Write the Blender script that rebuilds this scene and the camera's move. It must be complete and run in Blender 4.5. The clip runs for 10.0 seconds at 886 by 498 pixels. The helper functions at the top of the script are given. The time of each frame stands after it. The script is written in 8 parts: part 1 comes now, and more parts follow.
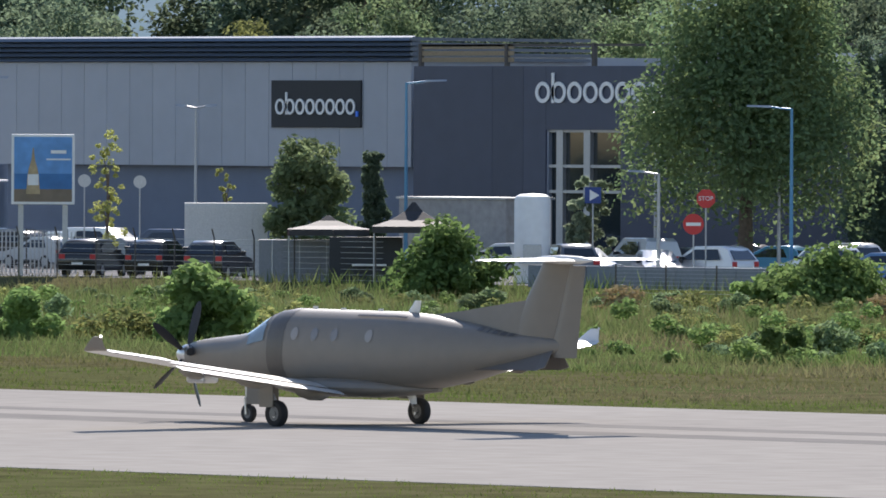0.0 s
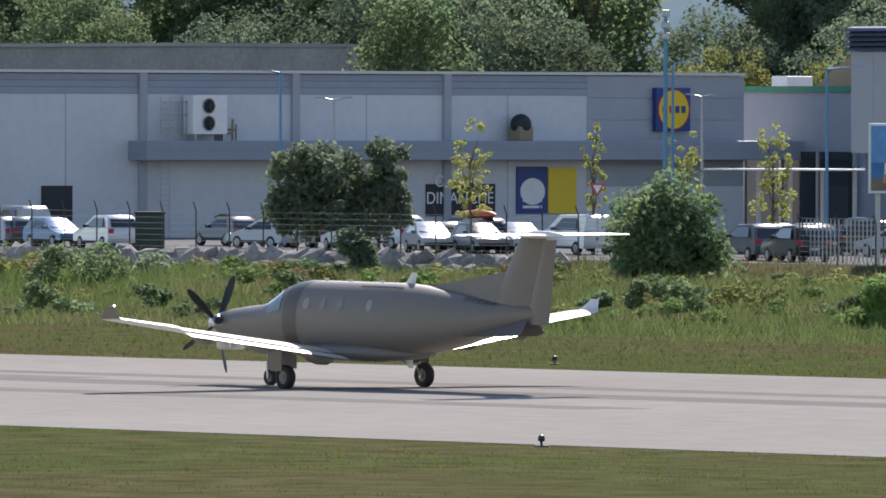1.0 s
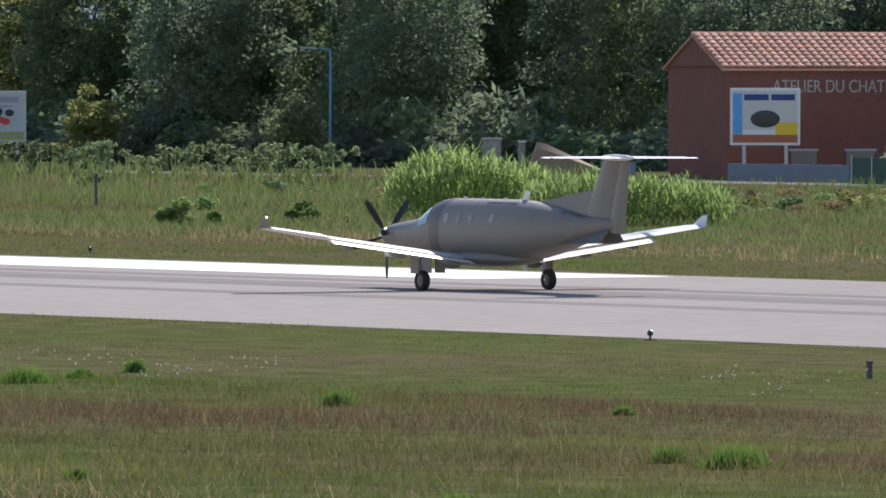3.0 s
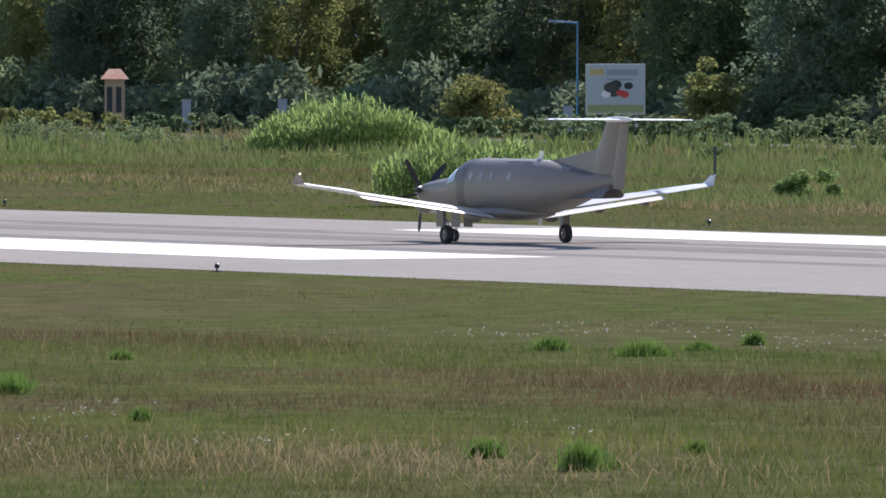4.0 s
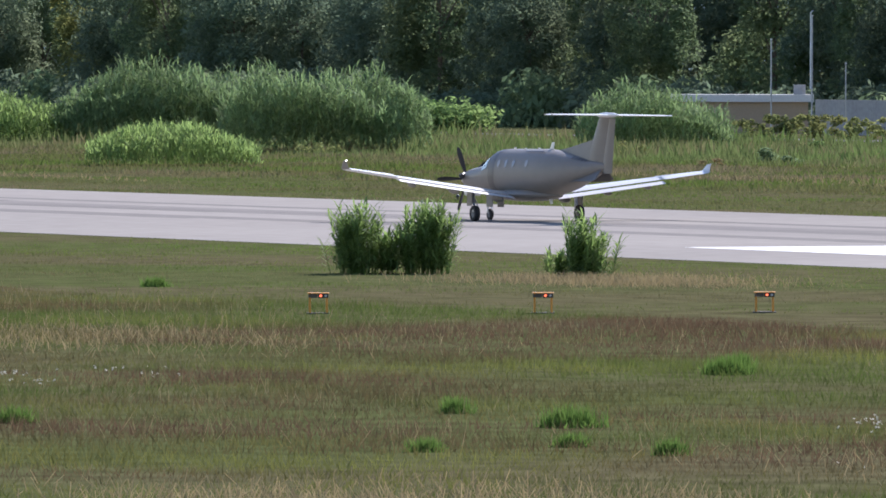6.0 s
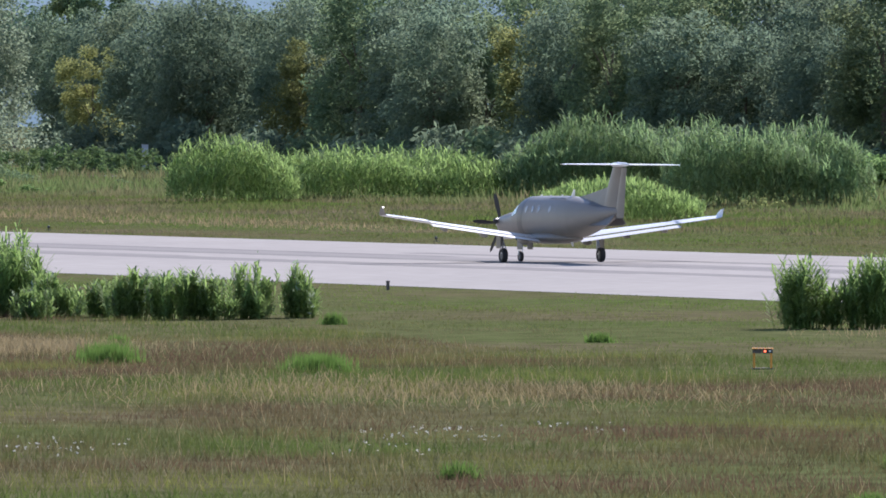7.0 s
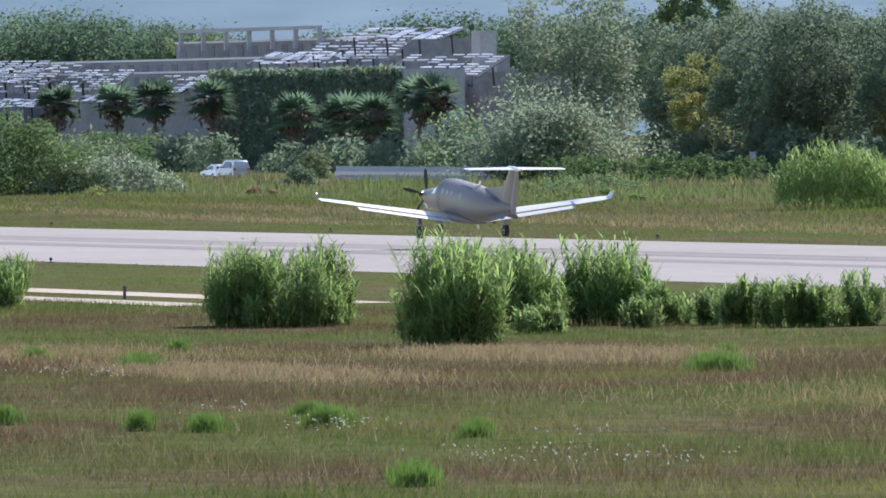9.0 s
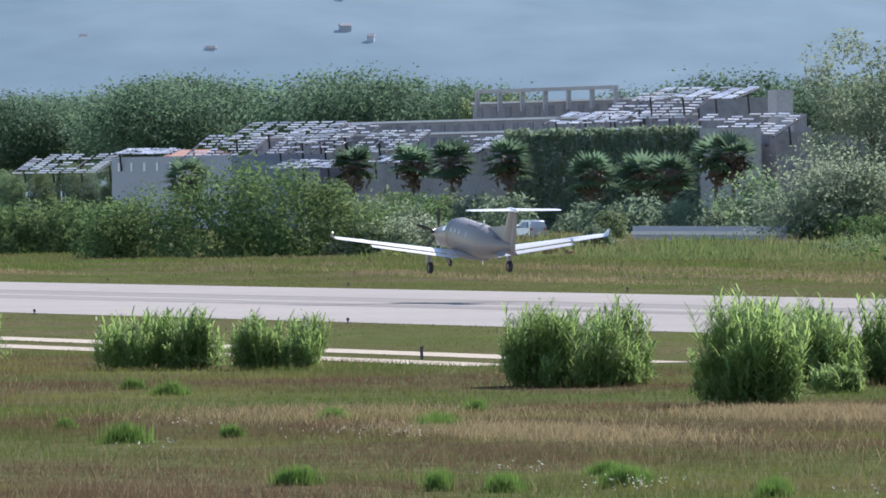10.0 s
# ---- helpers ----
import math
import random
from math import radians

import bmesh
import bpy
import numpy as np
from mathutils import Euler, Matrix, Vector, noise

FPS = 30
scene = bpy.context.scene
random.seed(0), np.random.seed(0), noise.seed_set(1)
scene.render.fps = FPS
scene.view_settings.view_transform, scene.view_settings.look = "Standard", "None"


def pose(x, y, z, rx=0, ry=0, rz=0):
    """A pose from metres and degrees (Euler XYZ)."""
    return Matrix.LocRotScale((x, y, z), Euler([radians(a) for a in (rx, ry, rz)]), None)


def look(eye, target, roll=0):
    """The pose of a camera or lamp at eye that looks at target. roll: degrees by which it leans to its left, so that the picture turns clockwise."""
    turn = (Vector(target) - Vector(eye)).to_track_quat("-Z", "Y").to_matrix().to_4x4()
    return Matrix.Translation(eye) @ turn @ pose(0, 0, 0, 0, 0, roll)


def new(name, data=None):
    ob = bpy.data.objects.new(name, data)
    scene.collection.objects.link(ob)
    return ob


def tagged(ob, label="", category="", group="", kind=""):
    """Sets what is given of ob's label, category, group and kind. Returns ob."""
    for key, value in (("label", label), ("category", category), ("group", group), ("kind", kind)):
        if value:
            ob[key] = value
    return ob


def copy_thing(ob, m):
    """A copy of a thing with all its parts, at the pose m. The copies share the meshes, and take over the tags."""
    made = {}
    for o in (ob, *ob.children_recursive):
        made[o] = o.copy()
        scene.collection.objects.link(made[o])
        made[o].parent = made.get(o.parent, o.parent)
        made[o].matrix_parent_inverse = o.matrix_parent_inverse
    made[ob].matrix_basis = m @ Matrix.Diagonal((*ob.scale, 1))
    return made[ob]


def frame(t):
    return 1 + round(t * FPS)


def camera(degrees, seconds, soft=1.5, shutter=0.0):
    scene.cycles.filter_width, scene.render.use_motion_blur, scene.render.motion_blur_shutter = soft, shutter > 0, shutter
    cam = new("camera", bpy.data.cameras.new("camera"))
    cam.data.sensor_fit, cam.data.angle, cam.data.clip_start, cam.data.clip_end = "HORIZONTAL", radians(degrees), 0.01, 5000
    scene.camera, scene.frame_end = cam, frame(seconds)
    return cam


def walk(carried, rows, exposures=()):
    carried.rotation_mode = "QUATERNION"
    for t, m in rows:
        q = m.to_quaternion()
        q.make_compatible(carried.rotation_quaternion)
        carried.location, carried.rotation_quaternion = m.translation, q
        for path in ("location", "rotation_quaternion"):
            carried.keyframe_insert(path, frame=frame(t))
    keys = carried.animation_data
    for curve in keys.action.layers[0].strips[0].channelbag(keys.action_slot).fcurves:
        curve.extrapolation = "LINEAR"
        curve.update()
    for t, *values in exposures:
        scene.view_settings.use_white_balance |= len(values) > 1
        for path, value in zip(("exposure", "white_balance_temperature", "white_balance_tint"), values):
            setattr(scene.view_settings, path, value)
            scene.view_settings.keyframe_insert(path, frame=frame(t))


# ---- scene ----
# Camera: hand-held long lens on a terrace, panning along the runway
EYE = (0.0, 0.0, 7.006)
cam = camera(4.3537, 10.0, soft=1.7)
# seconds, bearing from the runway axis, tilt down, roll (degrees)
PAN = [
    (0, 43.7872, 0.5895, 0.258), (0.5, 41.6870, 0.6061, 0.229), (1, 39.5757, 0.6570, 0.126),
    (1.5, 37.4367, 0.7139, 0.057), (2, 35.3116, 0.7789, 0.097), (2.2, 34.5504, 0.8125, 0.115),
    (2.75, 32.7169, 0.8944, 0.103), (3.3, 30.7973, 0.9736, 0.069), (3.5, 30.0001, 1.0111, 0.069),
    (3.7, 29.4889, 1.0305, 0.057), (4, 28.8333, 1.0638, 0.034), (4.2, 28.3416, 1.0861, 0.017),
    (4.5, 27.4082, 1.1166, -0.006), (5, 26.1164, 1.1222, 0.011), (5.5, 24.8775, 1.1527, 0.160),
    (5.7, 24.4358, 1.1055, 0.126), (6.25, 23.2718, 0.9055, 0.057), (6.8, 22.0939, 0.7286, 0.000),
    (7, 21.6328, 0.7361, -0.115), (7.2, 21.2717, 0.6806, -0.201), (7.5, 20.6633, 0.6084, -0.298),
    (7.6, 20.4577, 0.6111, -0.321), (7.7, 20.2883, 0.6167, -0.344), (7.8, 20.1966, 0.6222, -0.367),
    (8, 20.1521, 0.6306, -0.401), (8.3, 20.1494, 0.6472, -0.464), (8.4, 20.0660, 0.6528, -0.487),
    (8.5, 19.9438, 0.6611, -0.504), (8.7, 19.5049, 0.6722, -0.544), (8.8, 19.1798, 0.6750, -0.561),
    (9, 18.6409, 0.6806, -0.590), (9.3, 18.0631, 0.6278, -0.630), (9.5, 17.6881, 0.5834, -0.665),
    (9.6, 17.5214, 0.5500, -0.688), (9.7, 17.3492, 0.5028, -0.699), (9.8, 17.2658, 0.4528, -0.716),
    (10, 17.1853, 0.3695, -0.739)]


def aim(bearing, tilt, roll):
    b, p = radians(bearing), radians(tilt)
    d = Vector((-math.cos(b) * math.cos(p), math.sin(b) * math.cos(p), -math.sin(p)))
    return look(EYE, Vector(EYE) + d * 100, roll)


walk(cam, [(t, aim(b, p, r)) for t, b, p, r in PAN], exposures=[(0, 0.58, 6450, 16), (1, 0.48, 6550, 17), (2, 0.46, 6550, 18), (3.5, 0.48, 6300, 21), (5, 0.48, 6200, 20), (7, 0.78, 5980, 22), (10, 0.82, 6080, 19)])

# Light: clear sky, afternoon sun behind the runway
world = bpy.data.worlds.new("world")
scene.world = world
world.use_nodes = True
wn = world.node_tree.nodes
sky = wn.new("ShaderNodeTexSky")
sky.sky_type = "NISHITA"
sky.sun_disc = False
sky.sun_elevation = radians(38.0)
sky.sun_rotation = radians(-41.0)
sky.dust_density = 0.0
wn["Background"].inputs["Strength"].default_value = 0.118
world.node_tree.links.new(sky.outputs[0], wn["Background"].inputs["Color"])
sun = new("sun", bpy.data.lights.new("sun", "SUN"))
sun.data.energy, sun.data.angle, sun.data.color = 4.5, radians(0.53), (1.0, 0.95, 0.86)
_a, _e = radians(-41.0), radians(38.0)
sun.matrix_world = look((math.sin(_a) * math.cos(_e) * 50, math.cos(_a) * math.cos(_e) * 50, math.sin(_e) * 50), (0, 0, 0))


# ---- building blocks ----
def mat(name, colour, rough=0.8, metal=0.0, vary=0.25, scale=2.0, fine=12.0, bump=0.0, obj=0.0, island=0.0, spec=0.5,
        second=None, mix=0.5, sharp=0.2, trans=0.0, coat=0.0, third=None, third_scale=0.1, third_mix=0.6):
    """Procedural material: base colour with broad and fine noise, an optional second colour in patches, bump and random per piece."""
    m = bpy.data.materials.new(name)
    m.use_nodes = True
    nt = m.node_tree
    n, ln = nt.nodes, nt.links.new
    b = n["Principled BSDF"]
    geo = n.new("ShaderNodeNewGeometry")
    big, small = n.new("ShaderNodeTexNoise"), n.new("ShaderNodeTexNoise")
    big.inputs["Scale"].default_value, small.inputs["Scale"].default_value = scale, fine
    big.inputs["Detail"].default_value = small.inputs["Detail"].default_value = 3
    ln(geo.outputs["Position"], big.inputs["Vector"])
    ln(geo.outputs["Position"], small.inputs["Vector"])
    base = n.new("ShaderNodeMix")
    base.data_type = "RGBA"
    base.inputs[6].default_value = (*colour, 1)
    base.inputs[7].default_value = (*(second or colour), 1)
    ramp = n.new("ShaderNodeMapRange")
    ramp.inputs[1].default_value, ramp.inputs[2].default_value = mix - sharp, mix + sharp
    ln(big.outputs[0], ramp.inputs[0])
    ln(ramp.outputs[0], base.inputs[0])
    col = base.outputs[2]
    if third:
        other, edge, over = n.new("ShaderNodeTexNoise"), n.new("ShaderNodeMapRange"), n.new("ShaderNodeMix")
        over.data_type = "RGBA"
        other.inputs["Scale"].default_value, other.inputs["Detail"].default_value = third_scale, 4
        shift = n.new("ShaderNodeVectorMath")
        shift.inputs[1].default_value = (310, 170, 90)
        ln(geo.outputs["Position"], shift.inputs[0])
        ln(shift.outputs[0], other.inputs["Vector"])
        edge.inputs[1].default_value, edge.inputs[2].default_value = third_mix - 0.08, third_mix + 0.08
        ln(other.outputs[0], edge.inputs[0])
        over.inputs[7].default_value = (*third, 1)
        ln(col, over.inputs[6])
        ln(edge.outputs[0], over.inputs[0])
        col = over.outputs[2]
    fac = n.new("ShaderNodeMapRange")
    fac.inputs[1].default_value, fac.inputs[2].default_value = 0.25, 0.75
    fac.inputs[3].default_value, fac.inputs[4].default_value = 1 - vary, 1 + vary
    ln(small.outputs[0], fac.inputs[0])
    val = fac.outputs[0]
    for amount, node, out in ((obj, "ShaderNodeObjectInfo", "Random"), (island, "ShaderNodeNewGeometry", "Random Per Island")):
        if amount:
            src = n.new(node)
            r = n.new("ShaderNodeMapRange")
            r.inputs[3].default_value, r.inputs[4].default_value = 1 - amount, 1 + amount
            ln(src.outputs[out], r.inputs[0])
            mul = n.new("ShaderNodeMath")
            mul.operation = "MULTIPLY"
            ln(val, mul.inputs[0])
            ln(r.outputs[0], mul.inputs[1])
            val = mul.outputs[0]
    sc = n.new("ShaderNodeVectorMath")
    sc.operation = "SCALE"
    ln(col, sc.inputs[0])
    ln(val, sc.inputs["Scale"])
    ln(sc.outputs[0], b.inputs["Base Color"])
    b.inputs["Roughness"].default_value, b.inputs["Metallic"].default_value = rough, metal
    b.inputs["Specular IOR Level"].default_value = spec
    b.inputs["Coat Weight"].default_value = coat
    if bump:
        bp = n.new("ShaderNodeBump")
        bp.inputs["Strength"].default_value, bp.inputs["Distance"].default_value = 0.6, bump
        ln(small.outputs[0], bp.inputs["Height"])
        ln(bp.outputs[0], b.inputs["Normal"])
    if trans:
        tr = n.new("ShaderNodeBsdfTranslucent")
        ln(sc.outputs[0], tr.inputs["Color"])
        ms = n.new("ShaderNodeMixShader")
        ms.inputs[0].default_value = trans
        ln(b.outputs[0], ms.inputs[1])
        ln(tr.outputs[0], ms.inputs[2])
        ln(ms.outputs[0], n["Material Output"].inputs["Surface"])
    return m


def glow(name, colour, strength):
    m = bpy.data.materials.new(name)
    m.use_nodes = True
    b = m.node_tree.nodes["Principled BSDF"]
    b.inputs["Base Color"].default_value = (*colour, 1)
    b.inputs["Emission Color"].default_value = (*colour, 1)
    b.inputs["Emission Strength"].default_value = strength
    return m


def glass(name, tint=(0.02, 0.03, 0.035), rough=0.06):
    m = bpy.data.materials.new(name)
    m.use_nodes = True
    b = m.node_tree.nodes["Principled BSDF"]
    b.inputs["Base Color"].default_value = (*tint, 1)
    b.inputs["Roughness"].default_value = rough
    b.inputs["Coat Weight"].default_value = 0.6
    return m


def empty(name, m, label="", category="", group="", kind=""):
    e = new(name)
    e.matrix_world = m
    return tagged(e, label, category, group, kind)


def link_bm(name, bm, material, smooth=False):
    me = bpy.data.meshes.new(name)
    bmesh.ops.recalc_face_normals(bm, faces=bm.faces)
    bm.to_mesh(me)
    bm.free()
    for one in material if isinstance(material, (list, tuple)) else (material,):
        me.materials.append(one)
    if smooth:
        me.polygons.foreach_set("use_smooth", [True] * len(me.polygons))
        me.set_sharp_from_angle(angle=radians(40))
    return new(name, me)


def part(name, bm, material, parent, label="", m=None, smooth=False):
    ob = link_bm(name, bm, material, smooth)
    ob.parent = parent
    if m is not None:
        ob.matrix_basis = m
    return tagged(ob, label)


def box(bm, x0, y0, z0, x1, y1, z1, bevel=0.0):
    r = bmesh.ops.create_cube(bm, size=1.0)
    vs = r["verts"]
    for v in vs:
        v.co = Vector((x0 + (v.co.x + 0.5) * (x1 - x0), y0 + (v.co.y + 0.5) * (y1 - y0), z0 + (v.co.z + 0.5) * (z1 - z0)))
    if bevel:
        es = {e for v in vs for e in v.link_edges}
        bmesh.ops.bevel(bm, geom=list(es), offset=bevel, segments=2, affect="EDGES", profile=0.5)
    return vs


def boxed(x0, y0, z0, x1, y1, z1, bevel=0.0):
    bm = bmesh.new()
    box(bm, x0, y0, z0, x1, y1, z1, bevel)
    return bm


def tube(bm, a, b, r0, r1=None, seg=10):
    a, b = Vector(a), Vector(b)
    r1 = r0 if r1 is None else r1
    q = (b - a).to_track_quat("Z", "Y").to_matrix()
    rings = []
    for p, r in ((a, r0), (b, r1)):
        rings.append([bm.verts.new(p + q @ Vector((math.cos(i * math.tau / seg) * r, math.sin(i * math.tau / seg) * r, 0))) for i in range(seg)])
    for i in range(seg):
        j = (i + 1) % seg
        bm.faces.new((rings[0][i], rings[0][j], rings[1][j], rings[1][i]))
    bm.faces.new(rings[0][::-1])
    bm.faces.new(rings[1])


def tubed(*lines, seg=8):
    bm = bmesh.new()
    for l in lines:
        tube(bm, *l, seg=seg)
    return bm


def loft(bm, rings, close=True):
    """Skin over rings of equal count; ends are capped."""
    made = [[bm.verts.new(p) for p in ring] for ring in rings]
    n = len(made[0])
    for a, b in zip(made, made[1:]):
        for i in range(n):
            j = (i + 1) % n
            bm.faces.new((a[i], a[j], b[j], b[i]))
    if close:
        bm.faces.new(made[0][::-1])
        bm.faces.new(made[-1])


def soup(name, verts, faces, material, parent=None, smooth=False):
    """A mesh out of numpy arrays: verts N x 3, faces M x 3 or M x 4."""
    me = bpy.data.meshes.new(name)
    k = faces.shape[1]
    me.vertices.add(len(verts))
    me.vertices.foreach_set("co", verts.astype(np.float32).ravel())
    me.loops.add(faces.size)
    me.loops.foreach_set("vertex_index", faces.astype(np.int32).ravel())
    me.polygons.add(len(faces))
    me.polygons.foreach_set("loop_start", np.arange(0, faces.size, k, dtype=np.int32))
    me.update(calc_edges=True)
    me.materials.append(material)
    ob = new(name, me)
    if parent:
        ob.parent = parent
    return ob


# ---- materials ----
M_RUNWAY = mat("runway_asphalt", (0.365, 0.340, 0.305), 0.9, vary=0.10, scale=0.05, fine=0.9, spec=0.0, second=(0.315, 0.294, 0.266), mix=0.5, sharp=0.25)
M_PAINT = mat("runway_paint", (0.80, 0.79, 0.76), 0.7, vary=0.06, fine=2.0, scale=0.6)
M_RUBBER_MARK = mat("rubber_marks", (0.262, 0.246, 0.226), 0.9, vary=0.10, scale=0.2, fine=0.9, spec=0.0, obj=0.12)
M_BODY = mat("champagne_paint", (0.205, 0.180, 0.150), 0.45, 0.05, vary=0.04, scale=0.8, fine=3.0, coat=0.05, spec=0.35)
M_WING = mat("pale_paint", (0.74, 0.71, 0.66), 0.35, 0.1, vary=0.03, scale=1.0, fine=4.0, coat=0.3)
M_BAND = mat("dark_band", (0.105, 0.092, 0.078), 0.4, 0.1, vary=0.05)
M_TYRE = mat("tyre_rubber", (0.018, 0.018, 0.019), 0.75, vary=0.1)
M_STEEL = mat("bright_steel", (0.55, 0.55, 0.56), 0.3, 0.9, vary=0.05)
M_DARKMETAL = mat("dark_metal", (0.05, 0.05, 0.052), 0.4, 0.6, vary=0.1)
M_BLADE = mat("propeller_black", (0.02, 0.02, 0.022), 0.45, vary=0.1)
# Light blue base colour stands in for the sky reflected in the cockpit panes
M_COCKPIT = glass("cockpit_glass", (0.14, 0.18, 0.20), 0.15)
M_WHITE = mat("white_paint", (0.78, 0.78, 0.76), 0.5, vary=0.05, scale=0.5, fine=3)
M_STROBE = glow("white_strobe", (1.0, 0.97, 0.9), 4.0)
M_RIM = mat("dull_rim", (0.20, 0.20, 0.20), 0.5, 0.6, vary=0.1)
M_BLIND = mat("window_blind", (0.29, 0.265, 0.235), 0.3, vary=0.05, coat=0.4)
M_SHADE = mat("window_shade", (0.20, 0.185, 0.17), 0.25, vary=0.05, coat=0.5)

# Greens lifted and slightly blued, so haze over the trees sits in their colour
M_LEAF = [mat("leaf_" + n, c, 0.85, vary=0.15, scale=0.12, fine=0.5, island=0.13, obj=0.22, trans=0.58, spec=0.05, second=d, mix=0.55, sharp=0.15)
          for n, c, d in (("deep", (0.155, 0.215, 0.140), (0.175, 0.215, 0.128)), ("mid", (0.172, 0.248, 0.128), (0.205, 0.248, 0.120)),
                          ("yellow", (0.270, 0.280, 0.100), (0.215, 0.250, 0.095)), ("grey", (0.255, 0.305, 0.205), (0.210, 0.265, 0.160)),
                          ("bright", (0.185, 0.285, 0.095), (0.220, 0.300, 0.105)), ("pine", (0.125, 0.195, 0.115), (0.115, 0.175, 0.105)))]
M_REED = mat("reed_leaf", (0.262, 0.362, 0.120), 0.7, vary=0.18, scale=0.5, fine=2.0, island=0.25, obj=0.10, trans=0.62, spec=0.15, second=(0.215, 0.315, 0.095), mix=0.5, sharp=0.2)
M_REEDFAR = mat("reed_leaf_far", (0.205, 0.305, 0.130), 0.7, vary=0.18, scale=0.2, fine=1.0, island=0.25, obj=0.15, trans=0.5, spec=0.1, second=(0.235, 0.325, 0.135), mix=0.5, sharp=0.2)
L_LIME = mat("leaf_lime", (0.42, 0.44, 0.15), 0.8, vary=0.15, scale=0.3, fine=1.5, island=0.2, trans=0.6, spec=0.05)
L_HEDGE = mat("leaf_hedge", (0.120, 0.195, 0.075), 0.85, vary=0.15, scale=0.15, fine=0.6, island=0.14, trans=0.5, spec=0.05, second=(0.155, 0.215, 0.085), mix=0.52, sharp=0.12)
L_DEEP, L_MID, L_YELLOW, L_GREY, L_BRIGHT, L_PINE = M_LEAF
L_POPLAR = mat("leaf_poplar", (0.180, 0.262, 0.125), 0.85, vary=0.15, scale=0.25, fine=0.8, island=0.13, trans=0.55, spec=0.05, second=(0.220, 0.272, 0.115), mix=0.56, sharp=0.10)
M_BARK = mat("bark", (0.13, 0.10, 0.075), 0.9, vary=0.35, scale=1.0, fine=6.0, bump=0.05)
M_GRASS = mat("grass_blades", (0.105, 0.142, 0.036), 0.9, vary=0.22, scale=0.034, fine=0.35, island=0.10, trans=0.42, spec=0.0, second=(0.138, 0.090, 0.054), mix=0.478, sharp=0.05, third=(0.185, 0.195, 0.052), third_scale=0.080, third_mix=0.60)
M_MOWN = mat("short_grass", (0.128, 0.180, 0.042), 0.9, vary=0.12, scale=0.06, fine=0.25, island=0.08, trans=0.4, spec=0.0, second=(0.155, 0.150, 0.060), mix=0.5, sharp=0.08, third=(0.225, 0.180, 0.108), third_scale=0.07, third_mix=0.58)
M_WEED = mat("rough_weeds", (0.150, 0.192, 0.068), 0.9, vary=0.25, scale=0.05, fine=0.5, island=0.18, trans=0.45, spec=0.0, second=(0.205, 0.185, 0.092), mix=0.54, sharp=0.08, third=(0.14, 0.21, 0.06), third_scale=0.12, third_mix=0.58)
M_STRIP = mat("green_strip_grass", (0.142, 0.215, 0.042), 0.9, vary=0.12, scale=0.05, fine=0.3, island=0.08, trans=0.4, spec=0.0, second=(0.165, 0.195, 0.052), mix=0.52, sharp=0.10)
M_STRAW = mat("dry_straw", (0.335, 0.262, 0.140), 0.9, vary=0.2, scale=0.3, fine=2.0, island=0.22, trans=0.35, spec=0.0)
M_FLOWER = mat("white_blossom", (0.62, 0.58, 0.48), 0.7, vary=0.15, island=0.25, trans=0.2)
M_PINK = mat("pink_blossom", (0.55, 0.12, 0.15), 0.7, vary=0.2, island=0.3, trans=0.2)
M_CONCRETE = mat("concrete", (0.40, 0.39, 0.37), 0.9, vary=0.15, scale=0.4, fine=3, second=(0.32, 0.31, 0.30), bump=0.02)
M_TUFT = mat("tuft_blades", (0.135, 0.225, 0.052), 0.85, vary=0.15, scale=0.3, fine=1.5, island=0.2, trans=0.5, spec=0.0)
M_STONE = mat("rough_stone", (0.27, 0.255, 0.23), 0.9, vary=0.3, scale=0.8, fine=4, second=(0.22, 0.21, 0.20), obj=0.3, bump=0.08)
M_GREYPANEL = mat("grey_cladding", (0.375, 0.395, 0.43), 0.55, vary=0.04, scale=0.1, fine=1.0, second=(0.34, 0.36, 0.395), obj=0.04)
M_BLUEGREY = mat("blue_grey_cladding", (0.27, 0.30, 0.36), 0.5, vary=0.05, scale=0.2, fine=1.0, obj=0.06)
M_DARKPANEL = mat("anthracite_cladding", (0.055, 0.066, 0.10), 0.5, vary=0.08, scale=0.2, fine=1.0, obj=0.08)
M_PLINTH = mat("slate_plinth", (0.14, 0.17, 0.23), 0.6, vary=0.06, scale=0.2, fine=1.0)
M_LOUVRE = mat("slate_louvre", (0.10, 0.125, 0.16), 0.4, 0.3, vary=0.06)
M_RENDER = mat("white_render", (0.63, 0.64, 0.65), 0.8, vary=0.04, scale=0.15, fine=2.0, second=(0.57, 0.58, 0.60))
M_ROOFMEM = mat("pale_roof", (0.62, 0.61, 0.58), 0.6, vary=0.1, scale=0.2)
M_OCHRE = mat("red_ochre_wall", (0.205, 0.078, 0.056), 0.9, vary=0.10, scale=0.3, fine=2.0, second=(0.175, 0.068, 0.052))
M_TILE = mat("clay_roof_tile", (0.46, 0.20, 0.12), 0.85, vary=0.2, scale=0.6, fine=3.0, obj=0.25, island=0.25, second=(0.50, 0.28, 0.19))
M_BLUE = mat("sign_blue", (0.012, 0.045, 0.21), 0.45, vary=0.03)
M_YELLOW = mat("sign_yellow", (0.80, 0.55, 0.02), 0.45, vary=0.03)
M_RED = mat("sign_red", (0.55, 0.03, 0.03), 0.45, vary=0.03)
M_LAMPBLUE = mat("blue_lamp_paint", (0.10, 0.27, 0.42), 0.45, 0.2, vary=0.06)
M_GALV = mat("galvanised_steel", (0.42, 0.43, 0.44), 0.45, 0.6, vary=0.1)
M_WOODDARK = mat("dark_post", (0.09, 0.08, 0.07), 0.8, vary=0.2)
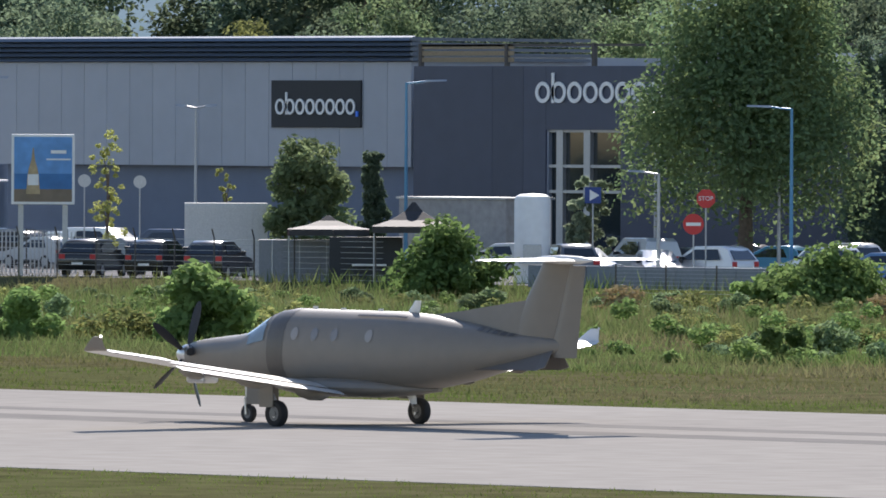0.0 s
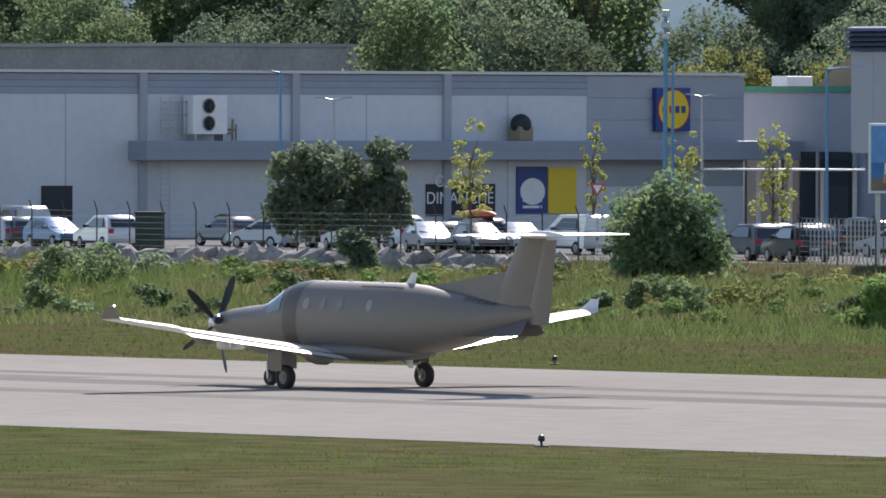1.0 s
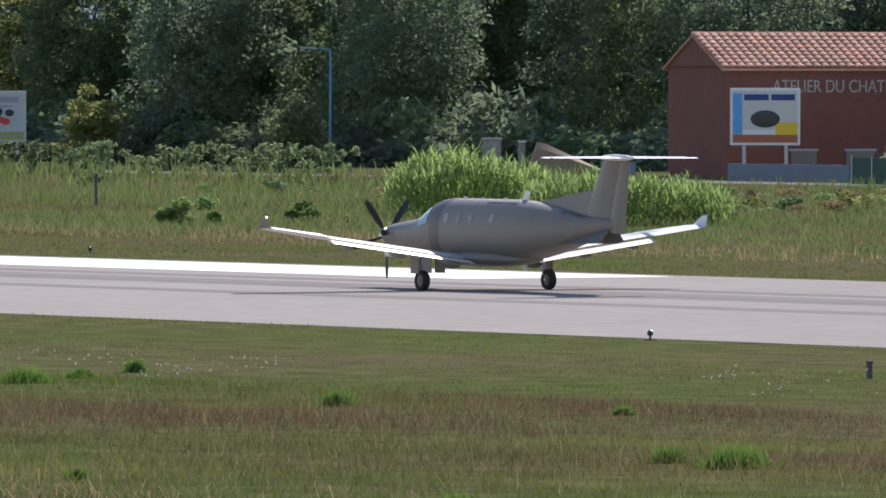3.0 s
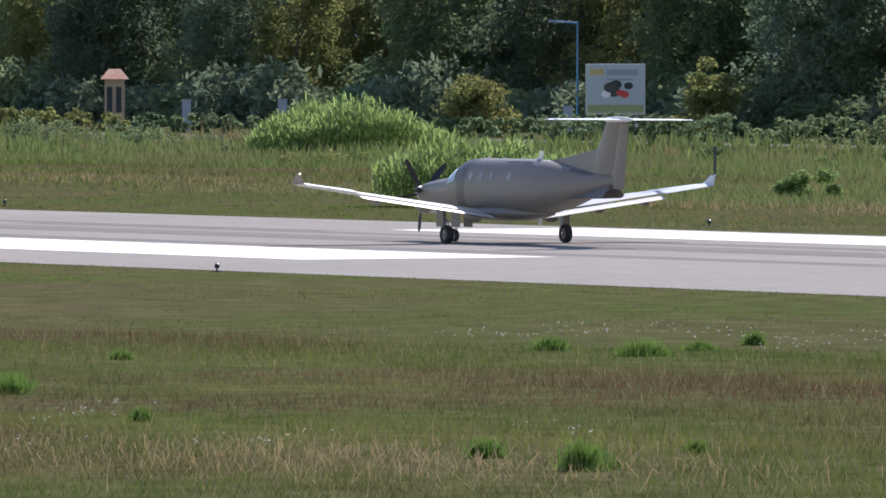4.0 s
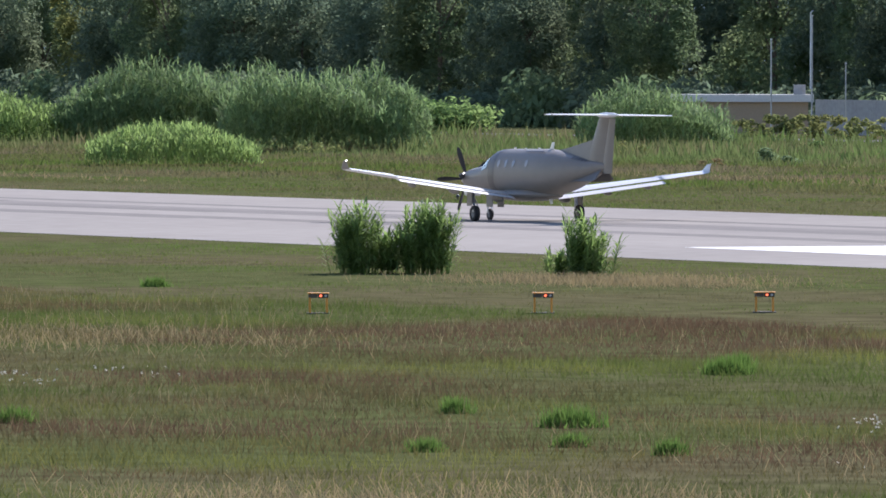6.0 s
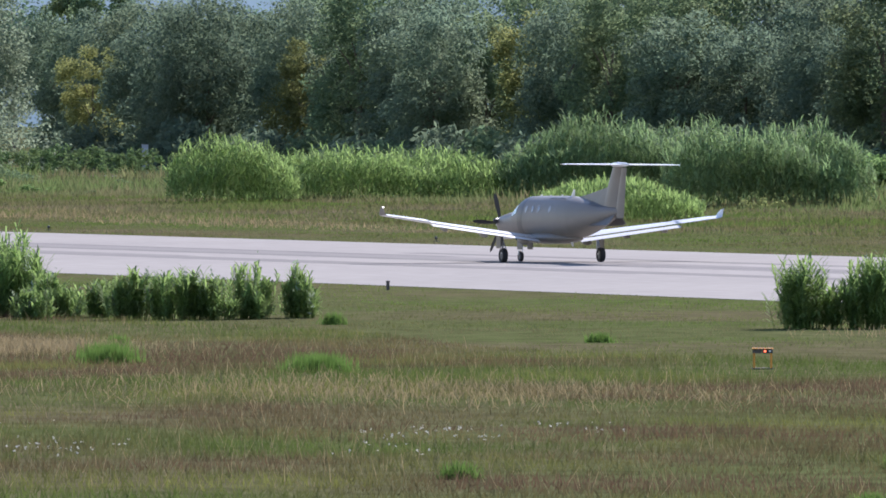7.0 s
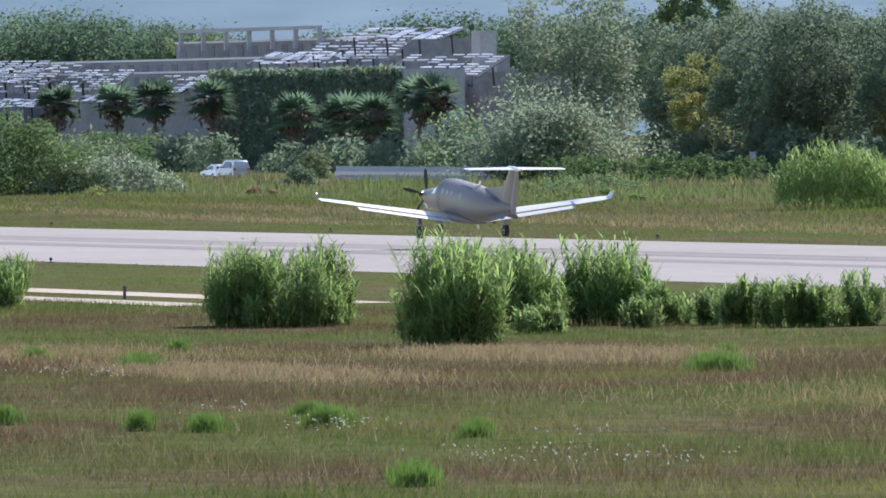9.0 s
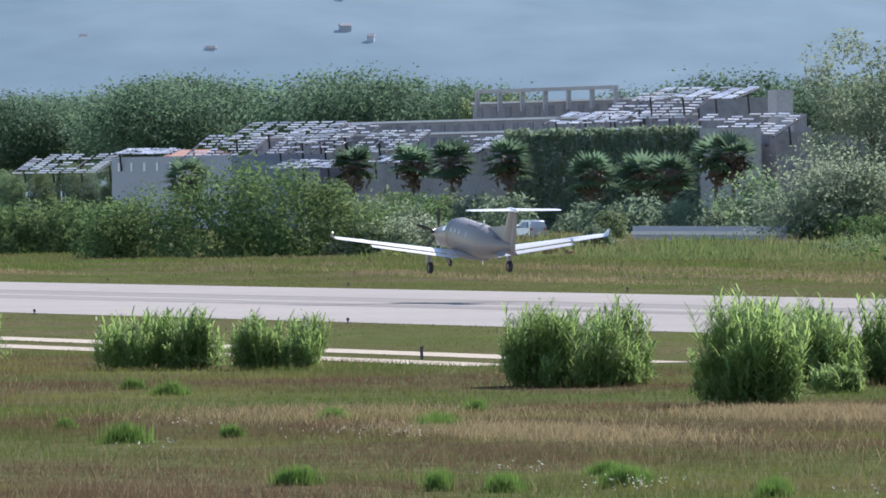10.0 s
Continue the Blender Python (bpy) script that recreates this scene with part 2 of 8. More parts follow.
M_GREENMESH = mat("green_screen", (0.035, 0.085, 0.060), 0.8, vary=0.15, scale=0.3, fine=4)
M_BLACK = mat("black_board", (0.02, 0.023, 0.028), 0.6, vary=0.1)
M_ROAD = mat("road_asphalt", (0.16, 0.157, 0.155), 0.95, vary=0.12, scale=0.1, fine=2, spec=0.1)
M_GLASS = glass("dark_glazing")
M_CARGLASS = glass("car_glass", (0.015, 0.02, 0.024), 0.04)
M_LAMP = glow("red_lamp", (1.0, 0.16, 0.06), 1.6)
M_ORANGE = mat("orange_paint", (0.62, 0.26, 0.03), 0.6, vary=0.1)
# Aerial haze painted in: blue-grey base colour and a faint blue emission
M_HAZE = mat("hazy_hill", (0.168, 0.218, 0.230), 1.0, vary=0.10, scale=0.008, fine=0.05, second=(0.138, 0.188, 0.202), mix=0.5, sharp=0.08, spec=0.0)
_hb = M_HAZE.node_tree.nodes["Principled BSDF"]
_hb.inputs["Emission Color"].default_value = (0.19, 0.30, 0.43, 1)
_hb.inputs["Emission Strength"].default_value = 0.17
M_TAN = mat("sacking", (0.28, 0.22, 0.14), 0.9, vary=0.2)


# ---- ground, runway ----
def ground_height(x, y):
    """Flat field; a shallow ditch before the road, which lies slightly above the field."""
    if y < 300:
        return 0.0
    if y < 330:
        return -0.5 * (y - 300) / 30
    if y < 344:
        return -0.5
    return min(0.25, -0.5 + 0.75 * (y - 344) / 4)


def build_ground():
    ys = [-4000, -600, 0, 60, 159, 207, 250, 300, 315, 330, 344, 346, 348, 352, 420, 600, 1200, 4600]
    xs = [-4800, -2500, -1800] + list(range(-1500, 101, 50)) + [800, 3000]
    bm = bmesh.new()
    g = [[bm.verts.new((x, y, ground_height(x, y))) for x in xs] for y in ys]
    for a, b in zip(g, g[1:]):
        for i in range(len(xs) - 1):
            bm.faces.new((a[i], a[i + 1], b[i + 1], b[i]))
    return tagged(link_bm("ground", bm, M_GROUND, True), "mown and dry grass field beside the runway", "ground", kind="structure")


M_GROUND = mat("field_soil_grass", (0.085, 0.097, 0.038), 0.95, vary=0.35, scale=0.05, fine=0.7, spec=0.0, second=(0.105, 0.095, 0.050), mix=0.52, sharp=0.12)
build_ground()
tagged(link_bm("runway", boxed(-1500, 159.4, -0.2, 300, 206.86, 0.012), M_RUNWAY), "long pale grey asphalt runway", "runway", kind="structure")


def strip(name, x0, y0, x1, y1, m, label, category, skew=0.0, z=0.016):
    bm = bmesh.new()
    loft(bm, [[(x0 + skew, y0, z - 0.004), (x1 + skew, y0, z - 0.004), (x1, y1, z - 0.004), (x0, y1, z - 0.004)],
              [(x0 + skew, y0, z), (x1 + skew, y0, z), (x1, y1, z), (x0, y1, z)]])
    return tagged(link_bm(name, bm, m), label, category, kind="structure")


for y0, y1 in ((169.3, 178.2), (197.6, 205.6)):
    strip("touchdown_mark", -363.0, y0, -316.5, y1, M_PAINT, "white painted touchdown block on the runway", "runway marking")
# rubber streaks along the wheel lines
rng = random.Random(4)
for k in range(34):
    y = rng.choice((179.5, 181.0, 186.8, 189.0, 191.2, 193.0)) + rng.uniform(-1.0, 1.0)
    x = rng.uniform(-900, -150)
    l = rng.uniform(120, 420)
    strip("rubber_streak", x - l, y, x, y + rng.uniform(0.8, 2.4), M_RUBBER_MARK, "dark tyre rubber streak on the runway", "runway marking", z=0.0145 + 0.00003 * k)
# sandy track on the near side, towards the far end
TRACK_Y = (125.64, 128.34, 131.58, 134.55)
TRACK_END = -403.70
M_TRACK = mat("pale_sand", (0.42, 0.36, 0.27), 0.95, vary=0.2, scale=0.3, fine=3, spec=0.1)
for y0, y1 in (TRACK_Y[:2], TRACK_Y[2:]):
    strip("sandy_track", -900, y0, TRACK_END, y1, M_TRACK, "pale sandy wheel track in the grass", "track", z=0.02)
strip("road", -1500, 351.5, 0, 358.0, M_ROAD, "asphalt road behind the airfield fence", "road", z=0.262)
strip("car_park", -520, 358.3, -300, 470.0, M_ROAD, "asphalt car park in front of the stores", "car park", z=0.264)


# ---- the aeroplane: x forward, y to its left, z up, origin on the ground between the main wheels ----
def superellipse(x, zc, w, hu, hd, n=28, p=2.3):
    ring = []
    for i in range(n):
        a = i * math.tau / n
        c, s = math.cos(a), math.sin(a)
        ry = w * math.copysign(abs(c) ** (2 / p), c)
        rz = (hu if s > 0 else hd) * math.copysign(abs(s) ** (2 / p), s)
        ring.append((x, ry, zc + rz))
    return ring


def airfoil(le, chord, y, z, thick, n=9, drop=0.0, up=(0, 0, 1)):
    """A wing section: leading edge at x=le, chord aft, thickness ratio."""
    ring = []
    for k in range(2 * n):
        i = k if k <= n else 2 * n - k
        u = (1 - math.cos(math.pi * i / n)) / 2
        t = thick * chord * (1.45 * math.sqrt(u) - 0.63 * u - 1.758 * u * u + 1.421 * u ** 3 - 0.518 * u ** 4) * 2.0 / 2
        zz = t + 0.03 * chord * math.sin(math.pi * u) if k <= n else -t * 0.75 + 0.03 * chord * math.sin(math.pi * u)
        d = Vector(up) * zz
        ring.append((le - u * chord + d.x, y + d.y, z + d.z - drop * u))
    return ring


def fuselage_at(x):
    """Section centre height, half width, upper and lower half height at station x, eased between stations."""
    st = [(5.62, 1.60, 0.24, 0.24, 0.26), (5.45, 1.61, 0.36, 0.30, 0.38), (5.0, 1.62, 0.47, 0.37, 0.50), (4.3, 1.64, 0.57, 0.43, 0.61),
          (3.6, 1.66, 0.66, 0.48, 0.68), (3.15, 1.68, 0.71, 0.54, 0.71), (2.85, 1.70, 0.75, 0.66, 0.74), (2.5, 1.72, 0.78, 0.84, 0.76), (2.15, 1.73, 0.81, 1.00, 0.78),
          (1.75, 1.73, 0.83, 1.05, 0.79), (1.4, 1.73, 0.83, 1.06, 0.79), (-2.2, 1.73, 0.83, 1.05, 0.79), (-3.2, 1.75, 0.79, 0.97, 0.74), (-4.4, 1.82, 0.66, 0.76, 0.60),
          (-5.2, 1.89, 0.53, 0.57, 0.48), (-5.8, 1.94, 0.42, 0.42, 0.40), (-6.7, 2.04, 0.26, 0.26, 0.27), (-7.3, 2.08, 0.11, 0.15, 0.16), (-7.5, 2.09, 0.04, 0.08, 0.08)]
    for a, b in zip(st, st[1:]):
        if a[0] >= x >= b[0]:
            k = (a[0] - x) / (a[0] - b[0])
            return [a[i] + (b[i] - a[i]) * k for i in range(1, 5)]
    return st[-1][1:] if x < 0 else st[0][1:]


def hull(x0, x1, steps, swell=0.0):
    rings = []
    for i in range(steps + 1):
        x = x0 + (x1 - x0) * i / steps
        zc, w, hu, hd = fuselage_at(x)
        rings.append(superellipse(x, zc, w + swell, hu + swell, hd + swell))
    return rings


def side_patch(bm, x0, x1, a0, a1, side, out=0.012, nx=6, na=6, round_=True):
    """A patch lying on the hull's side between two stations and two angles above the waist."""
    grid = []
    for i in range(nx + 1):
        row = []
        for j in range(na + 1):
            u, v = i / nx * 2 - 1, j / na * 2 - 1
            if round_:
                u, v = u * math.sqrt(1 - v * v / 2), v * math.sqrt(1 - u * u / 2)
            x = (x0 + x1) / 2 + u * (x1 - x0) / 2
            a = radians((a0 + a1) / 2 + v * (a1 - a0) / 2)
            zc, w, hu, hd = fuselage_at(x)
            p = 2.3
            c, s = math.cos(a), math.sin(a)
            y = (w + out) * abs(c) ** (2 / p)
            z = zc + ((hu if s > 0 else hd) + out) * math.copysign(abs(s) ** (2 / p), s)
            row.append(bm.verts.new((x, side * y, z)))
        grid.append(row)
    for i in range(nx):
        for j in range(na):
            bm.faces.new((grid[i][j], grid[i + 1][j], grid[i + 1][j + 1], grid[i][j + 1]))


def wheel(plane, name, x, y, r, w):
    hub = empty(name, pose(x, y, r))
    hub.parent = plane
    bm = bmesh.new()
    prof = [(r * 0.55, w * 0.42), (r * 0.80, w * 0.5), (r * 0.94, w * 0.42), (r, w * 0.2), (r, -w * 0.2), (r * 0.94, -w * 0.42), (r * 0.8, -w * 0.5), (r * 0.55, -w * 0.42)]
    n = 28
    rings = [[(math.cos(i * math.tau / n) * a, b, math.sin(i * math.tau / n) * a) for a, b in prof] for i in range(n + 1)]
    loft(bm, rings, False)
    bmesh.ops.remove_doubles(bm, verts=bm.verts, dist=1e-4)
    part("tyre", bm, M_TYRE, hub, "black rubber tyre", smooth=True)
    bm = bmesh.new()
    tube(bm, (0, -w * 0.36, 0), (0, w * 0.36, 0), r * 0.56, seg=20)
    tube(bm, (0, -w * 0.46, 0), (0, w * 0.46, 0), r * 0.22, seg=12)
    for i in range(6):
        a = i * math.tau / 6
        tube(bm, (math.cos(a) * r * 0.38, -w * 0.40, math.sin(a) * r * 0.38), (math.cos(a) * r * 0.38, w * 0.40, math.sin(a) * r * 0.38), r * 0.07, seg=8)
    part("rim", bm, M_RIM, hub, "dull grey metal rim")
    return hub


def wing(plane, s):
    def sec(y):
        k = (y - 0.7) / (7.9 - 0.7)
        return 1.45 - 0.82 * k, 2.25 - 1.25 * k, 0.95 + 0.972 * k   # leading edge, chord, height
    bm = bmesh.new()
    rings = []
    for y in (0.35, 0.7, 2.0, 3.5, 5.0, 5.78, 5.82, 6.6, 7.5):
        le, ch, z = sec(y)
        rings.append(airfoil(le, ch * (0.76 if y < 5.8 else 1.0), s * y, z + 0.01, 0.14 - 0.004 * y, drop=0.015))
    le, ch, z = sec(7.7)
    rings.append(airfoil(le - 0.06, 0.94, s * 7.72, z + 0.01, 0.09))
    if s < 0:
        rings = [r[::-1] for r in rings]
    loft(bm, rings)
    w = part("wing", bm, M_WING, plane, "pale painted wing", smooth=True)
    # blended winglet, swept back and turned up
    bm = bmesh.new()
    rings = [airfoil(le - b, c, s * y, z + r, 0.08, up=(0, -s * k, 1 - 0.75 * k)) for y, r, b, c, k in
             ((7.73, 0.012, 0.07, 0.92, 0.0), (7.80, 0.045, 0.15, 0.82, 0.65), (7.84, 0.13, 0.27, 0.64, 0.97), (7.87, 0.25, 0.43, 0.46, 1.0), (7.89, 0.35, 0.58, 0.30, 1.0))]
    if s < 0:
        rings = [r[::-1] for r in rings]
    loft(bm, rings)
    # Left winglet coloured darker as its shaded side, right one pale as sunlit
    part("winglet", bm, M_BODY if s > 0 else M_WING, w, "turned-up winglet", smooth=True)
    # flap lowered behind the fixed wing
    bm = bmesh.new()
    rings = []
    for y in (0.95, 2.8, 5.76):
        le, ch, z = sec(y)
        rings.append(airfoil(le - ch * 0.80, ch * 0.29, s * y, z - 0.085, 0.12, drop=0.085))
    if s < 0:
        rings = [r[::-1] for r in rings]
    loft(bm, rings)
    part("flap", bm, M_WING, w, "lowered flap", smooth=True)
    bm = bmesh.new()
    rings = []
    for y in (5.86, 6.6, 7.45):
        le, ch, z = sec(y)
        rings.append(airfoil(le - ch * 0.78, ch * 0.235, s * y, z + 0.012, 0.10, drop=0.01))
    if s < 0:
        rings = [r[::-1] for r in rings]
    loft(bm, rings)
    part("aileron", bm, M_WING, w, smooth=True)
    for y in (1.45, 3.3, 5.1):
        le, ch, z = sec(y)
        bm = bmesh.new()
        x, q = le - ch * 0.55, 1.55 if y < 2 else 1.0
        loft(bm, [[(x - u * ch * 0.5, s * y + math.cos(a) * q * 0.075 * r, z - 0.15 - 0.1 * u + math.sin(a) * q * 0.12 * r) for a in [i * math.tau / 10 for i in range(10)]]
                  for u, r in ((-0.2, 0.05), (0.1, 0.75), (0.45, 1.0), (0.8, 0.8), (1.08, 0.08))])
        part("flap_fairing", bm, M_BODY, w, "champagne flap track fairing", smooth=True)
    # tip light
    le, ch, z = sec(7.7)
    bm = bmesh.new()
    bmesh.ops.create_uvsphere(bm, u_segments=10, v_segments=6, radius=0.03, matrix=Matrix.Translation((le - 0.86, s * 7.90, z + 0.36)))
    part("tip_light", bm, M_STROBE if s > 0 else M_STEEL, w, "white strobe light")
    for y in (5.9, 6.4, 7.0, 7.6):
        le, ch, z = sec(y)
        part("static_wick", tubed(((le - ch, s * y, z), (le - ch - 0.22, s * y, z - 0.02), 0.008, 0.004), seg=5), M_DARKMETAL, w)
    return w


def aeroplane():
    plane = empty("aeroplane", pose(-200.2, 188.6, 0, 0, 0, 180), "champagne single-propeller aeroplane rolling on the runway", "aeroplane")
    bm = bmesh.new()
    loft(bm, hull(5.62, -7.5, 66))
    fus = part("fuselage", bm, M_BODY, plane, "champagne grey painted fuselage", smooth=True)
    bm = bmesh.new()
    loft(bm, hull(2.02, 1.44, 8, 0.006), False)
    part("dark_band", bm, M_BAND, fus, "dark brown band round the cabin", smooth=True)
    # belly and wing root fairing
    bm = bmesh.new()
    loft(bm, [superellipse(x, 0.98, w, h, h * 0.9, n=20) for x, w, h in
              ((2.5, 0.05, 0.04), (2.2, 0.42, 0.14), (1.4, 0.80, 0.24), (0.2, 0.88, 0.29), (-1.2, 0.84, 0.27), (-2.2, 0.55, 0.18), (-3.2, 0.08, 0.06))])
    part("belly_fairing", bm, M_BODY, fus, smooth=True)
    # windscreen and side panes
    for s in (1, -1):
        for x0, x1, a0, a1 in ((2.98, 2.26, 40, 86), (2.80, 2.16, 14, 42)):
            bm = bmesh.new()
            side_patch(bm, x0, x1, a0, a1, s, 0.012, round_=False)
            part("windscreen", bm, M_COCKPIT, fus, "cockpit glass with sky reflection put into its colour", smooth=True)
        for x, wm in ((1.06, M_BLIND), (0.36, M_SHADE), (-0.34, M_SHADE), (-1.55, M_BLIND)):
            bm = bmesh.new()
            side_patch(bm, x + 0.13, x - 0.13, 15, 33, s, 0.01)
            part("cabin_window", bm, wm, fus, "oval cabin window", smooth=True)
        # exhaust stubs
        bm = bmesh.new()
        tube(bm, (5.3, s * 0.36, 1.74), (5.08, s * 0.56, 1.71), 0.12, 0.11, seg=14)
        tube(bm, (5.09, s * 0.55, 1.71), (4.98, s * 0.60, 1.69), 0.105, 0.10, seg=14)
        part("exhaust_stub", bm, M_DARKMETAL, fus, "sooty metal exhaust stub", smooth=True)
    bm = bmesh.new()
    loft(bm, [superellipse(5.60, 1.60, 0.25, 0.25, 0.27, n=20), superellipse(5.70, 1.60, 0.25, 0.25, 0.25, n=20)])
    part("cowl_ring", bm, M_STEEL, fus, "polished cowl ring", smooth=True)
    bm = bmesh.new()
    box(bm, 4.9, -0.25, 0.93, 5.55, 0.25, 1.25, 0.06)
    part("air_intake", bm, M_STEEL, fus, "chin air intake")
    # roof details
    bm = bmesh.new()
    side_patch(bm, -0.84, -2.55, 58, 63, 1, 0.022, nx=10, round_=False)
    part("roof_slot", bm, M_DARKMETAL, fus, "dark slot along the roof")
    for x, h in ((1.2, 0.10), (0.2, 0.05), (-1.1, 0.06)):
        part("antenna", boxed(x - 0.10, -0.015, 2.74, x + 0.05, 0.015, 2.80 + h * 0.5), M_WING, fus)
    bm = bmesh.new()
    loft(bm, [airfoil(-2.05, 0.42, 0.0, 2.74, 0.06, up=(0, 1, 0)), airfoil(-2.32, 0.22, 0.0, 3.05, 0.06, up=(0, 1, 0))])
    part("blade_antenna", bm, M_WING, fus, "swept blade antenna")
    # registration as plain bars on the fin root
    for k, (x, w) in enumerate(((-4.95, 0.16), (-5.2, 0.07), (-5.42, 0.16), (-5.66, 0.16), (-5.9, 0.16))):
        for s in (1, -1):
            bm = bmesh.new()
            side_patch(bm, x + w / 2, x - w / 2, 52, 72, s, 0.02, nx=2, na=2, round_=False)
            part("registration_bar", bm, M_BAND, fus)
    # fin with dorsal strake, rudder, tailplane
    def fin_sec(z):
        k = (z - 2.35) / (4.12 - 2.35)
        return -5.62 - 1.16 * k, 2.22 - 0.88 * k
    bm = bmesh.new()
    rings = []
    for z in (2.0, 2.6, 3.3, 4.03):
        le, ch = fin_sec(z)
        rings.append(airfoil(le, ch * 0.74, 0, z, 0.10, up=(0, 1, 0)))
    loft(bm, rings)
    fin = part("fin", bm, M_BODY, plane, "champagne painted fin", smooth=True)
    bm = bmesh.new()
    loft(bm, [[(x, w0, zt), (x, -w0, zt), (x, -w1, zb), (x, w1, zb)] for x, w0, w1, zt, zb in
              ((-3.0, 0.01, 0.03, 2.735, 2.66), (-4.0, 0.02, 0.08, 2.84, 2.45), (-5.0, 0.03, 0.12, 2.975, 2.25), (-6.25, 0.04, 0.13, 3.14, 2.1))])
    part("dorsal_strake", bm, M_BODY, fin)
    bm = bmesh.new()
    rings = []
    for z in (1.82, 2.6, 3.3, 3.96):
        le, ch = fin_sec(z)
        rings.append(airfoil(le - ch * 0.68, ch * 0.36, 0, z, 0.16, up=(0, 1, 0)))
    loft(bm, rings)
    part("rudder", bm, M_BODY, fin, "rudder", smooth=True)
    bm = bmesh.new()
    loft(bm, [superellipse(x, 4.09, w, h, h, n=14) for x, w, h in ((-6.42, 0.02, 0.02), (-6.75, 0.11, 0.08), (-7.3, 0.14, 0.11), (-7.95, 0.11, 0.09), (-8.4, 0.02, 0.02))])
    part("bullet_fairing", bm, M_WING, fin, smooth=True)
    for s in (1, -1):
        bm = bmesh.new()
        rings = [airfoil(-6.80 - 0.32 * k, (1.20 - 0.38 * k) * 0.66, s * (0.05 + 2.55 * k), 4.08, 0.10) for k in (0, 0.5, 0.95, 1.0)]
        rings[-1] = airfoil(-7.25, 0.35, s * 2.66, 4.08, 0.05)
        loft(bm, rings if s > 0 else [r[::-1] for r in rings])
        tp = part("tailplane", bm, M_WING, fin, "pale tailplane half", smooth=True)
        bm = bmesh.new()
        rings = [airfoil(-6.80 - 0.32 * k - (1.20 - 0.38 * k) * 0.68, (1.20 - 0.38 * k) * 0.34, s * (0.22 + 2.33 * k), 4.085, 0.12) for k in (0, 0.5, 1.0)]
        loft(bm, rings if s > 0 else [r[::-1] for r in rings])
        part("elevator", bm, M_WING, tp, smooth=True)
        # ventral strake
        bm = bmesh.new()
        loft(bm, [[(-4.6, s * 0.42, 1.52), (-4.6, s * 0.46, 1.50), (-4.6, s * 0.46, 1.48)],
                  [(-6.9, s * 0.16, 1.95), (-6.9, s * 0.42, 1.52), (-6.9, s * 0.38, 1.52)], [(-7.2, s * 0.12, 2.0), (-7.2, s * 0.40, 1.60), (-7.2, s * 0.36, 1.60)]])
        part("ventral_strake", bm, M_BAND, fin)
        wing(plane, s)
    # undercarriage
    gear = []
    for s in (1, -1):
        leg = part("main_leg", tubed(((0.35, s * 2.2, 1.12), (0.18, s * 2.24, 0.62), 0.075, 0.06), ((0.18, s * 2.24, 0.64), (0.0, s * 2.24, 0.31), 0.05, 0.045),
                                     ((0.30, s * 2.21, 0.98), (0.05, s * 2.1, 0.45), 0.025), ((0, s * 2.12, 0.31), (0, s * 2.36, 0.31), 0.04)), M_STEEL, plane, "main undercarriage leg")
        part("gear_door", boxed(-0.02, s * 2.40 - 0.012, 0.52, 0.46, s * 2.40 + 0.012, 1.12, 0.01), M_BODY, leg, "beige undercarriage door")
        gear.append((wheel(plane, "main_wheel", 0.0, s * 2.265, 0.315, 0.24), 0.0, s * 2.265, 0.315))
    leg = part("nose_leg", tubed(((3.62, 0, 1.2), (3.58, 0, 0.55), 0.065, 0.05), ((3.58, 0.09, 0.62), (3.54, 0.09, 0.23), 0.03), ((3.58, -0.09, 0.62), (3.54, -0.09, 0.23), 0.03),
                                 ((3.58, -0.1, 0.6), (3.58, 0.1, 0.6), 0.04), ((3.1, 0, 1.1), (3.56, 0, 0.7), 0.03)), M_STEEL, plane, "nose undercarriage leg")
    for s in (1, -1):
        part("gear_door", boxed(2.75, s * 0.24 - 0.012, 0.48, 3.35, s * 0.24 + 0.012, 1.05, 0.01), M_BODY, leg, "beige undercarriage door")
    gear.append((wheel(plane, "nose_wheel", 3.54, 0.0, 0.225, 0.15), 3.54, 0.0, 0.225))
    # propeller: spinner and five blades
    prop = empty("propeller", pose(5.72, 0, 1.60))
    prop.parent = plane
    bm = bmesh.new()
    n = 18
    loft(bm, [[(x, math.cos(i * math.tau / n) * r, math.sin(i * math.tau / n) * r) for i in range(n)] for x, r in ((-0.04, 0.25), (0.08, 0.24), (0.22, 0.19), (0.33, 0.11), (0.40, 0.02))])
    part("spinner", bm, M_STEEL, prop, "polished metal spinner", smooth=True)
    blade = None
    for k in range(5):
        if blade is None:
            bm = bmesh.new()
            rings = []
            for r, c, tw, th in ((0.16, 0.10, 60, 0.8), (0.4, 0.15, 48, 0.30), (0.7, 0.20, 36, 0.16), (1.0, 0.20, 28, 0.12), (1.22, 0.15, 24, 0.10), (1.33, 0.05, 22, 0.10)):
                ring = []
                for q in range(8):
                    a = q * math.tau / 8
                    u, v = math.cos(a) * c / 2, math.sin(a) * c * th / 2
                    ct, st = math.cos(radians(tw)), math.sin(radians(tw))
                    ring.append((0.06 + u * st + v * ct, u * ct - v * st, r))
                rings.append(ring)
            loft(bm, rings)
            blade = part("blade", bm, M_BLADE, prop, "black propeller blade", smooth=True)
            me = blade.data
        else:
            b = new("blade", me)
            b.parent = prop
            b.matrix_basis = Matrix.Rotation(k * math.tau / 5, 4, "X")
    # small belly fin and mast
    bm = bmesh.new()
    loft(bm, [airfoil(-1.9, 0.45, 0.0, 1.0, 0.08, up=(0, 1, 0)), airfoil(-2.2, 0.2, 0.0, 0.62, 0.08, up=(0, 1, 0))])
    part("belly_antenna", bm, M_WING, plane)
